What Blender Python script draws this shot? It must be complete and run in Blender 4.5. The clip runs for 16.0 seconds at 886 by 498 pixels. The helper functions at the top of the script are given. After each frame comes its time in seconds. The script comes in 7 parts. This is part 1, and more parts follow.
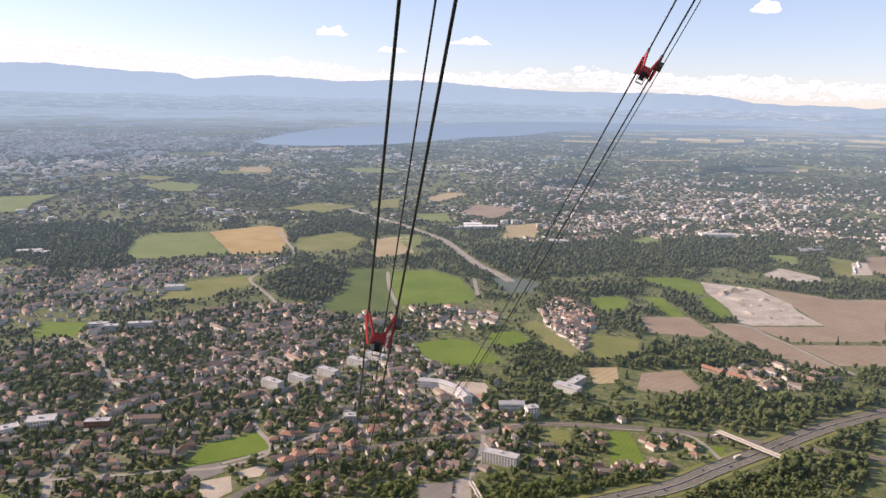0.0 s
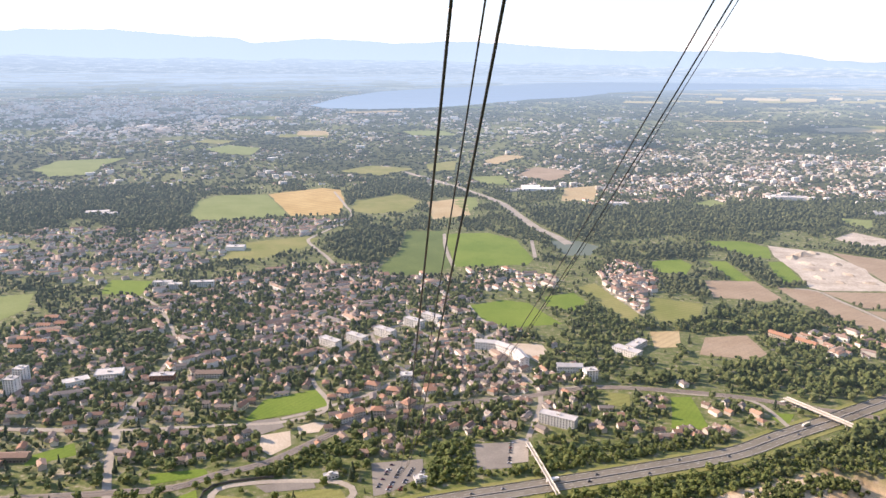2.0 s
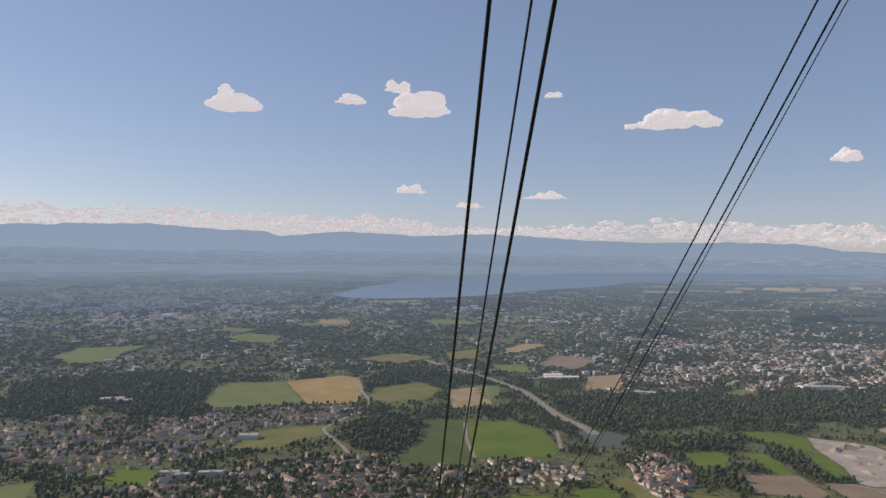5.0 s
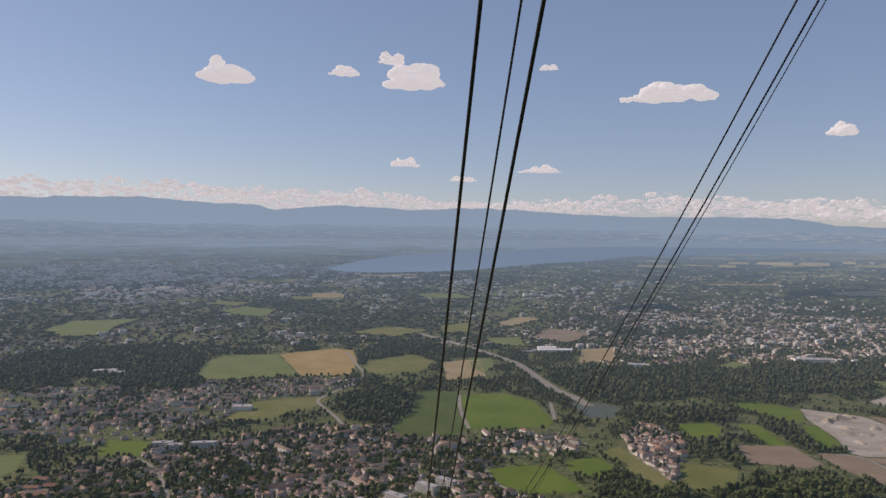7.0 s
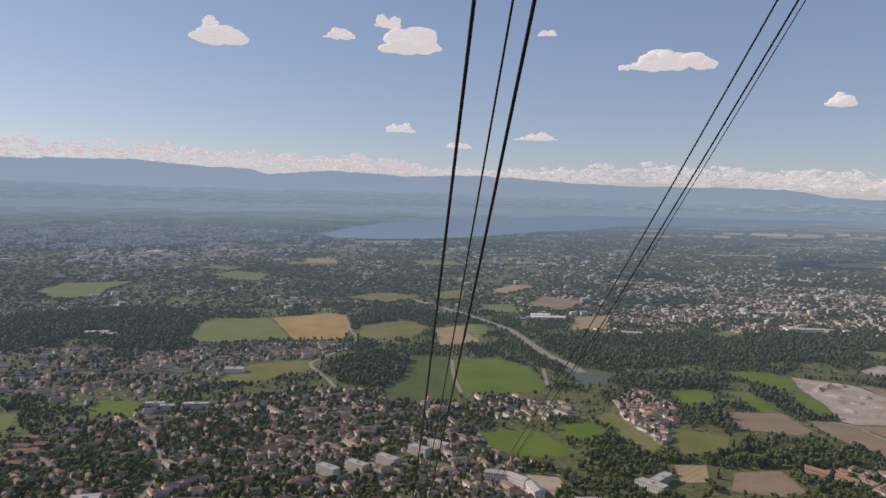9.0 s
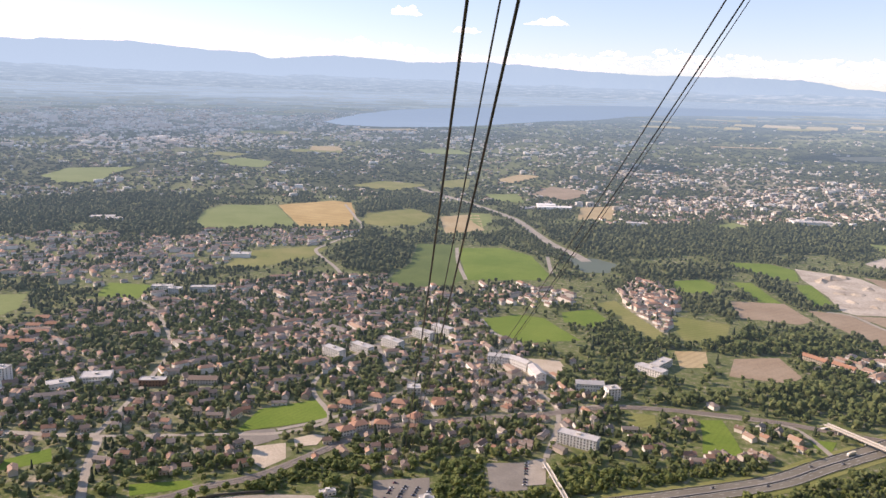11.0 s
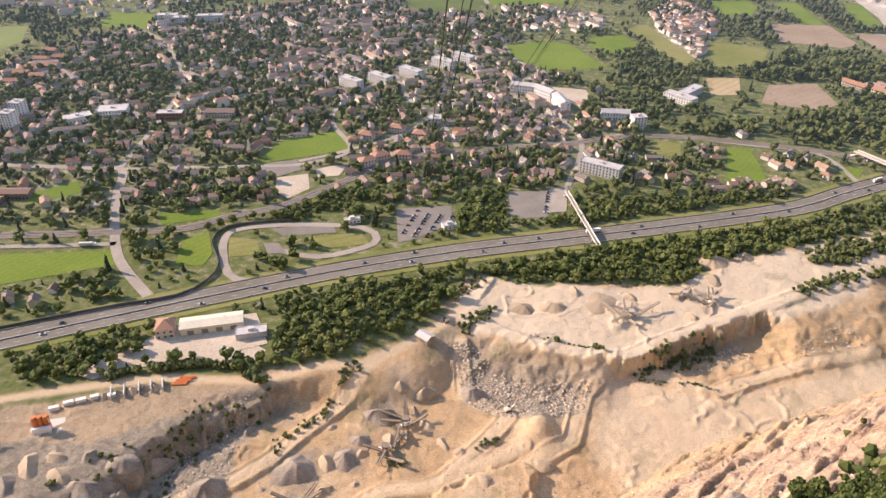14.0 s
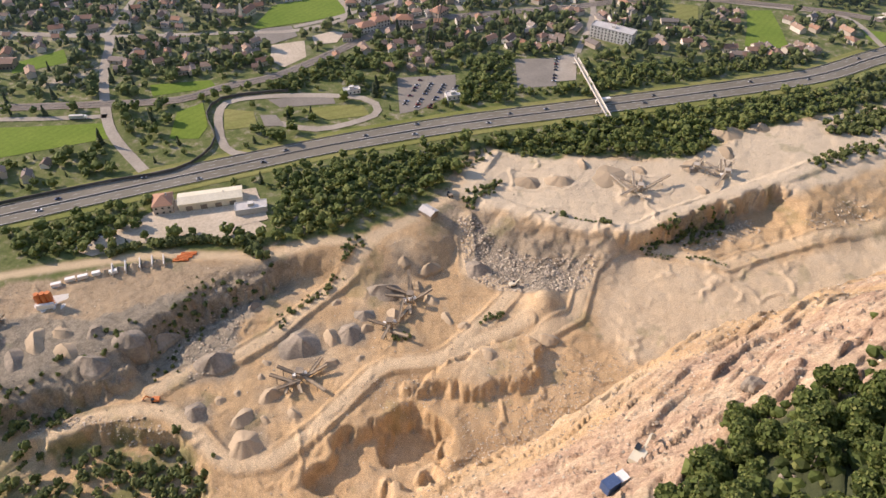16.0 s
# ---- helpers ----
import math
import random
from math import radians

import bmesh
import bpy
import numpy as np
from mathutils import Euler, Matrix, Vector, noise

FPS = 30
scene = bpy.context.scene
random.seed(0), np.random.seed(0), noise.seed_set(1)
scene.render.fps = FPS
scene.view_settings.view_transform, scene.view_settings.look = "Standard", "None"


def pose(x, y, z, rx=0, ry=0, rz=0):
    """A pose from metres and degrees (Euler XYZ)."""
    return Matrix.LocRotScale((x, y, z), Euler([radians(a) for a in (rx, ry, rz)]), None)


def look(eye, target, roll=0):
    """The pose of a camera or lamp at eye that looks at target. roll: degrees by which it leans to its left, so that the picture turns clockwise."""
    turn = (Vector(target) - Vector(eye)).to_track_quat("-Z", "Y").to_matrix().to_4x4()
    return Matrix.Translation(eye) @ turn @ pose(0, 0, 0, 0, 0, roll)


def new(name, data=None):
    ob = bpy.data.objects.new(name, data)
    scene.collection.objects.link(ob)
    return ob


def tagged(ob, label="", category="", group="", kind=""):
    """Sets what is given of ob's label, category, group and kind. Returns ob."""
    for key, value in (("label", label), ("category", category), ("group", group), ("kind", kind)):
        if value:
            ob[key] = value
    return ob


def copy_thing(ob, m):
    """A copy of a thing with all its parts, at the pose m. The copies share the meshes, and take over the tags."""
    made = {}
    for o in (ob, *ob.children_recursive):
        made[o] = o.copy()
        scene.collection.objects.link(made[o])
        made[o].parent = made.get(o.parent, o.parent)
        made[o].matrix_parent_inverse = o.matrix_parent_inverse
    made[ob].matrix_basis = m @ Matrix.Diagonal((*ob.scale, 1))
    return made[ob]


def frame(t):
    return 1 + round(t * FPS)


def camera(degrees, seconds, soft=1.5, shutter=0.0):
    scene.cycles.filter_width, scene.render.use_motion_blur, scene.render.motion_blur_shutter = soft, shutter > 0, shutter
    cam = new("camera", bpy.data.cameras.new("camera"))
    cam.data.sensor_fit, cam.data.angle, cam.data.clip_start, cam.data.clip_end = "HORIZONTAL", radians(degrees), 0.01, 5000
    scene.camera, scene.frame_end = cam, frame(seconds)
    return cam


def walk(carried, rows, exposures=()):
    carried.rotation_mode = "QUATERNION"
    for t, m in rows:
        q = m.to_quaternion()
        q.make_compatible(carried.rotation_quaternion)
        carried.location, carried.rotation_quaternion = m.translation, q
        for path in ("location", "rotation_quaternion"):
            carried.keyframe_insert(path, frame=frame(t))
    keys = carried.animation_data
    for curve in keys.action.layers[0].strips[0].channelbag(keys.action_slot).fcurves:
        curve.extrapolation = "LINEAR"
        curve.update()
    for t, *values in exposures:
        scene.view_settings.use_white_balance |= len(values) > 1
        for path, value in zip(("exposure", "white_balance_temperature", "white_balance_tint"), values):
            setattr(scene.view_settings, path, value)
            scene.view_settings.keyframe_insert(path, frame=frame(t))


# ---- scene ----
# ---------------------------------------------------------------- camera
cam = camera(61.82, 16.0)
# seconds, turn to the left, tilt, lean; the cabin glides down beneath its ropes
TURNS = [
    (0.0, 0.00, -11.00, 1.05), (0.5, 2.14, -12.44, 0.94), (1.0, 3.98, -14.08, 0.88), (1.5, 4.64, -15.77, 0.78),
    (2.0, 4.41, -13.77, 0.35), (2.5, 4.97, -10.82, -0.04), (3.0, 5.59, -6.17, -0.07), (3.5, 5.94, -2.22, 0.10),
    (4.0, 5.94, 1.51, 0.32), (6.5, 6.21, -0.65, 0.23), (7.0, 5.56, -0.97, 0.40), (7.5, 5.04, -1.30, 0.88),
    (8.0, 5.00, -1.65, 0.97), (10.5, 5.24, -9.21, 1.63), (11.0, 5.27, -11.85, 1.78), (11.5, 5.30, -14.14, 1.89),
]
TURNS += [
    (12.0, 5.60, -16.57, 2.17), (12.5, 5.85, -20.11, 1.97), (13.0, 6.10, -24.54, 1.98), (13.5, 6.32, -28.95, 1.53),
    (14.0, 6.45, -32.27, 0.72), (14.5, 6.52, -34.58, 0.39), (15.0, 6.52, -36.54, 0.22), (15.5, 6.86, -39.25, 0.16),
    (16.0, 6.65, -42.13, 0.38),
]


def cabin(t):
    """The eye in the cabin t seconds after the start."""
    return Vector((-0.903 * t, 6.026 * t, 400 - 4.819 * t + 0.03395 * t * t))


def way(yaw, pitch):
    a, b = radians(yaw), radians(pitch)
    return Vector((-math.sin(a) * math.cos(b), math.cos(a) * math.cos(b), math.sin(b)))


STOPS = [(0.0, 0.43, 7320, 26), (1.5, 1.02, 7370, 26), (2.5, 0.82, 7220, 22), (3.5, 0.1, 7070, 21), (4.0, -0.18, 7070, 21), (6.5, -0.48, 7070, 22), (8.0, -0.5, 7120, 22), (10.5, 0.2, 7270, 24), (11.5, 0.9, 7420, 27), (12.5, 1.15, 7420, 27), (13.5, 0.98, 7420, 28), (14.5, 0.68, 7220, 24), (16.0, 0.55, 7120, 22)]
walk(cam, [(t, look(cabin(t), cabin(t) + way(yaw, pitch), roll)) for t, yaw, pitch, roll in TURNS], STOPS)

# ---------------------------------------------------------------- sky and sun
SUN_TURN, SUN_HIGH = 76.0, 28.0  # the sun stands to the left, a little ahead
world = bpy.data.worlds.new("world")
scene.world = world
world.use_nodes = True
sky = world.node_tree.nodes.new("ShaderNodeTexSky")
sky.sky_type, sky.sun_disc = "NISHITA", False
sky.sun_elevation, sky.sun_rotation = radians(SUN_HIGH), radians(-SUN_TURN)
sky.altitude, sky.air_density, sky.dust_density, sky.ozone_density = 800, 1.0, 0.4, 3.0
back = world.node_tree.nodes["Background"]
back.inputs[1].default_value = 0.135
haze = world.node_tree.nodes.new("ShaderNodeMix")  # thin summer haze takes the green out of the sky
haze.data_type, haze.blend_type = "RGBA", "MULTIPLY"
haze.inputs[0].default_value, haze.inputs[7].default_value = 1.0, (1.05, 0.97, 0.93, 1)
world.node_tree.links.new(sky.outputs[0], haze.inputs[6])
veil = world.node_tree.nodes.new("ShaderNodeMix")  # and evens it out between the zenith and the horizon
veil.data_type = "RGBA"
veil.inputs[0].default_value, veil.inputs[7].default_value = 0.33, (2.7, 4.25, 6.7, 1)
world.node_tree.links.new(haze.outputs[2], veil.inputs[6])
world.node_tree.links.new(veil.outputs[2], back.inputs[0])
sun = new("sun", bpy.data.lights.new("sun", "SUN"))
sun.data.energy, sun.data.angle, sun.data.color = 4.5, radians(0.5), (1.0, 0.90, 0.76)
sun.matrix_basis = look((0, 0, 900), Vector((0, 0, 900)) - way(SUN_TURN, SUN_HIGH))

HAZE_COLOUR, HAZE_GLOW = (0.305, 0.44, 0.6), 1.12  # colour and strength of the haze painted onto distant surfaces


# ---------------------------------------------------------------- materials
def nodes_of(name):
    m = bpy.data.materials.new(name)
    m.use_nodes = True
    t = m.node_tree
    return m, t, t.nodes["Principled BSDF"], t.nodes["Material Output"]


def add(t, kind, **inputs):
    n = t.nodes.new(kind)
    for k, v in inputs.items():
        n.inputs[k].default_value = v
    return n


def noise_of(t, scale, detail=4.0, rough=0.6, coord=None):
    n = add(t, "ShaderNodeTexNoise", Scale=scale, Detail=detail, Roughness=rough)
    t.links.new(coord or t.nodes["where"].outputs["Position"], n.inputs["Vector"])
    return n.outputs[0]


def ramp_of(t, fac, stops, hard=False):
    r = t.nodes.new("ShaderNodeValToRGB")
    e = r.color_ramp.elements
    while len(e) < len(stops):
        e.new(0.5)
    for el, (p, c) in zip(e, stops):
        el.position, el.color = p, (*c, 1) if len(c) == 3 else c
    r.color_ramp.interpolation = "CONSTANT" if hard else "LINEAR"
    t.links.new(fac, r.inputs[0])
    return r.outputs[0]


def mix_of(t, fac, a, b, kind="MIX"):
    n = t.nodes.new("ShaderNodeMix")
    n.data_type, n.blend_type = "RGBA", kind
    for socket, v in ((n.inputs[0], fac), (n.inputs[6], a), (n.inputs[7], b)):
        if isinstance(v, (int, float)):
            socket.default_value = v
        elif isinstance(v, tuple):
            socket.default_value = (*v, 1)
        else:
            t.links.new(v, socket)
    return n.outputs[2]


def grey(v):
    return (v, v, v)


def with_painted_haze(t, out, shader):
    """Mixes painted haze into a surface as emission of its own; the mesh's 'far' says how much."""
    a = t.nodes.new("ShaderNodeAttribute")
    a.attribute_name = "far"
    e = add(t, "ShaderNodeEmission", Color=(*HAZE_COLOUR, 1), Strength=HAZE_GLOW)
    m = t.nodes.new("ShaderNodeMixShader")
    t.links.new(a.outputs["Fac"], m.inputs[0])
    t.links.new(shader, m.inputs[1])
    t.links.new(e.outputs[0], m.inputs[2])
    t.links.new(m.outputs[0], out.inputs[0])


def paint(name, colours, rough=0.85, coarse=0.05, fine=0.8, vary=0.25, pick="", bump=0.0, far=False, metal=0.0, thin=0.0):
    """A surface: colours picked by object, by island or by coarse noise, mottled at two scales."""
    m, t, b, out = nodes_of(name)
    g = t.nodes.new("ShaderNodeNewGeometry")
    g.name = "where"
    if pick == "object":
        fac = t.nodes.new("ShaderNodeObjectInfo").outputs["Random"]
    elif pick == "island":
        fac = g.outputs["Random Per Island"]
    else:
        fac = ramp_of(t, noise_of(t, coarse, 3), [(0.3, grey(0)), (0.7, grey(1))])
    n = max(1, len(colours) - 1)
    col = ramp_of(t, fac, [(i / n, c) for i, c in enumerate(colours)]) if len(colours) > 1 else None
    if col is None:
        col = mix_of(t, fac, tuple(c * (1 - vary * 0.5) for c in colours[0]), tuple(min(1, c * (1 + vary * 0.5)) for c in colours[0]))
    f = noise_of(t, fine, 5, 0.7)
    col = mix_of(t, 1.0, col, ramp_of(t, f, [(0.25, grey(1 - vary)), (0.75, grey(1 + vary))]), "MULTIPLY")
    t.links.new(col, b.inputs["Base Color"])
    b.inputs["Roughness"].default_value, b.inputs["Metallic"].default_value = rough, metal
    b.inputs["Specular IOR Level"].default_value = 0.25
    if bump:
        k = add(t, "ShaderNodeBump", Strength=0.6, Distance=bump)
        t.links.new(f, k.inputs["Height"])
        t.links.new(k.outputs[0], b.inputs["Normal"])
    lit = b.outputs[0]
    if thin:  # leaves let the sun through
        l, x = t.nodes.new("ShaderNodeBsdfTranslucent"), t.nodes.new("ShaderNodeMixShader")
        t.links.new(col, l.inputs[0])
        x.inputs[0].default_value = thin
        t.links.new(lit, x.inputs[1])
        t.links.new(l.outputs[0], x.inputs[2])
        lit = x.outputs[0]
        t.links.new(lit, out.inputs[0])
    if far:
        # distant surfaces get haze painted in as emission
        with_painted_haze(t, out, lit)
    return m


def ground_material():
    """Grass, scrub and gardens; bare limestone where the mesh's 'stone' is one."""
    m, t, b, out = nodes_of("ground")
    t.nodes.new("ShaderNodeNewGeometry").name = "where"
    a = noise_of(t, 0.012, 4)
    c = noise_of(t, 0.11, 6, 0.7)
    f = noise_of(t, 1.1, 5, 0.75)
    green = ramp_of(t, c, [(0.3, (0.06, 0.078, 0.028)), (0.45, (0.11, 0.135, 0.042)), (0.55, (0.17, 0.172, 0.074)), (0.63, (0.28, 0.245, 0.175)), (0.73, (0.38, 0.34, 0.28))])
    green = mix_of(t, ramp_of(t, a, [(0.4, grey(0)), (0.65, grey(0.5))]), green, (0.1, 0.12, 0.05))
    s1 = noise_of(t, 0.018, 5, 0.65)
    stone = ramp_of(t, s1, [(0.3, (0.34, 0.235, 0.138)), (0.42, (0.43, 0.303, 0.176)), (0.5, (0.51, 0.355, 0.203)), (0.57, (0.52, 0.382, 0.24)), (0.7, (0.57, 0.45, 0.305))])
    s2 = noise_of(t, 0.16, 7, 0.72)
    stone = mix_of(t, 0.5, stone, ramp_of(t, s2, [(0.28, (0.6, 0.57, 0.54)), (0.42, (0.9, 0.88, 0.86)), (0.55, grey(1.02)), (0.7, (1.18, 1.16, 1.13))]), "MULTIPLY")
    v = add(t, "ShaderNodeTexVoronoi", Scale=0.55, Randomness=1.0)
    t.links.new(t.nodes["where"].outputs["Position"], v.inputs["Vector"])
    rub = ramp_of(t, v.outputs["Distance"], [(0.0, grey(1.12)), (0.5, grey(0.98)), (0.9, grey(0.62))])
    stone = mix_of(t, ramp_of(t, noise_of(t, 0.03, 3), [(0.52, grey(0)), (0.62, grey(0.5))]), stone, mix_of(t, 1.0, stone, rub, "MULTIPLY"))
    fa = t.nodes.new("ShaderNodeAttribute")
    fa.attribute_name = "face"
    rock = ramp_of(t, noise_of(t, 0.09, 7, 0.75), [(0.3, (0.28, 0.19, 0.135)), (0.44, (0.39, 0.275, 0.2)), (0.56, (0.48, 0.36, 0.255)), (0.7, (0.58, 0.48, 0.365))])
    mp = add(t, "ShaderNodeMapping", Rotation=(0, 0, radians(-43.8)), Scale=(0.09, 0.55, 0.25))
    t.links.new(t.nodes["where"].outputs["Position"], mp.inputs["Vector"])
    bed = noise_of(t, 1.0, 6, 0.7, mp.outputs[0])
    beds = ramp_of(t, bed, [(0.28, (0.62, 0.56, 0.52)), (0.4, (0.88, 0.84, 0.81)), (0.5, grey(1.02)), (0.6, grey(1.12)), (0.72, (1.3, 1.3, 1.28))])
    rock = mix_of(t, 1.0, rock, beds, "MULTIPLY")
    stone = mix_of(t, fa.outputs["Fac"], stone, rock)
    sw = add(t, "ShaderNodeTexWave", Scale=0.045, Distortion=14.0, Detail=4.0)
    sw.inputs["Detail Scale"].default_value = 0.6
    t.links.new(t.nodes["where"].outputs["Position"], sw.inputs["Vector"])
    stone = mix_of(t, 0.14, stone, ramp_of(t, sw.outputs["Color"], [(0.0, (0.62, 0.56, 0.5)), (0.25, grey(1.0)), (0.8, grey(1.04)), (1.0, (1.2, 1.17, 1.12))]), "MULTIPLY")
    stone = mix_of(t, ramp_of(t, noise_of(t, 0.045, 6, 0.7), [(0.54, grey(0)), (0.66, grey(0.5))]), stone, (0.36, 0.29, 0.21))
    gr = t.nodes.new("ShaderNodeAttribute")
    gr.attribute_name = "spoil"
    stone = mix_of(t, gr.outputs["Fac"], stone, mix_of(t, 0.45, ramp_of(t, s2, [(0.35, (0.2, 0.172, 0.135)), (0.65, (0.35, 0.3, 0.235))]), rub, "MULTIPLY"))
    tr = t.nodes.new("ShaderNodeAttribute")
    tr.attribute_name = "track"
    stone = mix_of(t, tr.outputs["Fac"], stone, mix_of(t, f, (0.53, 0.405, 0.265), (0.6, 0.47, 0.325)))
    pl = t.nodes.new("ShaderNodeAttribute")
    pl.attribute_name = "pale"
    stone = mix_of(t, pl.outputs["Fac"], stone, mix_of(t, s2, (0.52, 0.435, 0.325), (0.64, 0.55, 0.43)))
    yd = t.nodes.new("ShaderNodeAttribute")
    yd.attribute_name = "yard"
    dust = ramp_of(t, noise_of(t, 0.09, 5, 0.7), [(0.4, (0.15, 0.16, 0.07)), (0.5, (0.3, 0.26, 0.19)), (0.6, (0.42, 0.36, 0.28))])
    green = mix_of(t, yd.outputs["Fac"], green, dust)
    me = t.nodes.new("ShaderNodeAttribute")
    me.attribute_name = "meadow"
    wl = t.nodes.new("ShaderNodeAttribute")
    wl.attribute_name = "woodland"
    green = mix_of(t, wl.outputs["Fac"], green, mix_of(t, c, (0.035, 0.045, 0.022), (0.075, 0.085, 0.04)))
    green = mix_of(t, me.outputs["Fac"], green, mix_of(t, a, (0.5, 0.42, 0.25), (0.36, 0.36, 0.17)))
    st = t.nodes.new("ShaderNodeAttribute")
    st.attribute_name = "stone"
    stone = mix_of(t, 1.0, stone, ramp_of(t, noise_of(t, 2.2, 4, 0.8), [(0.3, (0.62, 0.615, 0.585)), (0.5, (0.95, 0.935, 0.89)), (0.7, (1.19, 1.175, 1.12))]), "MULTIPLY")
    col = mix_of(t, st.outputs["Fac"], green, stone)
    col = mix_of(t, 1.0, col, ramp_of(t, f, [(0.25, grey(0.72)), (0.75, grey(1.28))]), "MULTIPLY")
    t.links.new(col, b.inputs["Base Color"])
    b.inputs["Roughness"].default_value = 0.95
    b.inputs["Specular IOR Level"].default_value = 0.1
    k = add(t, "ShaderNodeBump", Strength=0.7, Distance=0.8)
    t.links.new(s2, k.inputs["Height"])
    k2 = add(t, "ShaderNodeBump", Strength=0.8, Distance=0.35)
    t.links.new(f, k2.inputs["Height"])
    t.links.new(k.outputs[0], k2.inputs["Normal"])
    t.links.new(k2.outputs[0], b.inputs["Normal"])
    # haze is mixed into the ground's own shading
    with_painted_haze(t, out, b.outputs[0])
    return m


def crop_material(name, a, b2, turn, pitch, strength=0.3):
    """A field with its drilled rows and tramlines, lying at that turn."""
    m, t, b, out = nodes_of(name)
    t.nodes.new("ShaderNodeNewGeometry").name = "where"
    mp = add(t, "ShaderNodeMapping", Rotation=(0, 0, radians(turn)))
    t.links.new(t.nodes["where"].outputs["Position"], mp.inputs["Vector"])
    w = add(t, "ShaderNodeTexWave", Scale=2 * math.pi / pitch / 20, Distortion=2.0, Detail=2.0)
    w.inputs["Detail Scale"].default_value = 0.4
    t.links.new(mp.outputs[0], w.inputs["Vector"])
    n = noise_of(t, 0.012, 5, 0.65)
    col = mix_of(t, ramp_of(t, n, [(0.35, grey(0)), (0.65, grey(1))]), a, b2)
    col = mix_of(t, strength, col, ramp_of(t, w.outputs["Color"], [(0.1, grey(0.6)), (0.5, grey(1.1))]), "MULTIPLY")
    col = mix_of(t, 1.0, col, ramp_of(t, noise_of(t, 0.35, 5, 0.7), [(0.25, grey(0.8)), (0.75, grey(1.2))]), "MULTIPLY")
    t.links.new(col, b.inputs["Base Color"])
    b.inputs["Roughness"].default_value = 0.95
    b.inputs["Specular IOR Level"].default_value = 0.1
    # fields glow with painted haze by distance
    with_painted_haze(t, out, b.outputs[0])
    return m


M_GROUND = ground_material()
M_MEADOW = crop_material("dark_meadow", (0.085, 0.12, 0.034), (0.115, 0.15, 0.045), 30, 9, 0.1)
M_GREEN = crop_material("green_crop", (0.16, 0.195, 0.06), (0.2, 0.23, 0.085), 30, 9, 0.15)
M_LAWN = crop_material("mown_grass", (0.115, 0.175, 0.026), (0.16, 0.215, 0.038), 30, 6, 0.12)
M_OLIVE = crop_material("dry_grass", (0.16, 0.175, 0.05), (0.24, 0.225, 0.085), 60, 9, 0.2)
M_WHEAT = crop_material("ripe_wheat", (0.38, 0.26, 0.10), (0.46, 0.33, 0.14), 52, 26, 0.4)
M_SOIL = crop_material("tilled_soil", (0.27, 0.2, 0.133), (0.33, 0.255, 0.178), 52, 12, 0.1)
M_TAN = crop_material("stubble", (0.36, 0.27, 0.14), (0.42, 0.33, 0.19), 40, 10, 0.25)
M_BARE = paint("bare_earth", [(0.40, 0.33, 0.24), (0.52, 0.44, 0.34)], 0.95, 0.03, 0.5, 0.25, far=True)
M_GRAVEL = paint("pale_gravel", [(0.3, 0.25, 0.195), (0.42, 0.36, 0.285), (0.5, 0.44, 0.36)], 0.95, 0.02, 0.25, 0.35, far=True)
M_TARMAC = paint("grey_tarmac", [(0.175, 0.155, 0.13), (0.24, 0.215, 0.18)], 0.9, 0.03, 0.5, 0.18, far=True)
M_ROAD = paint("motorway_tarmac", [(0.15, 0.134, 0.102), (0.2, 0.18, 0.142)], 0.85, 0.02, 0.6, 0.15)
M_STREET = paint("street_tarmac", [(0.27, 0.235, 0.19), (0.37, 0.325, 0.265)], 0.9, 0.03, 0.5, 0.2, far=True)
M_DECK = paint("dusty_concrete", [(0.4, 0.34, 0.27), (0.48, 0.42, 0.34)], 0.95, 0.05, 0.4, 0.15)
M_BALLAST = paint("railway_ballast", [(0.20, 0.165, 0.13), (0.27, 0.23, 0.19)], 0.95, 0.05, 0.9, 0.25)
M_STEEL = paint("worn_steel", [(0.2, 0.185, 0.17), (0.27, 0.25, 0.23)], 0.75, 0.5, 4, 0.2)
M_LINE = paint("road_paint", [(0.5, 0.49, 0.46)], 0.7, 0.2, 2, 0.2)
M_LEAF = paint("broad_leaves", [(0.07, 0.092, 0.035), (0.118, 0.15, 0.052), (0.172, 0.208, 0.072), (0.24, 0.258, 0.105)], 0.75, 0.05, 0.9, 0.3, "island", far=True, thin=0.48)
M_LEAF_DARK = paint("mountain_leaves", [(0.06, 0.082, 0.026), (0.105, 0.142, 0.04), (0.165, 0.21, 0.058), (0.24, 0.255, 0.085)], 0.75, 0.05, 0.9, 0.35, "island", thin=0.45)
M_LEAF_YOUNG = paint("young_leaves", [(0.1, 0.135, 0.042), (0.155, 0.2, 0.06), (0.21, 0.25, 0.078), (0.28, 0.3, 0.105)], 0.75, 0.05, 0.9, 0.3, "island", far=True, thin=0.5)
M_LEAF_FAR = paint("distant_leaves", [(0.056, 0.07, 0.034), (0.09, 0.108, 0.048), (0.138, 0.152, 0.068)], 0.8, 0.02, 0.2, 0.35, "island", far=True, thin=0.25)
M_NEEDLE = paint("dark_needles", [(0.028, 0.042, 0.02), (0.055, 0.072, 0.033)], 0.8, 0.05, 1.5, 0.35, "island", far=True)
M_BARK = paint("bark", [(0.12, 0.09, 0.065), (0.2, 0.17, 0.14)], 0.95, 0.5, 3, 0.3)
M_PLASTER = paint("house_plaster", [(0.36, 0.31, 0.25), (0.62, 0.57, 0.5), (0.46, 0.4, 0.33), (0.72, 0.69, 0.63), (0.4, 0.31, 0.24)], 0.9, 0.2, 1.2, 0.14, "object")
M_WHITE = paint("white_render", [(0.74, 0.71, 0.66), (0.8, 0.78, 0.74)], 0.85, 0.1, 0.8, 0.1)
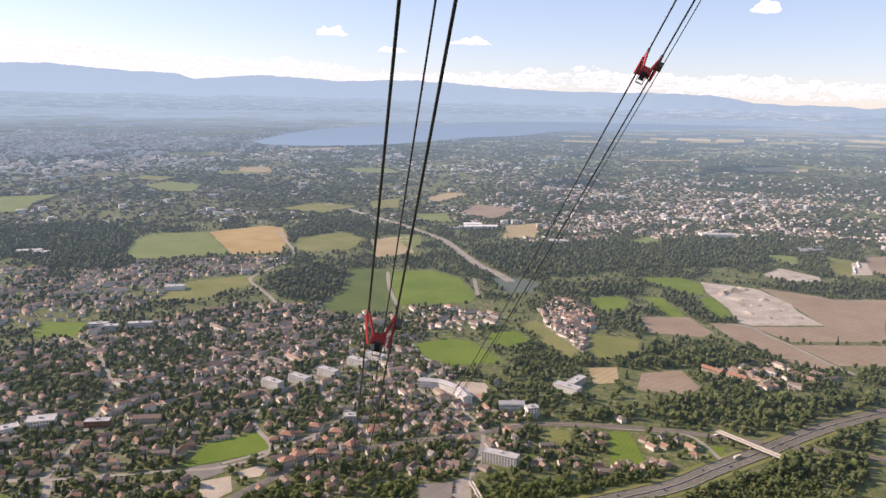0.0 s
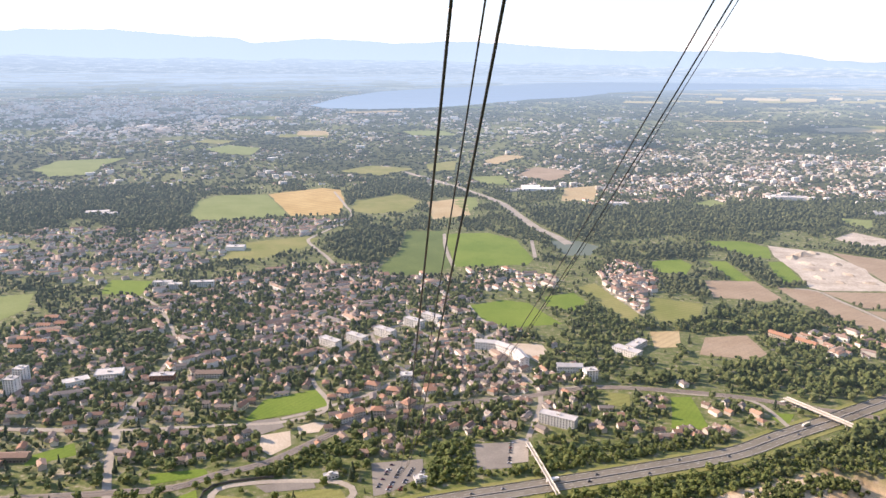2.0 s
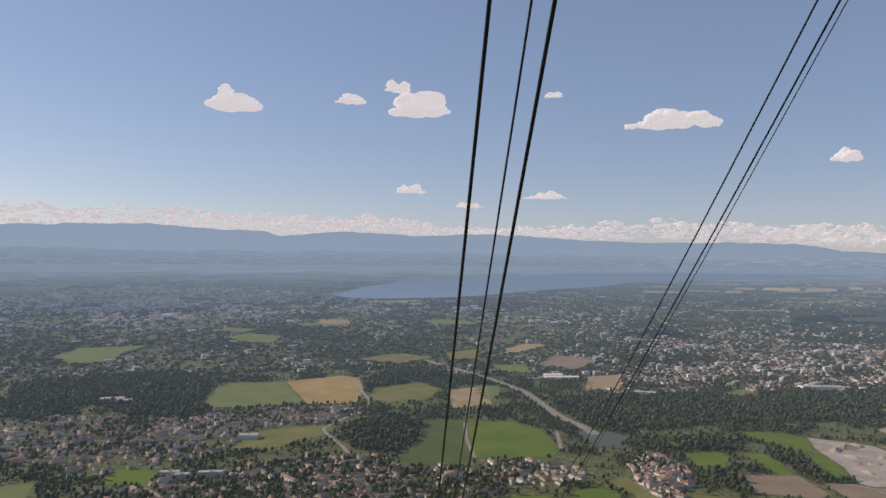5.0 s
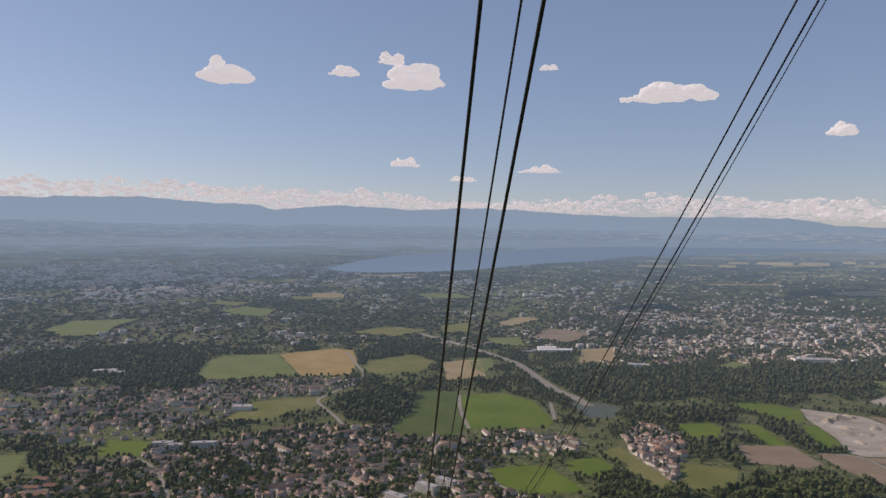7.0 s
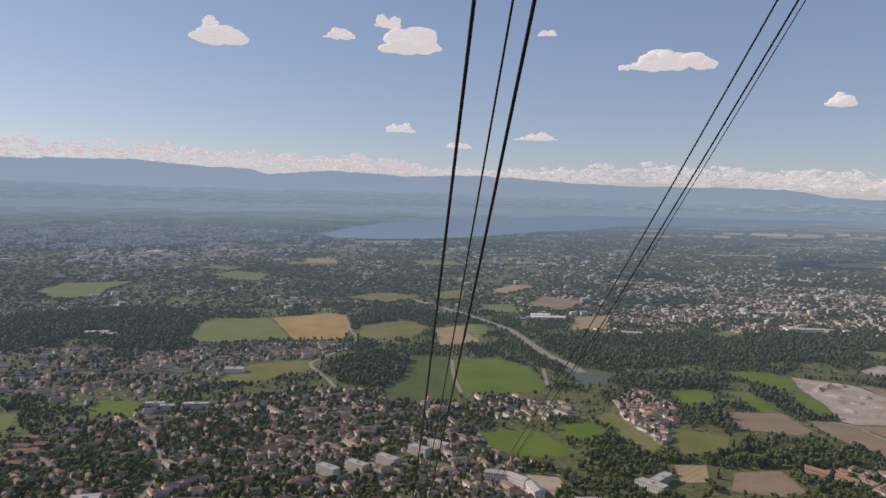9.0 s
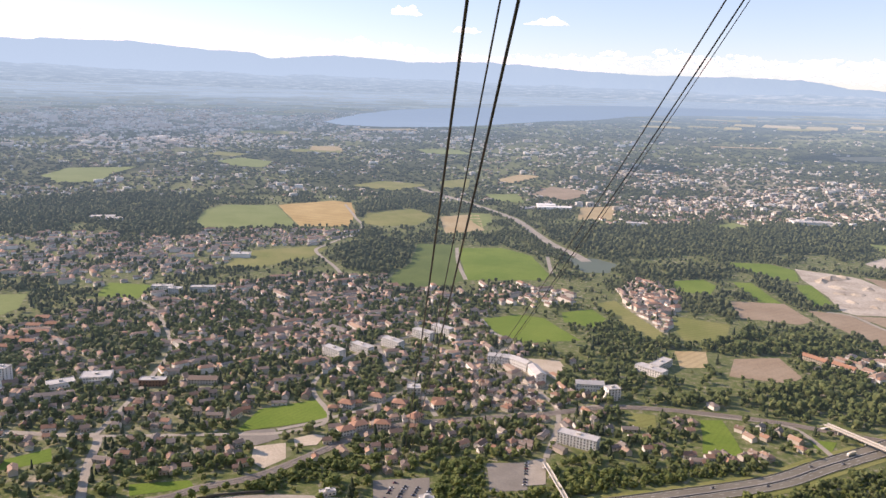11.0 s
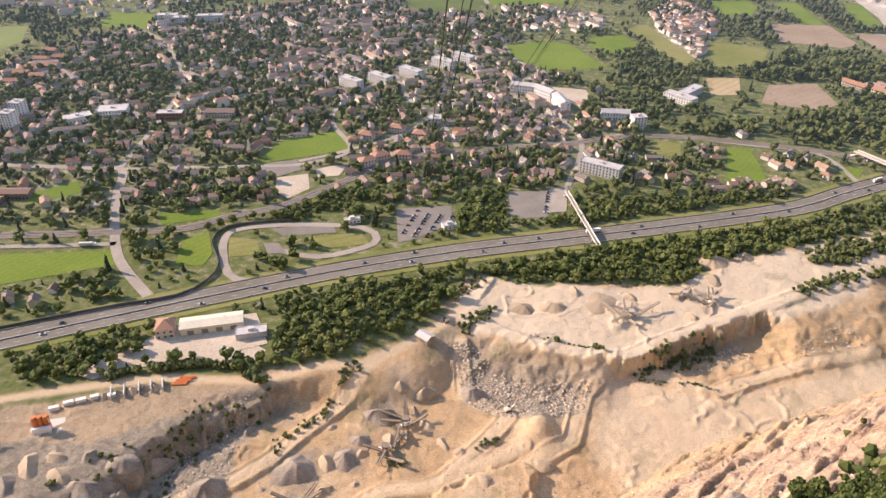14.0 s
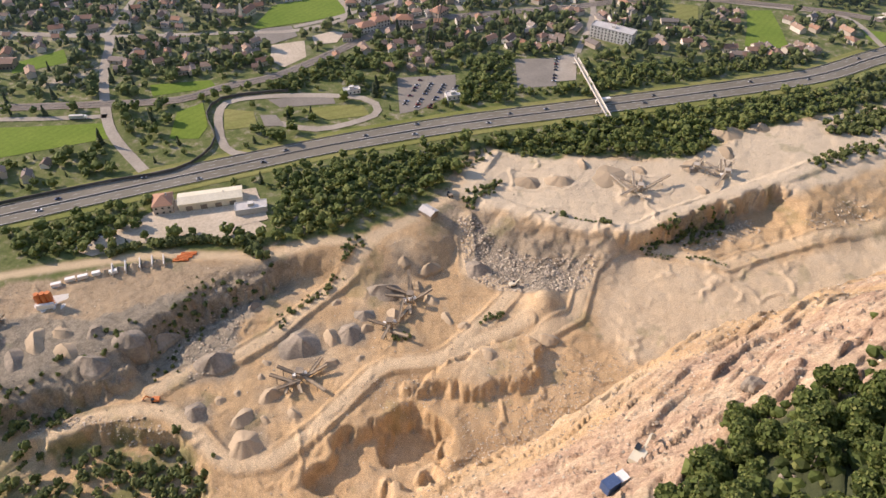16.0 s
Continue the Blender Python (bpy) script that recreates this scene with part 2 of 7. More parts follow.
M_TILE = paint("clay_tiles", [(0.27, 0.15, 0.1), (0.36, 0.21, 0.14), (0.17, 0.125, 0.1), (0.31, 0.18, 0.125), (0.17, 0.155, 0.142), (0.4, 0.26, 0.18), (0.23, 0.175, 0.14)], 0.9, 0.1, 1.6, 0.25, "object", bump=0.1)
M_SLATE = paint("grey_roof_tiles", [(0.17, 0.15, 0.135), (0.26, 0.22, 0.19), (0.2, 0.155, 0.13), (0.32, 0.27, 0.23)], 0.9, 0.1, 1.6, 0.22, "object", bump=0.1)
M_ORANGE_TILE = paint("orange_tiles", [(0.32, 0.175, 0.115), (0.39, 0.22, 0.148)], 0.9, 0.1, 1.6, 0.2, "object", bump=0.1)
M_FAR_WALL = paint("village_walls", [(0.4, 0.35, 0.29), (0.62, 0.57, 0.5), (0.78, 0.74, 0.68), (0.46, 0.39, 0.32)], 0.9, 0.1, 0.5, 0.12, "island", far=True)
M_FAR_ROOF = paint("village_roofs", [(0.26, 0.15, 0.102), (0.36, 0.215, 0.145), (0.18, 0.138, 0.11), (0.4, 0.27, 0.19), (0.2, 0.185, 0.168), (0.31, 0.185, 0.13), (0.26, 0.215, 0.18)], 0.9, 0.1, 0.8, 0.2, "island", far=True)
M_TOWN = paint("town_walls", [(0.58, 0.49, 0.42), (0.8, 0.71, 0.63), (0.9, 0.85, 0.79), (0.66, 0.55, 0.47), (0.88, 0.81, 0.74), (0.74, 0.65, 0.57)], 0.85, 0.01, 0.1, 0.1, "island", far=True)
M_FLATROOF = paint("flat_roof_gravel", [(0.42, 0.40, 0.38), (0.52, 0.5, 0.47)], 0.9, 0.1, 0.7, 0.15)
M_GLASS = paint("dark_glazing", [(0.03, 0.035, 0.04)], 0.15, 0.3, 1, 0.1)
M_WOODDOOR = paint("brown_door", [(0.15, 0.09, 0.05)], 0.6, 0.5, 3, 0.2)
M_CONCRETE = paint("pale_concrete", [(0.5, 0.475, 0.43), (0.6, 0.57, 0.52)], 0.9, 0.08, 0.8, 0.15)
M_DARKWALL = paint("dark_barrier", [(0.08, 0.076, 0.07), (0.13, 0.122, 0.11)], 0.8, 0.1, 0.8, 0.2)
M_TIN = paint("cream_sheet_metal", [(0.62, 0.56, 0.42), (0.68, 0.62, 0.48)], 0.55, 0.1, 0.6, 0.12)
M_ROCK = paint("grey_rock", [(0.19, 0.16, 0.125), (0.26, 0.218, 0.17), (0.33, 0.28, 0.22)], 0.95, 0.08, 0.7, 0.35, bump=0.4)
M_PILE = paint("crushed_stone", [(0.3, 0.235, 0.16), (0.4, 0.31, 0.21), (0.35, 0.28, 0.2)], 0.95, 0.03, 1.3, 0.2, "object", bump=0.2)
M_RUST = paint("dusty_machinery", [(0.2, 0.16, 0.12), (0.3, 0.245, 0.185)], 0.75, 0.2, 1.5, 0.3)
M_ORANGE = paint("orange_paint", [(0.55, 0.16, 0.05), (0.62, 0.22, 0.08)], 0.6, 0.2, 1.5, 0.15)
M_ROPE = paint("steel_rope", [(0.035, 0.037, 0.042), (0.06, 0.062, 0.068)], 0.45, 3, 8, 0.15, metal=0.4)
M_RED = paint("red_painted_steel", [(0.42, 0.035, 0.03), (0.5, 0.06, 0.045)], 0.45, 1, 9, 0.2)
M_CAR = paint("car_paint", [(0.6, 0.6, 0.6), (0.05, 0.05, 0.055), (0.3, 0.31, 0.33), (0.75, 0.75, 0.74), (0.1, 0.12, 0.2), (0.35, 0.06, 0.05)], 0.3, 1, 4, 0.05, "object")
M_RUBBER = paint("tyre_rubber", [(0.025, 0.025, 0.025)], 0.9, 1, 4, 0.1)
M_BLUE = paint("blue_paint", [(0.06, 0.1, 0.2)], 0.6, 1, 3, 0.2)


def water_material(name, a, c, rough=0.2):
    m, t, b, out = nodes_of(name)
    t.nodes.new("ShaderNodeNewGeometry").name = "where"
    col = mix_of(t, noise_of(t, 0.002, 3), a, c)
    t.links.new(col, b.inputs["Base Color"])
    b.inputs["Roughness"].default_value = rough
    b.inputs["Specular IOR Level"].default_value = 0.5 if rough < 0.4 else 0.15
    k = add(t, "ShaderNodeBump", Strength=0.3, Distance=2.0)
    t.links.new(noise_of(t, 0.02, 5), k.inputs["Height"])
    t.links.new(k.outputs[0], b.inputs["Normal"])
    # painted haze brightens the water too
    with_painted_haze(t, out, b.outputs[0])
    return m


M_WATER = water_material("lake_water", (0.07, 0.17, 0.28), (0.1, 0.2, 0.31))
M_POND = water_material("pond_water", (0.09, 0.115, 0.085), (0.13, 0.155, 0.11), 0.6)
M_MOUNT = paint("mountain_woods", [(0.03, 0.045, 0.03), (0.06, 0.08, 0.045), (0.16, 0.15, 0.10)], 0.95, 0.006, 0.03, 0.45, far=True)


def foothill_material():
    """Woods and pale fields on far slopes, seen very flat, so that they draw out sideways."""
    m, t, b, out = nodes_of("foothills")
    t.nodes.new("ShaderNodeNewGeometry").name = "where"
    mp = add(t, "ShaderNodeMapping", Scale=(0.012, 0.012, 0.11))
    t.links.new(t.nodes["where"].outputs["Position"], mp.inputs["Vector"])
    n = noise_of(t, 1.0, 6, 0.65, mp.outputs[0])
    col = ramp_of(t, n, [(0.36, (0.03, 0.042, 0.028)), (0.46, (0.1, 0.115, 0.065)), (0.55, (0.36, 0.34, 0.22)), (0.62, (0.75, 0.66, 0.5))])
    t.links.new(col, b.inputs["Base Color"])
    b.inputs["Roughness"].default_value = 0.95
    # painted haze pales the foothills
    with_painted_haze(t, out, b.outputs[0])
    return m


M_FOOT = foothill_material()


def cloud_material(name, glow):
    """Sunlit billows; added emission stands in for light scattered inside them."""
    m, t, b, out = nodes_of(name)
    t.nodes.remove(b)
    t.nodes.new("ShaderNodeNewGeometry").name = "where"
    d = add(t, "ShaderNodeBsdfDiffuse", Color=(0.42, 0.42, 0.42, 1))
    l = add(t, "ShaderNodeBsdfTranslucent", Color=(0.5, 0.5, 0.5, 1))
    # emission put in to lift the shaded sides
    e = add(t, "ShaderNodeEmission", Color=(0.96, 0.97, 1.0, 1), Strength=glow)
    s, q = t.nodes.new("ShaderNodeMixShader"), t.nodes.new("ShaderNodeAddShader")
    s.inputs[0].default_value = 0.4
    k = add(t, "ShaderNodeBump", Strength=0.25, Distance=9.0)
    t.links.new(noise_of(t, 0.016, 5, 0.55), k.inputs["Height"])
    t.links.new(k.outputs[0], d.inputs["Normal"])
    for a, z in ((d.outputs[0], s.inputs[1]), (l.outputs[0], s.inputs[2]), (s.outputs[0], q.inputs[0]), (e.outputs[0], q.inputs[1]), (q.outputs[0], out.inputs[0])):
        t.links.new(a, z)
    return m


M_CLOUD, M_BANK = cloud_material("cloud", 0.58), cloud_material("cloud_bank", 0.5)

# ---------------------------------------------------------------- plan and terrain
EYE0 = (-7.0, 48.0, 368.0)  # the middle of the ride
NEAR_R, FAR_S = 2600.0, 2000.0
rng = np.random.default_rng(7)


def far_scale(x, y):
    """How much the land beyond 2.6 km is drawn in toward the eye, so that the far shore lies within reach."""
    r = np.hypot(np.asarray(x, float) - EYE0[0], np.asarray(y, float) - EYE0[1]) + 1e-6
    return np.where(r > NEAR_R, (NEAR_R + FAR_S * (1 - np.exp(-(r - NEAR_R) / FAR_S))) / r, 1.0)


def drawn(x, y, z):
    k = far_scale(x, y)
    return EYE0[0] + (x - EYE0[0]) * k, EYE0[1] + (y - EYE0[1]) * k, EYE0[2] + (z - EYE0[2]) * k


def haze_of(x, y):
    # share of painted haze, growing beyond 600 m
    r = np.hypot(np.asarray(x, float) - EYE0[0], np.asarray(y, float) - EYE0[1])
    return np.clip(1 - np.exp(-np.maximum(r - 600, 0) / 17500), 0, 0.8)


def inside(poly, x, y):
    p = np.asarray(poly, float)
    c = np.zeros(np.shape(x), bool)
    for (x0, y0), (x1, y1) in zip(p, np.roll(p, -1, 0)):
        if y0 != y1:
            c ^= ((y0 > y) != (y1 > y)) & (x < (x1 - x0) * (y - y0) / (y1 - y0) + x0)
    return c


def line_gap(line, x, y):
    """Distance from a line of points."""
    best = np.full(np.shape(x), 1e9)
    for (x0, y0), (x1, y1) in zip(line[:-1], line[1:]):
        dx, dy = x1 - x0, y1 - y0
        k = np.clip(((x - x0) * dx + (y - y0) * dy) / (dx * dx + dy * dy), 0, 1)
        best = np.minimum(best, np.hypot(x - x0 - k * dx, y - y0 - k * dy))
    return best


def edge_gap(poly, x, y):
    """Distance to a polygon's edge, positive inside."""
    d = line_gap(list(poly) + [poly[0]], x, y)
    return np.where(inside(poly, x, y), d, -d)


def step(a, b, v):
    k = np.clip((v - a) / (b - a), 0, 1)
    return k * k * (3 - 2 * k)


def grain(x, y, seed):
    """Smooth lattice noise, -1 to 1."""
    xi, yi = np.floor(x), np.floor(y)
    fx, fy = x - xi, y - yi
    fx, fy = fx * fx * fx * (fx * (fx * 6 - 15) + 10), fy * fy * fy * (fy * (fy * 6 - 15) + 10)
    xi, yi = xi.astype(np.int64), yi.astype(np.int64)

    def at(i, j):
        h = (i * 374761393 + j * 668265263 + seed * 974711) & 0xFFFFFFFF
        h = ((h ^ (h >> 13)) * 1274126177) & 0xFFFFFFFF
        h = ((h ^ (h >> 16)) * 2246822519) & 0xFFFFFFFF
        return ((h ^ (h >> 15)) & 0xFFFFFF) / 0x7FFFFF - 1

    a, b, c, d = at(xi, yi), at(xi + 1, yi), at(xi, yi + 1), at(xi + 1, yi + 1)
    return (a * (1 - fx) + b * fx) * (1 - fy) + (c * (1 - fx) + d * fx) * fy


def ripple(x, y, size, seed=0, octaves=4, gain=0.55):
    """Noise of about -1 to 1 with bumps of that size in metres."""
    x, y = np.asarray(x, float) / size * 2, np.asarray(y, float) / size * 2
    out, amp, tot = 0, 1.0, 0
    for o in range(octaves):
        c, s = math.cos(o + seed), math.sin(o + seed)
        out, tot = out + amp * grain((x * c - y * s) * 2**o, (x * s + y * c) * 2**o, seed * 17 + o), tot + amp
        amp *= gain
    return 1.5 * out / tot


BENCH = [(-56, 520), (-38, 512), (-12, 500), (20, 496), (52, 492), (78, 492), (102, 510), (145, 538), (181, 557), (196, 552), (260, 590), (330, 680), (320, 702), (226, 660), (169, 634), (120, 590), (30, 578), (-24, 582), (-55, 560)]
QUARRY = [(-52, 579), (-24, 584), (-10, 573), (30, 579), (120, 591), (169, 635), (226, 661), (282, 688), (340, 712), (420, 690), (420, 560), (260, 430), (330, 300), (100, 130), (-60, 150), (-340, 180), (-360, 330), (-340, 385), (-281, 412), (-235, 428), (-185, 446), (-110, 466), (-62, 525)]
DIG = [(-40, 575), (-24, 584), (-10, 573), (30, 579), (120, 591), (169, 635), (226, 661), (282, 688), (340, 712), (420, 690), (420, 560), (260, 430), (330, 300), (100, 130), (-60, 150), (-340, 180), (-360, 330), (-340, 385), (-281, 408), (-235, 424), (-180, 427), (-142, 444), (-107, 453), (-82, 470), (-56, 508), (-40, 540)]
TERRACE = [(-340, 360), (-330, 400), (-291, 412), (-258, 424), (-221, 426), (-180, 428), (-166, 431), (-189, 409), (-208, 397), (-217, 379), (-230, 349), (-242, 329), (-264, 314), (-277, 303), (-320, 300)]
HOLE = [(-104, 297), (-95, 311), (-82, 326), (-68, 335), (-49, 342), (-40, 336), (-34, 316), (-42, 301), (-60, 289), (-81, 277), (-100, 281)]
MESA = [(-70, 347), (-53, 365), (-41, 375), (-19, 389), (1, 398), (16, 398), (13, 373), (2, 360), (-16, 354), (-39, 355)]
GULLY = [(-164, 429), (-185, 411), (-198, 395), (-206, 379), (-216, 360), (-231, 345), (-246, 327), (-269, 312)]
WOODY_PIT = [(-275, 288), (-252, 292), (-232, 304), (-208, 308), (-189, 309), (-173, 300), (-159, 288), (-152, 260), (-180, 200), (-300, 200), (-300, 270)]
WALL_FOOT = [(-51, 498), (-36, 500), (-14, 476), (9, 470), (44, 474), (47, 463), (39, 446), (10, 437), (-19, 437), (-38, 447)]
LOW_TIP = [(-340, 300), (-330, 360), (-285, 372), (-245, 372), (-225, 350), (-242, 329), (-264, 314), (-277, 303)]
GREY_TIP = [(-197, 410), (-205, 388), (-214, 360), (-214, 342), (-192, 342), (-171, 353), (-171, 382), (-174, 406)]
SPOIL = [WALL_FOOT, LOW_TIP, GREY_TIP, [(-262, 366), (-215, 400), (-190, 398), (-228, 352), (-262, 336)], [(95, 496), (150, 524), (150, 536), (100, 512)]]
FLOOR_HEAPS = [(-82, 451, 5.3), (-65, 451, 6.8), (-91, 428, 9.5), (-106, 390, 9), (-134, 378, 13), (-81, 408, 5.7), (-150, 351, 3.4), (-141, 339, 7), (-139, 322, 3), (-179, 321, 8), (-144, 304, 11), (-151, 321, 6), (-100, 406, 7), (-124, 328, 3.9), (-117, 386, 6), (-97, 396, 5)]
GREY_HEAPS = [(-251, 361, 6), (-231, 359, 9.5), (-219, 372, 8.5), (-172, 404, 6), (-245, 340, 10), (-180, 357, 10), (-33, 455, 9)]
SAND = [(45, 405), (60, 380), (115, 405), (180, 445), (300, 475), (330, 560), (255, 535), (174, 500), (132, 478), (103, 486), (65, 490), (50, 455)]
HAUL_ROAD = [(-335, 399), (-293, 415), (-257, 427), (-236, 433), (-172, 438), (-142, 456), (-109, 463), (-92, 477), (-68, 505), (-47, 538), (-33, 577)]
PIT_ROAD = [(-256, 291), (-235, 312), (-209, 320), (-193, 320), (-172, 308), (-157, 296), (-145, 293), (-128, 298), (-109, 320), (-96, 344), (-86, 362), (-77, 369), (-54, 374), (-23, 396), (1, 413)]
LOOP_ROAD = [(-93, 480), (-104, 463), (-113, 443), (-133, 414), (-153, 382), (-168, 365), (-194, 349), (-207, 333)]
WALL_ROAD = [(-47, 500), (-39, 454), (-26, 445), (-11, 441), (-9, 436), (-21, 415), (-48, 375)]
BENCH_ROAD = [(-37, 522), (-24, 514), (8, 499), (43, 494), (70, 495), (95, 513), (138, 541), (183, 568), (223, 595), (271, 616)]
FLOOR_ROAD = [(5, 399), (32, 422), (41, 464), (65, 496), (103, 489), (132, 481), (174, 504), (255, 539)]
TRACKS = [HAUL_ROAD, PIT_ROAD, LOOP_ROAD, WALL_ROAD, BENCH_ROAD, FLOOR_ROAD]


def slope_of(x, y):
    """The mountain's foot: a cliff from the quarry floor to a crest, then the bare face up to the upper station.
    Gives its height, how far up the slope a place lies, how far past the crest, and how far past the cliff's foot."""
    d, along = 0.69 * x - 0.72 * y + 258, 0.72 * x + 0.69 * y
    off = np.interp(along, [120, 180, 235, 292, 371, 450, 520, 620, 800], [26, 26, 24, -6, -23, -50, -85, -150, -260])
    crest = np.interp(along, [100, 131, 149, 166, 203, 227, 240, 288, 305, 330, 400, 600], [75, 83, 90, 95, 93, 98, 109, 111, 99, 110, 140, 230])
    crest = crest + 2.5 * ripple(x, y, 40, 71, 3)
    top = 1.2 * crest + off
    past = d - crest
    foot = d - (crest - np.maximum(top, 0) / 2.6)
    cliff = top + 2.6 * past + 3 * ripple(x, y, 14, 72, 3) * step(-30, -4, past) * (past < 0)
    return np.maximum(np.where(past > 0, top + 1.2 * past, cliff), 0), d, past, foot


def quarry_relief(x, y, foot):
    """How far the quarry is dug below the plain, with its benches, pits, banks and tracks."""
    ramp = np.exp(-(((x + 85) / 45) ** 2) - ((y - 470) / 45) ** 2)  # the floor climbs to the haul road here
    q = step(-4, 9 + 42 * ramp, edge_gap(DIG, x, y) + 3 * ripple(x, y, 30, 46)) * (1 - step(-14, 4, foot))
    rel = 1.2 * ripple(x, y, 110, 3) + 0.35 * ripple(x, y, 34, 4, 3) + 0.22 * ripple(x, y, 7, 34, 3) - 13
    ruts = np.clip(1 - 5 * np.abs(ripple(x, y, 46, 61, 3)), 0, 1)  # low windrows left by the loaders
    rel = rel + 1.3 * ruts * step(-0.1, 0.5, ripple(x, y, 90, 62, 2))
    flute = 1.6 * np.abs(ripple(x, y, 9, 63, 2)) + 0.7 * ripple(x, y, 4, 64, 2)  # rain has grooved the banks
    eb, tail = edge_gap(BENCH, x, y) + 5 * ripple(x, y, 26, 5), step(165, 200, x)
    west = 1 - step(45, 75, x)
    rel = rel + 13.5 * (step(-1.5, 2.5, eb + 2 * flute) * (1 - tail) * (1 - west) + step(-60, 12, eb) * tail + step(-40, 6, eb + 3 * ripple(x, y, 16, 44)) * west)
    rel = rel + 13.5 * step(-10, 2, edge_gap(TERRACE, x, y) + 5 * ripple(x, y, 34, 7, 3) + 1.5 * flute)
    hole = edge_gap(HOLE, x, y) + 9 * ripple(x, y, 34, 6, 3)
    rel = rel - 7 * step(-1, 4.5, hole + flute) + 1.6 * np.exp(-((hole + 4) / 5) ** 2)
    low = np.minimum(hole - 9, 0.8 * x + 0.6 * y - 133) + 6 * ripple(x, y, 22, 65, 3)
    rel = rel - 7 * step(-1, 5, low + flute)
    rel = rel + 6 * step(-1, 5, edge_gap(MESA, x, y) + 5 * ripple(x, y, 24, 42, 3) + 1.3 * flute)
    rel = rel - 5 * np.exp(-((line_gap(GULLY, x, y) + 4 * ripple(x, y, 22, 35)) / 9) ** 2)
    rel = rel - 9 * step(-2, 6, edge_gap(WOODY_PIT, x, y) + 4 * ripple(x, y, 18, 36))
    rel = rel + 9 * np.exp(-((x - 12) ** 2 / 130 + (y - 428) ** 2 / 220))
    gap = np.minimum.reduce([line_gap(s, x, y) for s in TRACKS])
    rel = rel + 1.5 * np.exp(-((gap / 5) ** 4)) + (1.5 + 0.8 * ripple(x, y, 40, 52)) * np.exp(-(((gap - 5.8) / 1.2) ** 2))
    return q * rel


def height(x, y):
    x, y = np.asarray(x, float), np.asarray(y, float)
    if x.ndim == 0:
        return height(x[None], y[None])[0]
    x, y = np.broadcast_arrays(x, y)
    up, d, past, foot = slope_of(x, y)
    along = 0.72 * x + 0.69 * y
    z = np.minimum(up, 420)
    beds = ripple(along / 8, d + 5 * ripple(x, y, 60, 31), 11, 2, 3)  # beds of rock run along the face
    bent = d + 3 * ripple(x, y, 70, 66, 2)
    fine = 1 - 2 * np.abs(ripple(along / 9, bent, 9, 67, 4))
    thin = 1 - 2 * np.abs(ripple(along / 8, bent, 4, 68, 2))
    rough = step(0.0, 0.5, ripple(along / 2, d, 60, 69, 2))
    z = z + step(-25, 4, past) * step(0, 20, foot) * (2.5 * ripple(x, y, 90, 1, 2) + 1.5 * beds + 1.15 * fine + 0.8 * thin + (0.3 + 0.8 * rough) * ripple(x, y, 7, 32, 4) + 1.2 * (1 - 2.5 * np.abs(ripple(along / 6, d, 22, 45, 3))))
    near = (x > -380) & (x < 440) & (y > 110) & (y < 730)
    if near.any():
        z = np.array(z)
        z[near] += quarry_relief(x[near], y[near], foot[near])
    z = z + 9 * np.exp(-((x + 130) ** 2 + (y - 505) ** 2) / 1300)  # the wooded knoll
    r = np.hypot(x - EYE0[0], y - EYE0[1])
    return z + step(700, 1200, r) * 3 * ripple(x, y, 1100, 8, 2)


# ---------------------------------------------------------------- mesh helpers
def link_mesh(name, verts, faces, mats, slots=None, parent=None, smooth=False, **attributes):
    """A mesh object from arrays of places and triangles (or quads)."""
    verts, faces = np.asarray(verts, np.float32), np.asarray(faces, np.int32)
    me = bpy.data.meshes.new(name)
    n, k = faces.shape
    me.vertices.add(len(verts))
    me.vertices.foreach_set("co", verts.ravel())
    me.loops.add(n * k)
    me.loops.foreach_set("vertex_index", faces.ravel())
    me.polygons.add(n)
    me.polygons.foreach_set("loop_start", np.arange(0, n * k, k, dtype=np.int32))
    me.polygons.foreach_set("loop_total", np.full(n, k, np.int32))
    if slots is not None:
        me.polygons.foreach_set("material_index", np.asarray(slots, np.int32))
    me.polygons.foreach_set("use_smooth", np.full(n, smooth))
    for m in mats:
        me.materials.append(m)
    for key, values in attributes.items():
        me.attributes.new(key, "FLOAT", "POINT").data.foreach_set("value", np.asarray(values, np.float32))
    me.update(calc_edges=True)
    ob = new(name, me)
    ob.parent = parent
    return ob


def part(name, bm, material, parent=None, label="", smooth=False):
    me = bpy.data.meshes.new(name)
    bm.to_mesh(me)
    bm.free()
    me.materials.append(material)
    if smooth:
        for p in me.polygons:
            p.use_smooth = True
    ob = new(name, me)
    ob.parent = parent
    return tagged(ob, label)


def box(bm, x0, x1, y0, y1, z0, z1, m=None):
    v = [bm.verts.new((x, y, z)) for x in (x0, x1) for y in (y0, y1) for z in (z0, z1)]
    for a in ((0, 1, 3, 2), (4, 6, 7, 5), (0, 4, 5, 1), (2, 3, 7, 6), (0, 2, 6, 4), (1, 5, 7, 3)):
        bm.faces.new([v[i] for i in a])
    if m is not None:
        bmesh.ops.transform(bm, matrix=m, verts=v)
    return v


def slab(*s, m=None):
    bm = bmesh.new()
    box(bm, *s, m)
    return bm


def beam(bm, a, b, w, h=None):
    """A square bar from a to b."""
    a, b = Vector(a), Vector(b)
    h = h or w
    m = Matrix.Translation(a) @ (b - a).to_track_quat("X", "Z").to_matrix().to_4x4()
    box(bm, 0, (b - a).length, -w / 2, w / 2, -h / 2, h / 2, m)


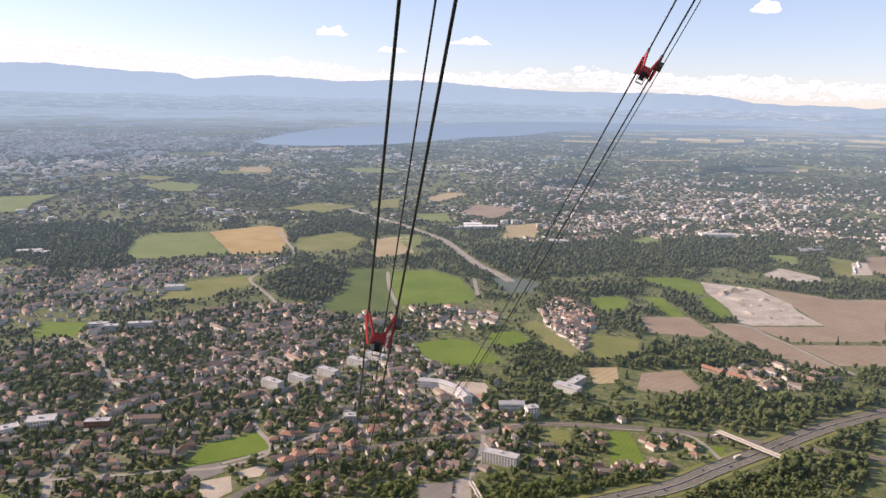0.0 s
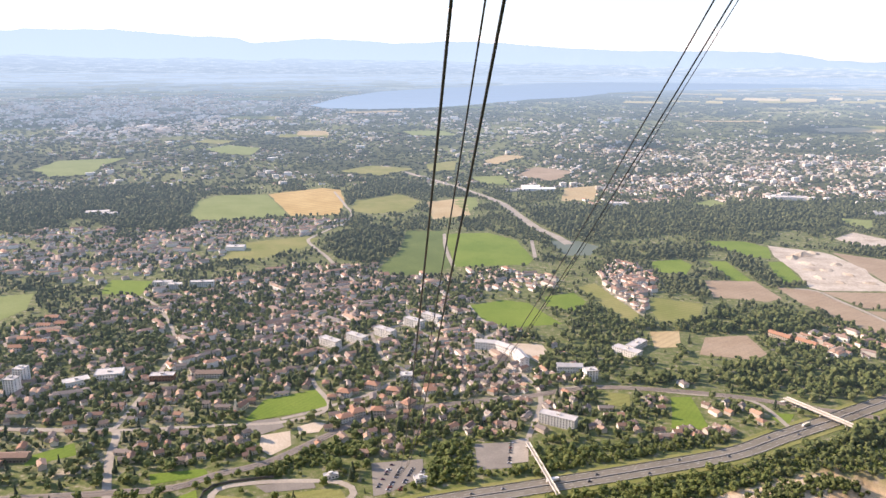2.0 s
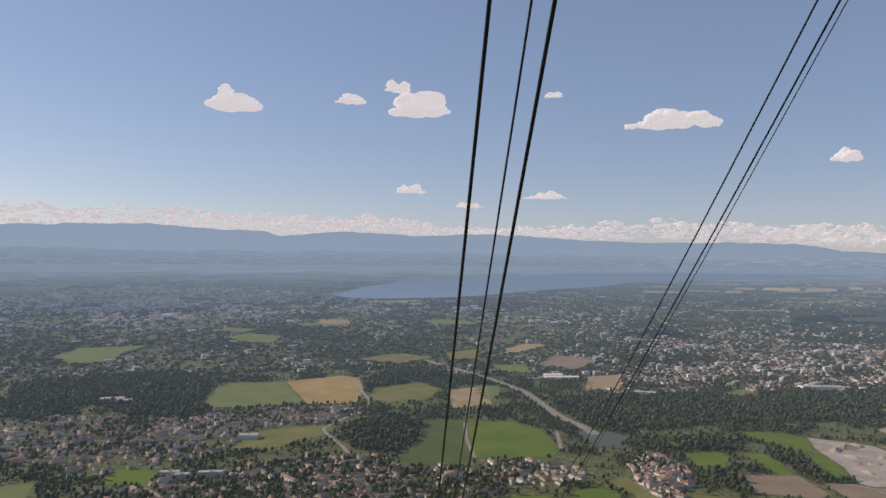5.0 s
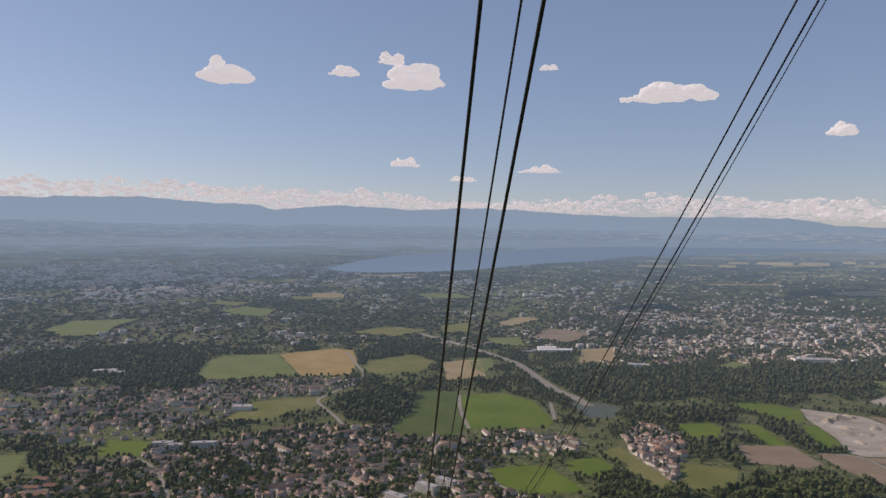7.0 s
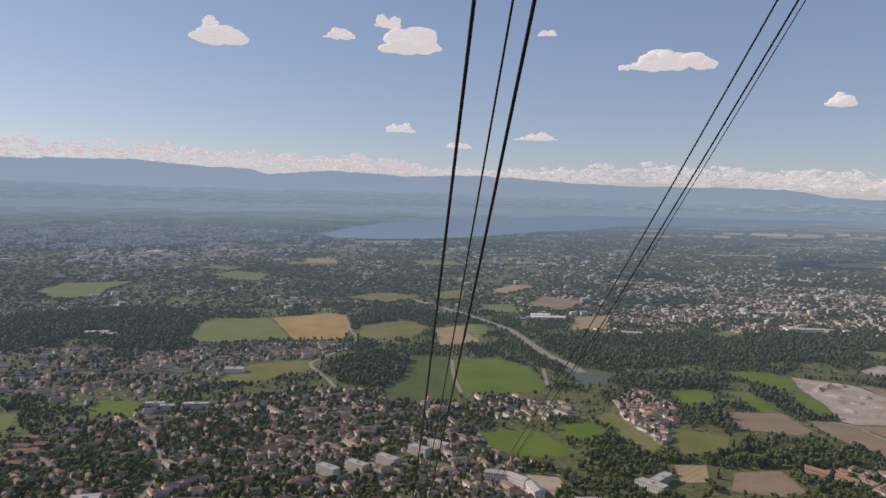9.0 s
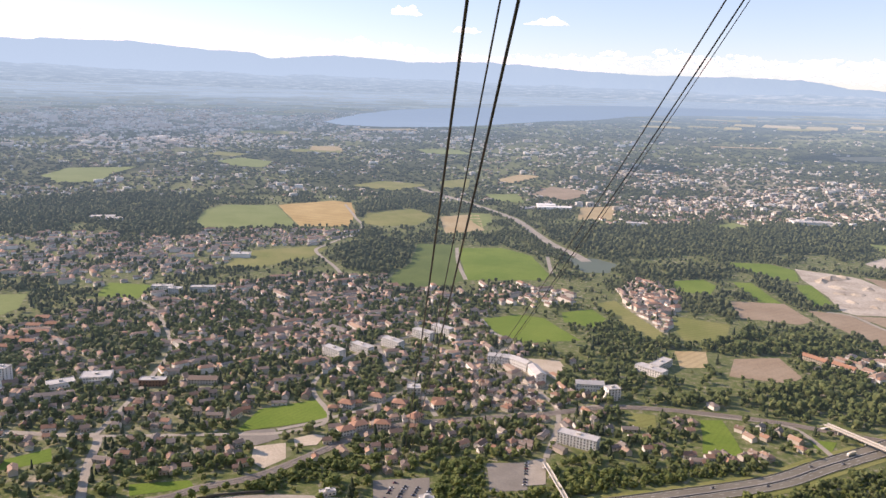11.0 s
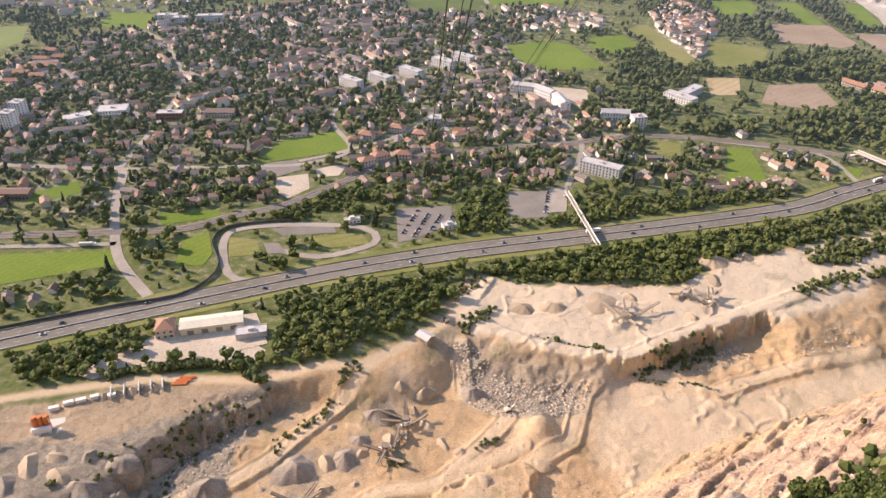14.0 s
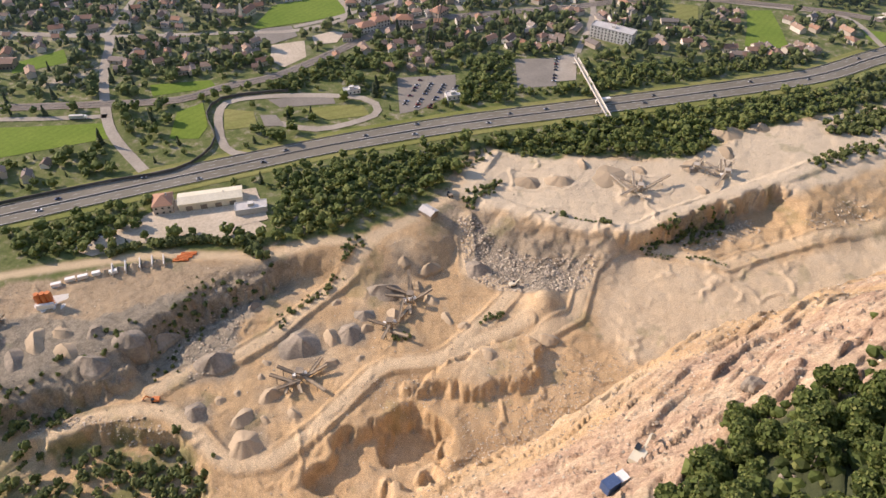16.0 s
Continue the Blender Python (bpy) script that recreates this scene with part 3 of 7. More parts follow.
def rod(bm, a, b, r0, r1=None, sides=8):
    a, b = Vector(a), Vector(b)
    m = Matrix.Translation((a + b) / 2) @ (b - a).to_track_quat("Z", "Y").to_matrix().to_4x4()
    bmesh.ops.create_cone(bm, cap_ends=True, segments=sides, radius1=r0, radius2=r0 if r1 is None else r1, depth=(b - a).length, matrix=m)


def ribbon(name, line, width, mat, lift=0.3, ob_name=None, side=0.0, parent=None, label="", category="", kind="structure", thick=0.0):
    """A road along a line of points, laid on the land."""
    pts = [Vector((x, y)) for x, y in line]
    fine = []
    for i in range(len(pts) - 1):  # smooth the line
        p0, p1, p2, p3 = pts[max(i - 1, 0)], pts[i], pts[i + 1], pts[min(i + 2, len(pts) - 1)]
        n = max(2, int((p2 - p1).length / 12))
        for j in range(n):
            u = j / n
            fine.append(0.5 * ((2 * p1) + (p2 - p0) * u + (2 * p0 - 5 * p1 + 4 * p2 - p3) * u * u + (3 * p1 - p0 - 3 * p2 + p3) * u**3))
    fine.append(pts[-1])
    xs, ys = np.array([p.x for p in fine]), np.array([p.y for p in fine])
    tx, ty = np.gradient(xs), np.gradient(ys)
    ln = np.hypot(tx, ty)
    nx, ny = -ty / ln, tx / ln
    rows = []
    for s in (side - width / 2, side + width / 2):
        X, Y = xs + nx * s, ys + ny * s
        Z = height(X, Y) + lift
        rows.append(np.stack([*drawn(X, Y, Z), haze_of(X, Y)], 1))
    n = len(xs)
    V = np.concatenate([rows[0], rows[1]])
    F = [(i + 1, i, n + i, n + i + 1) for i in range(n - 1)]
    if thick:
        low = V.copy()
        V[:, 2] += thick
        V = np.concatenate([V, low])
        m = 2 * n
        F += [(i, i + 1, m + i + 1, m + i) for i in range(n - 1)] + [(n + i + 1, n + i, m + n + i, m + n + i + 1) for i in range(n - 1)]
        F += [(0, n, m + n, m), (n - 1, m + n - 1, m + 2 * n - 1, 2 * n - 1)]
    ob = link_mesh(ob_name or name, V[:, :3], F, [mat], parent=parent, far=V[:, 3])
    return tagged(ob, label, category, "", kind)


def field(name, poly, mat, label, lift=0.25, category="field", kind="structure", grid=40.0, air=1.0):
    """A field of that outline on the land."""
    from mathutils import geometry
    pts, n = [], len(poly)
    for (x0, y0), (x1, y1) in zip(poly, poly[1:] + poly[:1]):
        k = max(1, int(math.hypot(x1 - x0, y1 - y0) / grid))
        for i in range(k):
            u = i / k
            w = 0 if i == 0 else min(2.5, grid * 0.06)
            pts.append(Vector((x0 + (x1 - x0) * u + rng.uniform(-w, w), y0 + (y1 - y0) * u + rng.uniform(-w, w))))
    m = len(pts)
    xs, ys = [p.x for p in pts], [p.y for p in pts]
    gx, gy = np.meshgrid(np.arange(min(xs), max(xs), grid), np.arange(min(ys), max(ys), grid))
    ok = edge_gap([(p.x, p.y) for p in pts], gx, gy) > grid * 0.3
    pts += [Vector((a, b)) for a, b in zip(gx[ok], gy[ok])]
    v, _, f, *_ = geometry.delaunay_2d_cdt(pts, [(i, (i + 1) % m) for i in range(m)], [list(range(m))], 1, 0.01)
    X, Y = np.array([p.x for p in v]), np.array([p.y for p in v])
    far = np.hypot(X, Y) > 2400
    Z = height(X, Y) + lift + np.where(far, 2.5, 0)
    ob = link_mesh(name, np.stack(drawn(X, Y, Z), 1), [tuple(t) for t in f if len(t) == 3], [mat], far=haze_of(X, Y) if air == 1 else np.full(len(X), air))
    return tagged(ob, label, category, "fields on the plain" if category == "field" else "", kind)


# ---------------------------------------------------------------- ground
VILLAGE = [(-700, 1150), (-420, 1420), (-250, 1450), (-110, 1400), (-20, 1260), (-30, 1120), (60, 1080), (110, 960), (125, 890), (95, 800), (40, 755), (-20, 750), (-70, 740), (-120, 690), (-160, 690), (-210, 700), (-400, 625), (-520, 640), (-800, 800)]
NEW_HOMES = [(195, 1437), (243, 1536), (284, 1516), (308, 1386), (261, 1272), (238, 1178), (217, 1182), (206, 1270), (192, 1359)]
SQUARE = [(-100, 1021), (-68, 1093), (4, 1058), (52, 927), (37, 866), (-7, 857), (-54, 894), (-86, 938)]
CORE = [(-362, 1013), (-389, 1222), (-301, 1344), (-230, 1260), (-196, 1139), (-254, 1036), (-306, 993)]
YARDS = [NEW_HOMES, SQUARE, CORE, [(-435, 633), (-427, 657), (-405, 674), (-395, 655), (-409, 634), (-425, 617)], [(-475, 708), (-472, 732), (-425, 746), (-418, 733), (-443, 719)]]


def build_ground():
    cx, cy = -8.0, 50.0
    az = np.radians(np.concatenate([np.arange(-46, 38, 0.14), np.arange(38, 314, 4.0)]))
    r = [2, 30, 60, 90, 110, 130]
    while r[-1] < 720:
        r.append(r[-1] + (1.5 if r[-1] < 520 else 2.4))
    while r[-1] < 2600:
        r.append(r[-1] * 1.02)
    while r[-1] < 90000:
        r.append(r[-1] * 1.05)
    r = np.array(r)
    A, R = np.meshgrid(az, r)
    X, Y = cx + R * np.sin(A), cy + R * np.cos(A)
    Z = height(X, Y)
    e = edge_gap(QUARRY, X, Y) + 5 * ripple(X, Y, 22, 9)
    stone = step(-2, 3, e)
    _, d, past, foot = slope_of(X, Y)
    wood = FOREST_EDGE(X, Y) + 9 * ripple(X, Y, 26, 11)  # the wooded top of the face
    stone = stone * (1 - step(0, 8, wood))
    stone = stone * (1 - 0.8 * step(-4, 4, edge_gap(WOODY_PIT, X, Y)) * step(-0.2, 0.3, ripple(X, Y, 20, 37)))
    stone = stone * (1 - 0.3 * step(0.6, 0.85, ripple(X, Y, 34, 12)) * (foot < -30))
    track = np.maximum.reduce([np.exp(-((line_gap(s, X, Y) + 0.8 * ripple(X, Y, 12, 43)) / 4.6) ** 4) for s in TRACKS])
    stone = np.maximum(stone, 0.95 * track)
    pale = step(-4, 6, edge_gap(BENCH, X, Y) + 6 * ripple(X, Y, 40, 41)) * 0.8
    pale = np.maximum(pale, 0.55 * step(-4, 14, edge_gap(SAND, X, Y) + 8 * ripple(X, Y, 50, 73)))
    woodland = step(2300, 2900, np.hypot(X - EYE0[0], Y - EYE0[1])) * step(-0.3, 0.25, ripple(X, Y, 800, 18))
    yard = sum(step(-6, 6, edge_gap(p, X, Y) + 14 * ripple(X, Y, 50, 48)) for p in YARDS).clip(0, 1)
    yard = np.maximum(yard, 0.35 * step(-0.1, 0.3, ripple(X, Y, 90, 49)) * step(-10, 10, edge_gap(VILLAGE, X, Y)))
    rr = np.hypot(X - EYE0[0], Y - EYE0[1])
    deg = np.degrees(np.arctan2(X - EYE0[0], Y - EYE0[1]))
    city = np.exp(-(((deg + 26) / 12) ** 2) - ((rr - 8600) / 2600) ** 2) + np.exp(-(((deg - 17) / 9) ** 2) - ((rr - 3300) / 800) ** 2)
    yard = np.maximum(yard, 0.9 * np.clip(1.3 * city + 0.6 * ripple(X, Y, 600, 51), 0, 1) * step(0.15, 0.4, city))
    meadow = step(0.3, 0.42, ripple(X, Y, 1500, 50, 3)) * step(6000, 11000, rr)
    # ground painted darker green in the gaps between the mountainside trees
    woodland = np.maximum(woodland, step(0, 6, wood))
    face = step(8, 30, past + 12 * ripple(X, Y, 40, 33)) * 0.9 + 0.1
    spoil = sum(step(-4, 3, edge_gap(p, X, Y) + 5 * ripple(X, Y, 20, 38)) for p in SPOIL).clip(0, 1)
    spoil = np.maximum(spoil, 0.55 * step(-6, 4, edge_gap(TERRACE, X, Y)))
    for x, y, r in FLOOR_HEAPS + GREY_HEAPS:  # spilled stone round the heaps
        spoil = np.maximum(spoil, (0.9 if r > 7.5 else 0.5) * np.exp(-(((np.hypot(X - x, Y - y) + 3 * ripple(X, Y, 12, 74)) / (1.35 * r)) ** 4)))
    talus = np.exp(-(((edge_gap(BENCH, X, Y) + 5 * ripple(X, Y, 26, 5) + 20) / 19) ** 2)) * (1 - step(45, 75, X))
    spoil = np.maximum(spoil, 0.85 * talus)
    spoil = np.maximum(spoil, 0.9 * np.exp(-((line_gap(GULLY, X, Y) + 6 * ripple(X, Y, 24, 35)) / 18) ** 2))
    n, m = R.shape
    i = np.arange(n * m).reshape(n, m)
    j = np.roll(i, -1, 1)
    F = np.stack([i[:-1], i[1:], j[1:], j[:-1]], -1).reshape(-1, 4)
    V = np.stack([c.ravel() for c in drawn(X, Y, Z)], 1)
    g = link_mesh("ground", V, F, [M_GROUND], smooth=True, far=haze_of(X, Y).ravel(), stone=stone.ravel(), face=face.ravel(), spoil=spoil.ravel(), pale=pale.ravel(), woodland=woodland.ravel(), track=track.ravel(), yard=yard.ravel(), meadow=meadow.ravel())
    return tagged(g, "open plain of grass and scrub with a bare limestone quarry", "ground", "", "structure")


def FOREST_EDGE(x, y):
    """Positive inside the wood on the mountainside, in metres from its edge."""
    d = 0.69 * x - 0.72 * y + 258
    along = 0.72 * x + 0.69 * y
    return d - np.interp(along, [100, 120, 134, 151, 167, 177, 187, 204, 225, 300, 400, 520], [150, 148, 145, 140, 143, 151, 152, 151, 150, 152, 168, 195])


build_ground()

# ---------------------------------------------------------------- fields
TAKEN = []  # outlines that stay free of trees and houses


def plot(kind, poly, mat, label, lift=0.25, **k):
    TAKEN.append(poly)
    return field(kind, poly, mat, label, lift, **k)


plot("field", [(-827, 1893), (-896, 2118), (-877, 2230), (-735, 2270), (-567, 1934), (-769, 1827)], M_GREEN, "wide pale green crop field beside a wheat field")
plot("field", [(-729, 2272), (-585, 2389), (-516, 2351), (-458, 2142), (-438, 1959), (-563, 1936)], M_WHEAT, "ripe golden wheat field with tramlines")
plot("field", [(-578, 1442), (-577, 1532), (-586, 1600), (-456, 1682), (-419, 1667), (-432, 1573), (-504, 1461)], M_OLIVE, "yellow-green mown meadow among houses")
plot("field", [(-699, 1204), (-721, 1289), (-641, 1289), (-624, 1204)], M_LAWN, "bright green playing field beside a school")
plot("field", [(-908, 1160), (-813, 1195), (-774, 1116), (-785, 1023)], M_GREEN, "green crop field at the village edge")
plot("field", [(-243, 1399), (-215, 1577), (-229, 1775), (-139, 1781), (-96, 1458), (-125, 1386), (-207, 1374)], M_MEADOW, "darker green meadow beside a bright one")
plot("field", [(-131, 1750), (-30, 1779), (41, 1705), (72, 1535), (59, 1485), (-90, 1451)], M_LAWN, "broad bright green meadow edged by a pale track")
plot("field", [(-217, 2173), (-108, 2262), (-79, 1987), (-176, 1917)], M_TAN, "tan stubble field behind a row of poplars")
plot("field", [(-414, 2011), (-431, 2173), (-317, 2301), (-233, 2167), (-262, 2015), (-345, 1971)], M_OLIVE, "olive meadow between hedges")
plot("field", [(-143, 2272), (-75, 2274), (-62, 2126), (-88, 2027), (-134, 2150)], M_GREEN, "small green field beside a road")
plot("field", [(-51, 1205), (10, 1242), (51, 1229), (102, 1125), (7, 1099), (-28, 1137)], M_LAWN, "bright green meadow behind the village")
plot("field", [(81, 1268), (134, 1297), (156, 1237), (125, 1194), (82, 1214)], M_LAWN, "small bright green meadow with hedges")
plot("field", [(317, 1541), (383, 1567), (398, 1517), (362, 1433), (312, 1461)], M_LAWN, "green field beside new housing")
plot("field", [(310, 1084), (375, 1098), (380, 1023), (354, 999), (284, 1014)], M_SOIL, "brown tilled field behind a belt of trees")
plot("field", [(232, 1103), (277, 1108), (265, 1041), (226, 1034)], M_TAN, "small tan stubble field")
plot("field", [(255, 1244), (276, 1280), (350, 1250), (322, 1160), (257, 1146)], M_OLIVE, "meadow half green and half dry")
plot("field", [(143, 1335), (180, 1362), (212, 1250), (237, 1168), (204, 1148)], M_OLIVE, "pale dry meadow strip")
plot("field", [(-284, 764), (-279, 816), (-221, 853), (-194, 806), (-277, 761)], M_LAWN, "bright green football pitch beside a church", 0.4)
plot("field", [(213, 869), (238, 872), (238, 786), (196, 786)], M_LAWN, "narrow mown green field between gardens")
plot("field", [(134, 876), (164, 873), (159, 835), (130, 842)], M_OLIVE, "small olive paddock beside the railway")
plot("field", [(-467, 554), (-350, 578), (-337, 557), (-434, 507)], M_LAWN, "green meadow beside a road")
plot("field", [(-339, 642), (-289, 657), (-279, 645), (-329, 624)], M_LAWN, "small lawn above the railway")
plot("field", [(-298, 602), (-282, 619), (-265, 584), (-266, 566), (-289, 563)], M_LAWN, "green verge beside the slip road")
plot("field", [(-261, 612), (-235, 611), (-225, 589), (-250, 581)], M_OLIVE, "grass island inside the slip road")
plot("field", [(-195, 621), (-148, 635), (-137, 618), (-171, 606)], M_OLIVE, "dry grass island inside the loop road")
plot("field", [(319, 837), (347, 834), (329, 805), (319, 816)], M_LAWN, "grass island inside a road loop")
plot("field", [(-481, 661), (-447, 695), (-430, 671), (-469, 645)], M_LAWN, "green lawn beside sheds")
plot("field", [(22, 1035), (65, 1033), (74, 992), (40, 975)], M_BARE, "bare building plot of pale earth", category="plot")
plot("field", [(-255, 729), (-226, 742), (-216, 710), (-231, 688), (-247, 699)], M_BARE, "pale dirt playing ground", category="plot")
plot("car_park", [(-286, 749), (-270, 763), (-247, 771), (-235, 750), (-254, 731), (-267, 734)], M_TARMAC, "grey tarmac apron beside the football pitch", 0.45, category="car park")
plot("yard", [(-221, 752), (-204, 765), (-191, 763), (-194, 742), (-214, 735)], M_BARE, "pale sandy yard beside red-roofed houses", 0.45, category="yard")
plot("car_park", [(-22, 731), (14, 738), (17, 686), (-17, 678)], M_TARMAC, "empty grey tarmac car park beside the footbridge", 0.3, category="car park")
plot("car_park", [(-125, 682), (-74, 695), (-70, 663), (-99, 630), (-113, 623)], M_TARMAC, "tarmac car park half full of cars", 0.3, category="car park")
plot("car_park", [(-229, 631), (-177, 648), (-170, 632), (-215, 620)], M_TARMAC, "tarmac rest area car park", 0.3, category="car park")
plot("car_park", [(-228, 606), (-215, 608), (-203, 593), (-219, 590)], M_TARMAC, "striped tarmac lorry park in the rest area", 0.45, category="car park")
plot("forecourt", [(17, 742), (36, 751), (34, 699), (14, 693)], M_STREET, "pale paved forecourt at the footbridge", 0.35, category="pavement")
plot("field", [(736, 1669), (839, 1598), (852, 1575), (972, 1574), (791, 1264), (618, 1254), (587, 1351), (733, 1360), (740, 1489)], M_SOIL, "broad brown tilled field round a gravel pit")
plot("field", [(514, 1372), (577, 1358), (604, 1231), (634, 1113), (580, 1113), (535, 1221), (519, 1284)], M_SOIL, "brown tilled field west of a pale track")
plot("field", [(614, 1238), (751, 1243), (778, 1241), (715, 1133), (638, 1129)], M_SOIL, "brown tilled field east of a pale track")
plot("field", [(392, 1403), (488, 1409), (499, 1300), (465, 1274), (379, 1292)], M_SOIL, "brown tilled field between hedges")
plot("field", [(1193, 2055), (1257, 2061), (1106, 1802), (1102, 1866)], M_SOIL, "brown field beside an industrial yard")
plot("field", [(911, 2070), (993, 2037), (938, 1920), (908, 1954)], M_GREEN, "small green field at the wood's edge")
plot("field", [(1076, 2045), (1124, 1987), (1038, 1797), (976, 1792)], M_OLIVE, "olive meadow beside an industrial yard")
plot("field", [(469, 1751), (574, 1759), (610, 1704), (580, 1595), (530, 1616)], M_LAWN, "bright green field below a wood")
plot("field", [(565, 1569), (596, 1571), (580, 1415), (538, 1393), (545, 1476)], M_LAWN, "green strip beside a gravel pit")
plot("field", [(439, 1560), (476, 1562), (483, 1409), (443, 1406)], M_LAWN, "narrow green strip between hedges")
plot("gravel_pit", [(801, 1809), (876, 1880), (933, 1788), (915, 1739), (832, 1721)], M_GRAVEL, "small pale gravel working at the wood's edge", category="gravel pit")
plot("yard", [(1028, 1815), (1113, 1972), (1156, 1975), (1083, 1819)], M_BARE, "pale yard with rows of white tanks", 0.4, category="yard")
plot("gravel_pit", [(616, 1721), (716, 1667), (727, 1647), (746, 1534), (731, 1475), (735, 1368), (590, 1358), (576, 1376), (593, 1479), (594, 1547), (595, 1621)], M_GRAVEL, "pale gravel pit with heaps", category="gravel pit")
plot("yard", [(-269, 467), (-252, 491), (-201, 509), (-181, 475), (-207, 462), (-259, 459)], M_BARE, "pale dusty yard round a warehouse", 0.5, category="yard")
plot("yard", [(-302, 428), (-268, 466), (-200, 480), (-180, 468), (-186, 455), (-262, 440), (-285, 424)], M_BARE, "pale dusty parking yard beside the hedge", 0.4, category="yard")
TAKEN.pop()
# farther fields, seen small and low
plot("field", [(-1784, 2694), (-1842, 2967), (-1620, 3110), (-1581, 2814), (-1494, 2623), (-1609, 2528)], M_GREEN, "distant green field among woods")
plot("field", [(-1443, 3511), (-1396, 3725), (-1188, 3611), (-1132, 3304), (-1274, 3330)], M_GREEN, "distant pale green field in a wood")
plot("field", [(-306, 3048), (-187, 3187), (-180, 2887), (-274, 2839)], M_OLIVE, "distant yellow meadow")
plot("field", [(-79, 3183), (18, 3443), (119, 3389), (-30, 3053)], M_TAN, "distant tan stubble field")
plot("field", [(-623, 2786), (-527, 2976), (-337, 2915), (-437, 2703)], M_OLIVE, "distant olive meadow")
plot("field", [(55, 2761), (139, 3023), (285, 2923), (189, 2636)], M_SOIL, "distant brown field")
plot("field", [(2162, 5375), (2781, 5656), (2504, 5097), (2109, 5070)], M_TAN, "far tan field beyond the town")
plot("field", [(214, 2485), (333, 2564), (289, 2295), (186, 2261)], M_TAN, "tan field beside greenhouses")
plot("field", [(572, 2246), (647, 2315), (677, 2251), (592, 2175)], M_GREEN, "green clearing in the wood")
plot("field", [(-108, 2707), (14, 2755), (31, 2521), (-63, 2546)], M_GREEN, "distant green meadow")
for i in range(22, 70):  # the patchwork toward the far shore
    a, r = radians(rng.uniform(-38, 32)), rng.uniform(3600, 9000) if i < 34 else rng.uniform(10000, 19000)
    cx, cy = r * math.sin(a), r * math.cos(a)
    if math.degrees(a) > 0 and i % 7:
        continue
    if i >= 34 and -16 < math.degrees(a):
        r = rng.uniform(16500, 21000) if math.degrees(a) < 2 else rng.uniform(4200, 7500)
        cx, cy = r * math.sin(a), r * math.cos(a)
    w, h, q = rng.uniform(90, 260) * r / 5000, rng.uniform(60, 260) * r / 5000, a + rng.uniform(-0.5, 0.5)
    c, s = math.cos(q), math.sin(q)
    plot("field", [(cx + u * w * c + v * h * s, cy - u * w * s + v * h * c) for u, v in ((-1, -0.8), (0.9, -1), (1, 0.9), (-0.8, 1))],
         [M_TAN, M_OLIVE, M_GREEN, M_OLIVE, M_MEADOW][i % 5], "far pale field in the patchwork of the plain", 0.5, grid=120)

# ---------------------------------------------------------------- lake and pond
LAKE = [(-2010, 7721), (-2209, 10556), (-2139, 13170), (-1409, 16544), (-170, 18909), (1221, 24564), (5010, 31167), (11000, 52000), (17801, 71348), (40000, 78000), (58000, 66000), (34000, 50000), (15247, 32242), (12362, 26147), (7092, 19935), (4682, 17308), (2806, 15264), (1886, 13481), (1165, 11309), (361, 10023), (-81, 8887), (-488, 7841), (-859, 7410), (-1263, 7106), (-1734, 7208)]
TAKEN.append(LAKE)


def build_lake():
    az = np.radians(np.arange(-17, 37, 0.08))
    r = 6800 * 1.012 ** np.arange(216)
    A, R = np.meshgrid(az, r)
    X, Y = EYE0[0] + R * np.sin(A), EYE0[1] + R * np.cos(A)
    n, m = R.shape
    i = np.arange(n * m).reshape(n, m)
    ok = inside(LAKE, 0.5 * (X[:-1, :-1] + X[1:, 1:]), 0.5 * (Y[:-1, :-1] + Y[1:, 1:]))
    F = np.stack([i[:-1, :-1], i[:-1, 1:], i[1:, 1:], i[1:, :-1]], -1)[ok]
    used, F = np.unique(F, return_inverse=True)
    V = np.stack([c.ravel() for c in drawn(X, Y, height(X, Y) + 16)], 1)[used]
    # one even share of painted haze sets the whole lake's brightness
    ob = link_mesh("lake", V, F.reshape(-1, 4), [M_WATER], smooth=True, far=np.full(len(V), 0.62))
    tagged(ob, "long blue lake below the far mountains", "lake", "", "structure")


build_lake()
plot("pond", [(114, 1708), (183, 1717), (226, 1667), (197, 1583), (145, 1576)], M_POND, "grey-green pond among trees", 0.3, category="pond")

# ---------------------------------------------------------------- roads and railway
MOTORWAY = [(-700, 265), (-540, 360), (-401, 437), (-370, 454), (-305, 491), (-233, 531), (-153, 573), (-65, 613), (32, 649), (134, 687), (246, 733), (310, 775), (380, 819), (520, 905), (760, 1010)]
RAIL = [(-900, 480), (-700, 535), (-486, 581), (-412, 596), (-364, 606), (-304, 621), (-276, 645), (-232, 673), (-190, 725), (-143, 785), (-87, 814), (-26, 834), (36, 854), (100, 882), (164, 891), (285, 879), (390, 848), (560, 800), (800, 760)]
SLIP = [(-187, 559), (-221, 549), (-241, 557), (-256, 585), (-264, 612), (-254, 628), (-206, 641), (-149, 644), (-132, 626), (-142, 610), (-177, 591), (-219, 599)]
NORTH_ROAD = [(-480, 3000), (-260, 2660), (-95, 2382), (2, 2186), (47, 2017), (96, 1841), (136, 1752), (160, 1680)]
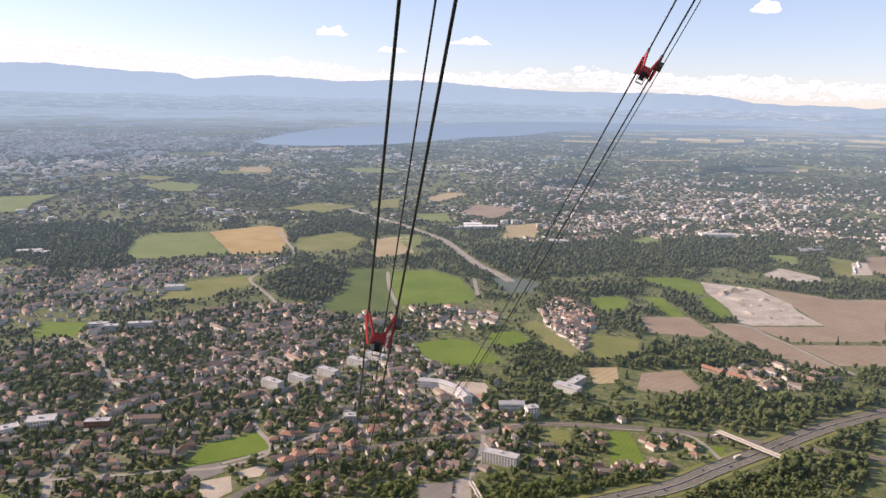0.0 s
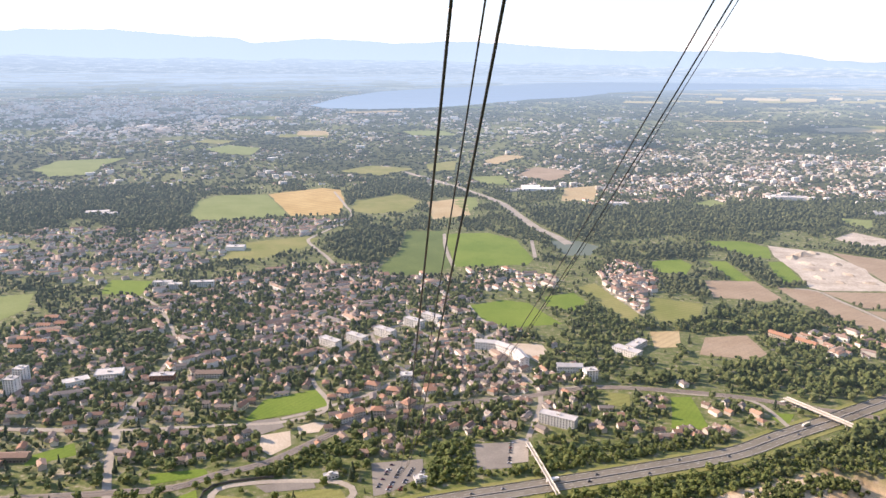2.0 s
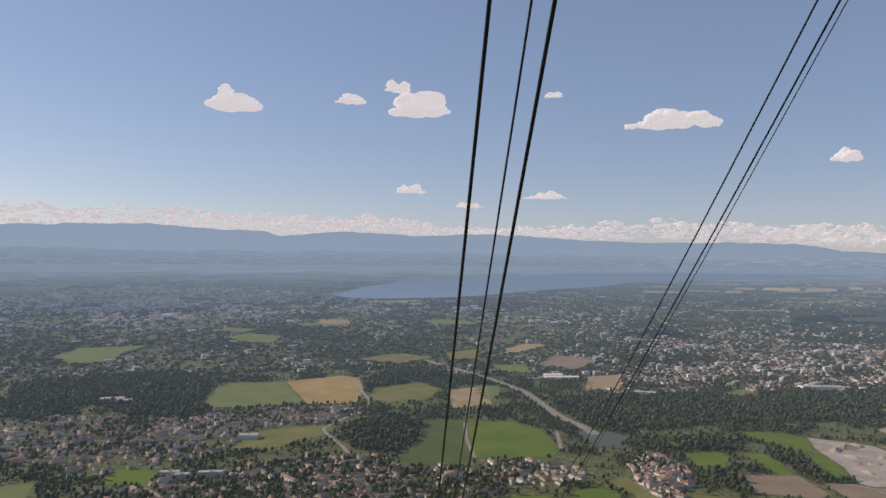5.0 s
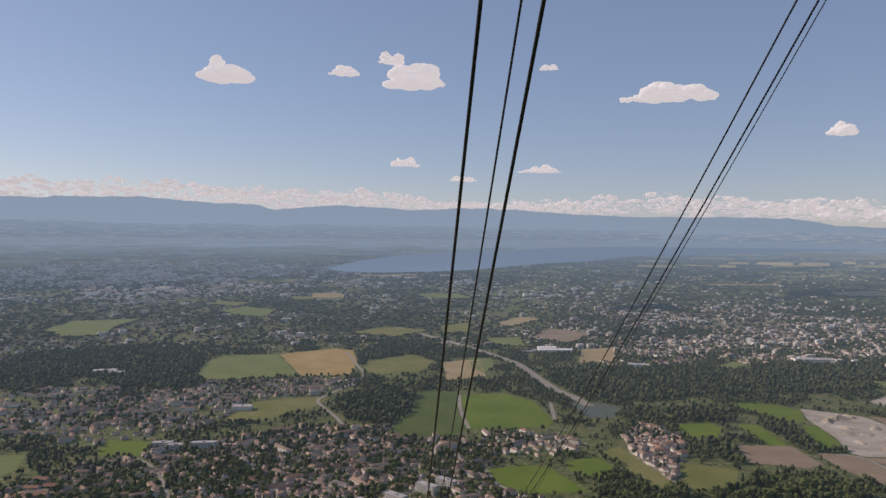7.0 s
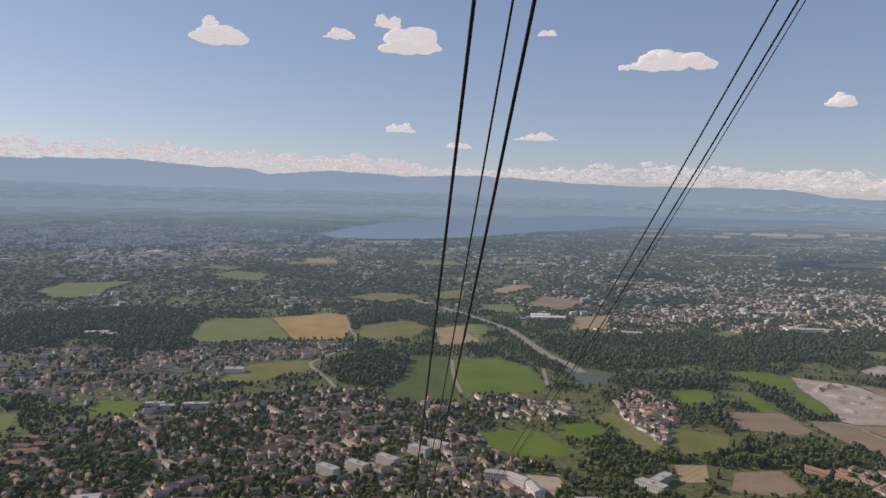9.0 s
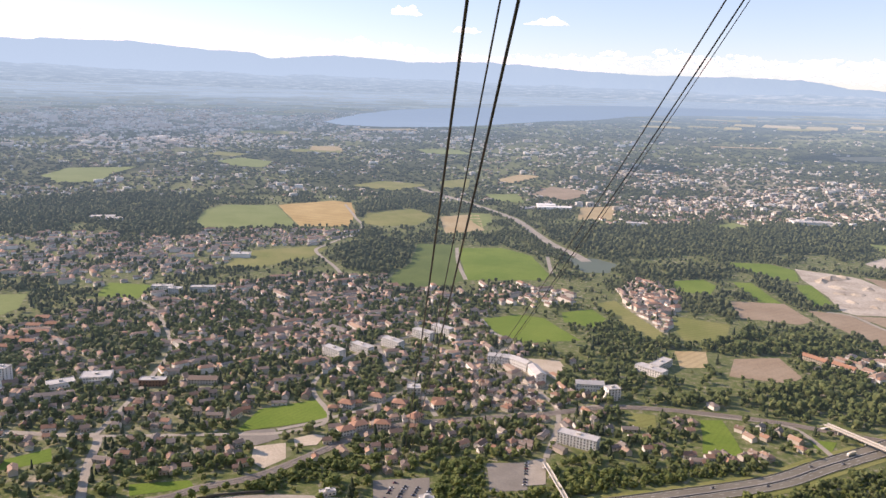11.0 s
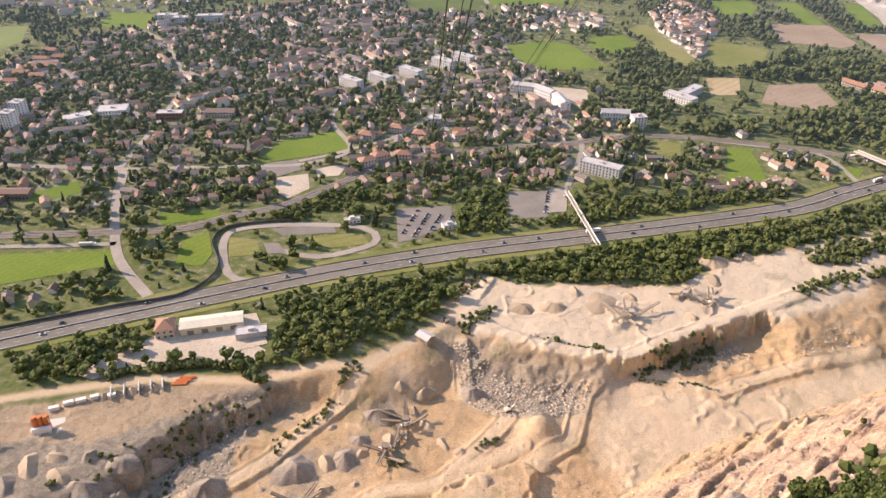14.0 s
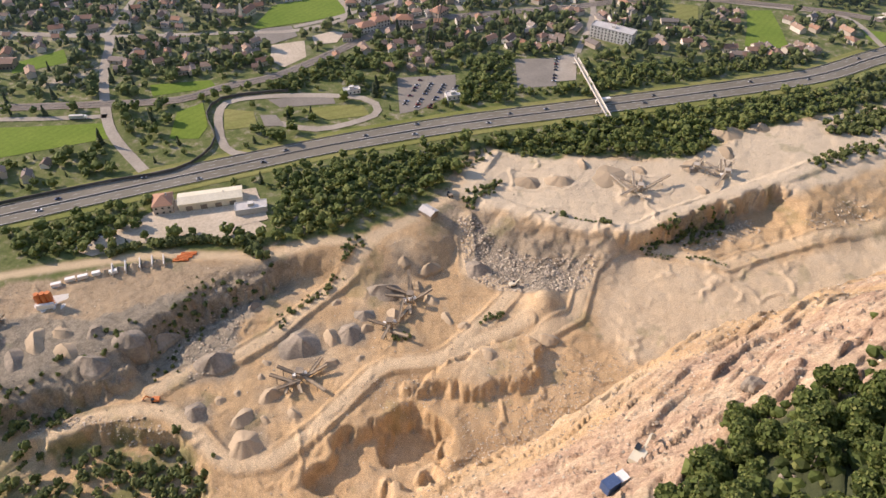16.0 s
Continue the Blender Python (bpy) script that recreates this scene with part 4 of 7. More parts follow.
STREETS = [
    [(-600, 715), (-450, 723), (-417, 725), (-393, 667), (-369, 617), (-338, 565), (-291, 519)],
    [(-720, 505), (-474, 564), (-401, 578), (-353, 588)],
    [(-420, 725), (-292, 750), (-236, 764), (-197, 806), (-241, 906), (-191, 1058), (-120, 1118)],
    [(-191, 1058), (-155, 960), (-118, 915), (-82, 829)],
    [(-244, 769), (-214, 790), (-191, 811), (-173, 827), (-149, 852), (-118, 915)],
    [(80, 880), (132, 893), (241, 880), (310, 866), (329, 799)],
    [(36, 751), (54, 849), (37, 911), (-33, 994), (-115, 1070), (-160, 1200)],
    [(-537, 2343), (-448, 2095), (-397, 1929), (-435, 1700), (-435, 1631), (-367, 1509), (-334, 1443)],
    [(-51, 1207), (-28, 1137), (7, 1097), (-30, 1040)],
    [(-133, 1752), (-118, 1600), (-92, 1455)],
    [(75, 1710), (77, 1535)],
    [(545, 1367), (580, 1354), (594, 1292), (609, 1235), (630, 1123), (648, 1074)],
    [(-620, 1195), (-560, 1140), (-470, 1000), (-440, 880), (-420, 725)],
]
M2 = ribbon("motorway", MOTORWAY, 23.0, M_ROAD, 0.5, label="grey dual carriageway motorway with white lines", category="motorway")
ribbon("central_reserve", MOTORWAY, 0.7, M_STEEL, 0.55, label="grey central barrier of the motorway", category="barrier", thick=0.8)
for s in (-10.4, -1.6, 1.6, 10.4):
    ribbon("edge_line", MOTORWAY, 0.3, M_LINE, 0.56, side=s, parent=M2)
for s in (-6.0, 6.0):  # broken lane lines
    for x in range(-470, 360, 12):
        y0, y1 = np.interp([x, x + 4], [p[0] for p in MOTORWAY], [p[1] for p in MOTORWAY])
        ribbon("lane_dash", [(x, float(y0)), (x + 4, float(y1))], 0.3, M_LINE, 0.56, side=s, parent=M2)
for s in (-15, 15):
    ribbon("verge", MOTORWAY, 7, M_OLIVE, 0.35, side=s, label="dry grass verge of the motorway", category="verge")
ribbon("guard_rail", MOTORWAY, 0.25, M_STEEL, 0.55, side=-11.8, label="grey steel guard rail beside the motorway", category="guard rail", thick=0.75)
ribbon("guard_rail", MOTORWAY, 0.25, M_STEEL, 0.55, side=11.8, label="grey steel guard rail beside the motorway", category="guard rail", thick=0.75)
ribbon("railway", RAIL, 11.0, M_BALLAST, 0.5, label="brown ballasted railway line with two tracks", category="railway")
for s in (-2.9, -1.4, 1.4, 2.9):
    ribbon("rail", RAIL, 0.22, M_STEEL, 0.6, side=s, label="steel rail on brown ballast", category="rail", thick=0.15)
ribbon("slip_road", SLIP, 7.0, M_STREET, 0.42, label="looping grey slip road of the rest area", category="road")
ribbon("north_road", NORTH_ROAD, 24.0, M_STREET, 0.6, label="pale motorway running north through woods", category="road")
for s in STREETS:
    ribbon("street", s, 8.5 if s is STREETS[0] else 6.0 if s[0][1] < 1200 else 8, M_STREET, 0.45, label="pale tarmac street through the village", category="road")
BARRIER = [(-540, 372), (-401, 450), (-378, 466), (-310, 502), (-269, 521), (-254, 543), (-253, 568), (-272, 601), (-268, 626), (-237, 640), (-215, 646)]
ribbon("noise_barrier", BARRIER, 0.5, M_DARKWALL, 0.3, label="dark noise barrier wall along the slip road", category="wall", thick=2.6, kind="structure")

# ---------------------------------------------------------------- what stands where
CELL, X0, Y0 = 4.0, -2100.0, 150.0
NX, NY = 950, 640
GX, GY = np.meshgrid(X0 + CELL * (np.arange(NX) + 0.5), Y0 + CELL * (np.arange(NY) + 0.5))
free = np.ones(GX.shape, bool)


def mark(fn, shape, pad=0.0, grid=None, value=False):
    """Marks the cells of an outline or near a line."""
    p = np.asarray(shape, float)
    i0, i1 = [int(np.clip((v - X0) / CELL, 0, NX)) for v in (p[:, 0].min() - pad - 8, p[:, 0].max() + pad + 8)]
    j0, j1 = [int(np.clip((v - Y0) / CELL, 0, NY)) for v in (p[:, 1].min() - pad - 8, p[:, 1].max() + pad + 8)]
    if i1 > i0 and j1 > j0:
        x, y = GX[j0:j1, i0:i1], GY[j0:j1, i0:i1]
        hit = inside(shape, x, y) if fn == "area" else line_gap(shape, x, y) < pad
        g = free if grid is None else grid
        g[j0:j1, i0:i1][hit] = value


def look_up(grid, x, y):
    i = np.clip(((np.asarray(x) - X0) / CELL).astype(int), 0, NX - 1)
    j = np.clip(((np.asarray(y) - Y0) / CELL).astype(int), 0, NY - 1)
    return grid[j, i]


for p in TAKEN:
    mark("area", p)
    mark("line", list(p) + [p[0]], 4)
mark("line", MOTORWAY, 21)
mark("line", RAIL, 9)
mark("line", SLIP, 7)
mark("line", NORTH_ROAD, 16)
mark("line", BARRIER, 4)
for s in STREETS:
    mark("line", s, 6)
mark("area", QUARRY)
for s in TRACKS:
    mark("line", s, 7)

WOOD_EAST = [(300, 905), (330, 985), (420, 1000), (520, 975), (600, 985), (620, 930), (520, 890), (400, 885)]
WOODS = [
    [(-1430, 2511), (-1054, 2364), (-785, 1905), (-760, 1728), (-937, 1705), (-1117, 1860), (-1093, 1622), (-1210, 1669), (-1477, 2030)],
    [(72, 2104), (298, 2180), (1111, 2389), (901, 1946), (496, 1829), (231, 1730), (112, 1779)],
    [(-400, 1682), (-355, 1782), (-242, 1796), (-215, 1571), (-250, 1450), (-341, 1483)],
    [(-495, 2383), (-269, 2683), (-237, 2362), (-425, 2127)],
    [(154, 911), (427, 995), (407, 940), (307, 917), (165, 896)],
    [(-44, 596), (31, 632), (106, 657), (241, 708), (368, 776), (349, 737), (269, 675), (222, 646), (121, 594), (30, 582), (-15, 572)],
    [(-173, 483), (-176, 509), (-160, 527), (-105, 560), (-62, 588), (-63, 553), (-94, 500), (-127, 468), (-160, 458)],
    [(-379, 425), (-329, 450), (-286, 480), (-276, 469), (-294, 430), (-321, 410), (-358, 400)],
    [(-640, 250), (-379, 415), (-340, 390), (-360, 330), (-420, 250)],
    [(-19, 670), (32, 672), (111, 704), (252, 757), (246, 775), (142, 742), (60, 731), (43, 695)],
    [(-70, 640), (-20, 665), (-25, 735), (-60, 730), (-66, 690)],
    [(180, 1580), (110, 1600), (140, 1640), (420, 1660), (470, 1740), (440, 1580), (330, 1560)],
    [(478, 1560), (520, 1600), (545, 1560), (530, 1420), (490, 1410)], [(505, 1400), (560, 1380), (515, 1330)], [(640, 1100), (760, 1110), (700, 1040), (620, 1040)],
    [(740, 1690), (1000, 1690), (990, 1640), (840, 1610), (745, 1680)], [(1000, 2060), (1060, 2080), (1080, 2000), (1020, 1960)],
    [(330, 1420), (380, 1430), (375, 1290), (345, 1270)], [(290, 1140), (380, 1230), (440, 1110), (330, 1100)],
    [(380, 1140), (480, 1230), (500, 1120), (400, 1100)],
    [(330, 712), (349, 737), (368, 776), (430, 832), (540, 890), (760, 985), (900, 1000), (900, 700), (600, 560), (422, 560), (422, 690), (340, 714)],
    WOOD_EAST,
    [(-232, 640), (-200, 655), (-150, 700), (-120, 720), (-150, 740), (-205, 690), (-240, 660)],
]
wood = np.zeros(GX.shape, bool)
for p in WOODS:
    mark("area", p, 0, wood, True)
wood &= free

TOWNLETS = [
    (VILLAGE, 17.5, 0.74), ([(-1250, 1350), (-720, 1250), (-580, 1420), (-600, 1640), (-450, 1700), (-450, 1930), (-760, 1810), (-1150, 1660)], 18, 0.72),
    (NEW_HOMES, 13, 0.9), (SQUARE, 13.5, 0.6), (CORE, 13, 0.6), ([(171, 750), (175, 774), (281, 802), (279, 782)], 13, 0.9),
    ([(-60, 1420), (90, 1440), (130, 1350), (60, 1280), (-70, 1300)], 18, 0.8),
    ([(105, 830), (215, 870), (225, 900), (330, 880), (300, 800), (150, 750), (110, 760)], 19, 0.7),
    ([(400, 1060), (440, 1200), (560, 1120), (600, 1060), (480, 1000)], 16, 0.85), ([(160, 905), (300, 925), (290, 905), (170, 893)], 16, 0.9),
    ([(-520, 520), (-350, 560), (-300, 520), (-410, 455), (-560, 400)], 24, 0.35),
    ([(300, 2050), (1300, 2450), (1350, 2560), (300, 2560), (180, 2300)], 26, 0.6),
    ([(-2000, 1700), (-1450, 2000), (-1300, 2450), (-1900, 2500)], 30, 0.4),
]


# ---------------------------------------------------------------- trees
def ico(sub=1):
    bm = bmesh.new()
    bmesh.ops.create_icosphere(bm, subdivisions=sub, radius=1)
    v, f = np.array([x.co[:] for x in bm.verts]), np.array([[x.index for x in p.verts] for p in bm.faces])
    bm.free()
    return v, f


ICO = ico(1)


def crown_shape(seed, lobes, conifer=False):
    """A crown one metre high and about one wide, of uneven lobes."""
    g = np.random.default_rng(seed)
    V, F, n = [], [], 0
    for k in range(lobes):
        if conifer:
            z = 0.12 + 0.8 * k / lobes
            c, s = np.array([g.normal(0, 0.02), g.normal(0, 0.02), z]), np.array([0.3, 0.3, 0.2]) * (1.08 - z)
            s[2] = 0.16
        elif k == 0:
            c, s = np.array([0, 0, 0.55]), np.array([0.34, 0.34, 0.40])
        else:
            a, z = g.uniform(0, 6.28), g.uniform(0.28, 0.85)
            q = 0.3 * math.sqrt(max(0.1, 1 - ((z - 0.5) / 0.55) ** 2))
            c, s = np.array([q * math.cos(a), q * math.sin(a), z]), g.uniform(0.14, 0.25) * (1 if lobes < 10 else 0.72) * np.array([1, 1, 0.85])
            c[:2] *= 1 if lobes < 10 else 1.12
        v = ICO[0] * (1 + g.uniform(-0.3, 0.3, (len(ICO[0]), 1))) * s + c
        V.append(v), F.append(ICO[1] + n)
        n += len(v)
    return np.concatenate(V), np.concatenate(F)


def many(shapes, x, y, z, wide, high, seed=1):
    """Copies of the shapes, joined, each turned at random."""
    g = np.random.default_rng(seed)
    V, F, own, n = [], [], [], 0
    which = g.integers(0, len(shapes), len(x))
    for s, (v, f) in enumerate(shapes):
        k = np.where(which == s)[0]
        if not len(k):
            continue
        a = g.uniform(0, 6.28, len(k))
        c, q = np.cos(a)[:, None], np.sin(a)[:, None]
        vx, vy, vz = v[:, 0][None], v[:, 1][None], v[:, 2][None]
        w, h = wide[k][:, None], high[k][:, None]
        P = np.stack([(vx * c - vy * q) * w + x[k][:, None], (vx * q + vy * c) * w + y[k][:, None], vz * h + z[k][:, None]], -1)
        V.append(P.reshape(-1, 3))
        F.append((f[None] + (np.arange(len(k)) * len(v))[:, None, None]).reshape(-1, f.shape[1]) + n)
        own.append(np.repeat(k, len(v)))
        n += len(k) * len(v)
    return np.concatenate(V), np.concatenate(F), np.concatenate(own)


def leafy_tree(seed, high=9.0, wide=7.0):
    """A broadleaf tree: tapered trunk, limbs, and a crown of many leaf sprays."""
    g = np.random.default_rng(seed)
    tree = tagged(new("tree"), "broad-leaved green tree with a full uneven crown", "tree", "trees in the wood")
    bm = bmesh.new()
    rod(bm, (0, 0, -1), (0.1, 0, high * 0.45), 0.24, 0.14)
    for k in range(4):
        a = k * 1.6 + g.uniform(0, 0.8)
        rod(bm, (0.05, 0, high * (0.25 + 0.05 * k)), (math.cos(a) * wide * 0.3, math.sin(a) * wide * 0.3, high * (0.52 + 0.06 * k)), 0.11, 0.04, 5)
    part("trunk", bm, M_BARK, tree, "brown tapered trunk with limbs")
    lobes = [(np.array([0, 0, 0.6 * high]), 0.34 * wide, 0.36 * high)]
    for k in range(7):
        a, z = g.uniform(0, 6.28), g.uniform(0.36, 0.84)
        q = wide * 0.3 * math.sqrt(max(0.1, 1 - ((z - 0.55) / 0.5) ** 2))
        lobes.append((np.array([q * math.cos(a), q * math.sin(a), z * high]), g.uniform(0.16, 0.25) * wide, g.uniform(0.13, 0.2) * high))
    V, F = [], []
    for c, s, h in lobes:
        for _ in range(150):
            d = g.normal(0, 1, 3)
            d /= np.linalg.norm(d)
            p = c + d * np.array([s, s, h]) * g.uniform(0.72, 1.1)
            t1 = np.cross(d, g.normal(0, 1, 3))
            t1 /= np.linalg.norm(t1)
            t2 = np.cross(d + g.normal(0, 0.45, 3), t1)
            t2 /= np.linalg.norm(t2)
            e = g.uniform(0.3, 0.65)
            n = len(V)
            V += [p + t1 * e * g.uniform(0.6, 1.2), p + t2 * e * g.uniform(0.5, 1.1) + d * 0.2, p - t1 * e * g.uniform(0.6, 1.2) + d * 0.15, p - t2 * e * g.uniform(0.5, 1.1)]
            F += [(n, n + 1, n + 2), (n, n + 2, n + 3)]
    link_mesh("crown", np.array(V), np.array(F), [M_LEAF_DARK], parent=tree)
    return tree


def spread(x0, x1, y0, y1, gap, seed):
    g = np.random.default_rng(seed)
    x, y = np.meshgrid(np.arange(x0, x1, gap), np.arange(y0, y1, gap))
    return (x + g.uniform(-0.45, 0.45, x.shape) * gap).ravel(), (y + g.uniform(-0.45, 0.45, x.shape) * gap).ravel()


def in_view(x, y, pad=3):
    a = np.degrees(np.arctan2(x - EYE0[0], y - EYE0[1]))
    return (a > -38.5 - pad) & (a < 31 + pad)


# ---------------------------------------------------------------- houses
def gable(bm, w, d, z0, z1, over=0.5, thick=0.28):
    """A tiled gable roof over w by d, its ridge along x."""
    for s in (-1, 1):
        y0, y1 = s * (d / 2 + over), 0
        low = z0 - over * (z1 - z0) / (d / 2)
        v = [bm.verts.new(p) for p in ((-w / 2 - over, y0, low), (w / 2 + over, y0, low), (w / 2 + over, y1, z1), (-w / 2 - over, y1, z1))]
        u = [bm.verts.new(p.co + Vector((0, 0, thick))) for p in v]
        for a in ((0, 1, 2, 3), (7, 6, 5, 4), (0, 4, 5, 1), (1, 5, 6, 2), (2, 6, 7, 3), (3, 7, 4, 0)):
            bm.faces.new([(v + u)[i] for i in a])


def hip(bm, w, d, z0, z1, over=0.5):
    a, b, r = w / 2 + over, d / 2 + over, max(0.3, (w - d) / 2)
    v = [bm.verts.new(p) for p in ((-a, -b, z0 - 0.25), (a, -b, z0 - 0.25), (a, b, z0 - 0.25), (-a, b, z0 - 0.25), (-a, -b, z0), (a, -b, z0), (a, b, z0), (-a, b, z0), (-r, 0, z1), (r, 0, z1))]
    for q in ((3, 2, 1, 0), (0, 1, 5, 4), (1, 2, 6, 5), (2, 3, 7, 6), (3, 0, 4, 7), (4, 5, 9, 8), (5, 6, 9), (6, 7, 8, 9), (7, 4, 8)):
        bm.faces.new([v[i] for i in q])


def walls(bm, w, d, h, top=None):
    """Walls of a house, with gable ends up to top."""
    v = box(bm, -w / 2, w / 2, -d / 2, d / 2, -1.5, h)
    if top:
        for s in (-1, 1):
            p = [bm.verts.new((s * w / 2, y, z)) for y, z in ((-d / 2, h), (d / 2, h), (0, top - 0.05))]
            q = [bm.verts.new((s * (w / 2 - 0.3), y, z)) for y, z in ((-d / 2, h), (d / 2, h), (0, top - 0.05))]
            bm.faces.new(p), bm.faces.new(q[::-1])


def house(w, d, h, rise, hipped, wall_mat, roof_mat, label):
    t = tagged(new("house"), label, "house", "houses of the village")
    bm = bmesh.new()
    walls(bm, w, d, h, None if hipped else h + rise)
    part("wall", bm, wall_mat, t)
    bm = bmesh.new()
    hip(bm, w, d, h, h + rise) if hipped else gable(bm, w, d, h, h + rise)
    roof = part("roof", bm, roof_mat, t, "clay tiled roof")
    part("chimney", slab(w * 0.2, w * 0.2 + 0.7, d * 0.12, d * 0.12 + 0.7, h, h + rise + 0.9), M_CONCRETE, roof)
    part("door", slab(-0.5, 0.5, -d / 2 - 0.06, -d / 2 + 0.05, 0, 2.1), M_WOODDOOR, t)
    for i, (wx, wz) in enumerate(((-w * 0.3, 1.0), (w * 0.3, 1.0), (-w * 0.3, 3.6), (w * 0.3, 3.6))):
        if wz + 1.4 < h:
            part("window", slab(wx - 0.6, wx + 0.6, -d / 2 - 0.06, -d / 2 + 0.05, wz, wz + 1.35), M_GLASS, t)
    return t


def house_mesh(g, w, d, h, rise, hipped):
    """A plain house as arrays: walls in slot 0, roof in slot 1."""
    bm = bmesh.new()
    walls(bm, w, d, h, None if hipped else h + rise)
    n = len(bm.faces)
    hip(bm, w, d, h, h + rise) if hipped else gable(bm, w, d, h, h + rise)
    bm.faces.index_update()
    slots = [0 if f.index < n else 1 for f in bm.faces]
    for f, s in zip(bm.faces, slots):
        f.material_index = s
    bmesh.ops.triangulate(bm, faces=bm.faces[:])
    v = np.array([p.co[:] for p in bm.verts])
    bm.verts.index_update()
    f = np.array([[p.index for p in q.verts] for q in bm.faces])
    s = np.array([q.material_index for q in bm.faces])
    bm.free()
    return v, f, s


def build_villages():
    g = np.random.default_rng(21)
    X, Y, A, W = [], [], [], []
    taken = free & ~wood
    for k, (poly, gap, dense) in enumerate(TOWNLETS):
        p = np.asarray(poly, float)
        x, y = spread(p[:, 0].min(), p[:, 0].max(), p[:, 1].min(), p[:, 1].max(), gap, 30 + k)
        ok = inside(poly, x, y) & look_up(taken, x, y) & (g.uniform(0, 1, len(x)) < dense) & in_view(x, y)
        ok &= (ripple(x, y, 120, 13) > -0.75)
        X.append(x[ok]), Y.append(y[ok])
        for px, py in zip(x[ok], y[ok]):
            mark("line", [(px - 2, py), (px + 2, py)], 4.5)
        taken = free & ~wood
    u = np.arange(30) / 29  # two rows of like houses along the crop field's edge
    for off, q in ((0, 0.0), (-58, 0.5)):
        X.append(-845 + 440 * u + q * 15), Y.append(1672 + 60 * u + 150 * u**3 + off)
    x, y = np.concatenate(X), np.concatenate(Y)
    a = 0.5 + 0.5 * np.round(ripple(x, y, 260, 14) * 2) * 0.5 + g.normal(0, 0.12, len(x)) + (g.integers(0, 2, len(x)) * math.pi / 2)
    order = np.argsort(np.hypot(x, y - 90))
    near = order[:270]
    z = height(x, y)
    kinds = [
        house(9, 7.5, 4.4, 2.2, False, M_PLASTER, M_TILE, "plastered village house under a clay tile gable roof"),
        house(10.5, 8, 4.5, 2.1, True, M_PLASTER, M_TILE, "plastered village house under a hipped clay tile roof"),
        house(7.5, 6.5, 3.2, 2.0, False, M_PLASTER, M_TILE, "small low house with a clay tile gable roof"),
        house(13.5, 8, 4.8, 2.2, False, M_PLASTER, M_TILE, "long terraced house under a clay tile roof"),
        house(17, 7.5, 3.4, 1.6, False, M_PLASTER, M_SLATE, "long low house under a dull grey-brown roof"),
        house(8, 7, 5.6, 2.4, False, M_PLASTER, M_SLATE, "tall narrow house under a grey tile roof"),
    ]
    first = set()
    for n, i in enumerate(near):
        q = int(g.choice([0, 0, 1, 2, 2, 3, 4, 5]))
        m = pose(x[i], y[i], z[i], 0, 0, math.degrees(a[i]))
        if q not in first:
            first.add(q)
            kinds[q].matrix_basis = m
        else:
            copy_thing(kinds[q], m)
    rest = order[270:]
    shapes = [house_mesh(g, *s) for s in ((11, 9, 5.2, 2.6, False), (13, 9, 5, 2.4, True), (9, 8, 3.6, 2.4, False), (18, 9, 6, 2.6, False), (24, 11, 9, 2.8, True), (10, 10, 5.5, 2.6, True))]
    V, F, S, n = [], [], [], 0
    for i in rest:
        v, f, s = shapes[int(g.integers(0, len(shapes)))]
        c, q = math.cos(a[i]), math.sin(a[i])
        k, l = g.uniform(0.6, 0.9), g.choice([0.8, 1.0, 1.0, 1.5, 2.0])
        V.append(np.stack([(v[:, 0] * l * c - v[:, 1] * q) * k + x[i], (v[:, 0] * l * q + v[:, 1] * c) * k + y[i], v[:, 2] * k + z[i]], 1))
        F.append(f + n), S.append(s)
        n += len(v)
    V, F, S = np.concatenate(V), np.concatenate(F), np.concatenate(S)
    P = np.stack(drawn(V[:, 0], V[:, 1], V[:, 2]), 1)
    tagged(link_mesh("village_houses", P, F, [M_FAR_WALL, M_FAR_ROOF], S, far=haze_of(V[:, 0], V[:, 1])),
           "hundreds of plastered houses with clay tile roofs on the plain", "houses", "", "stuff")


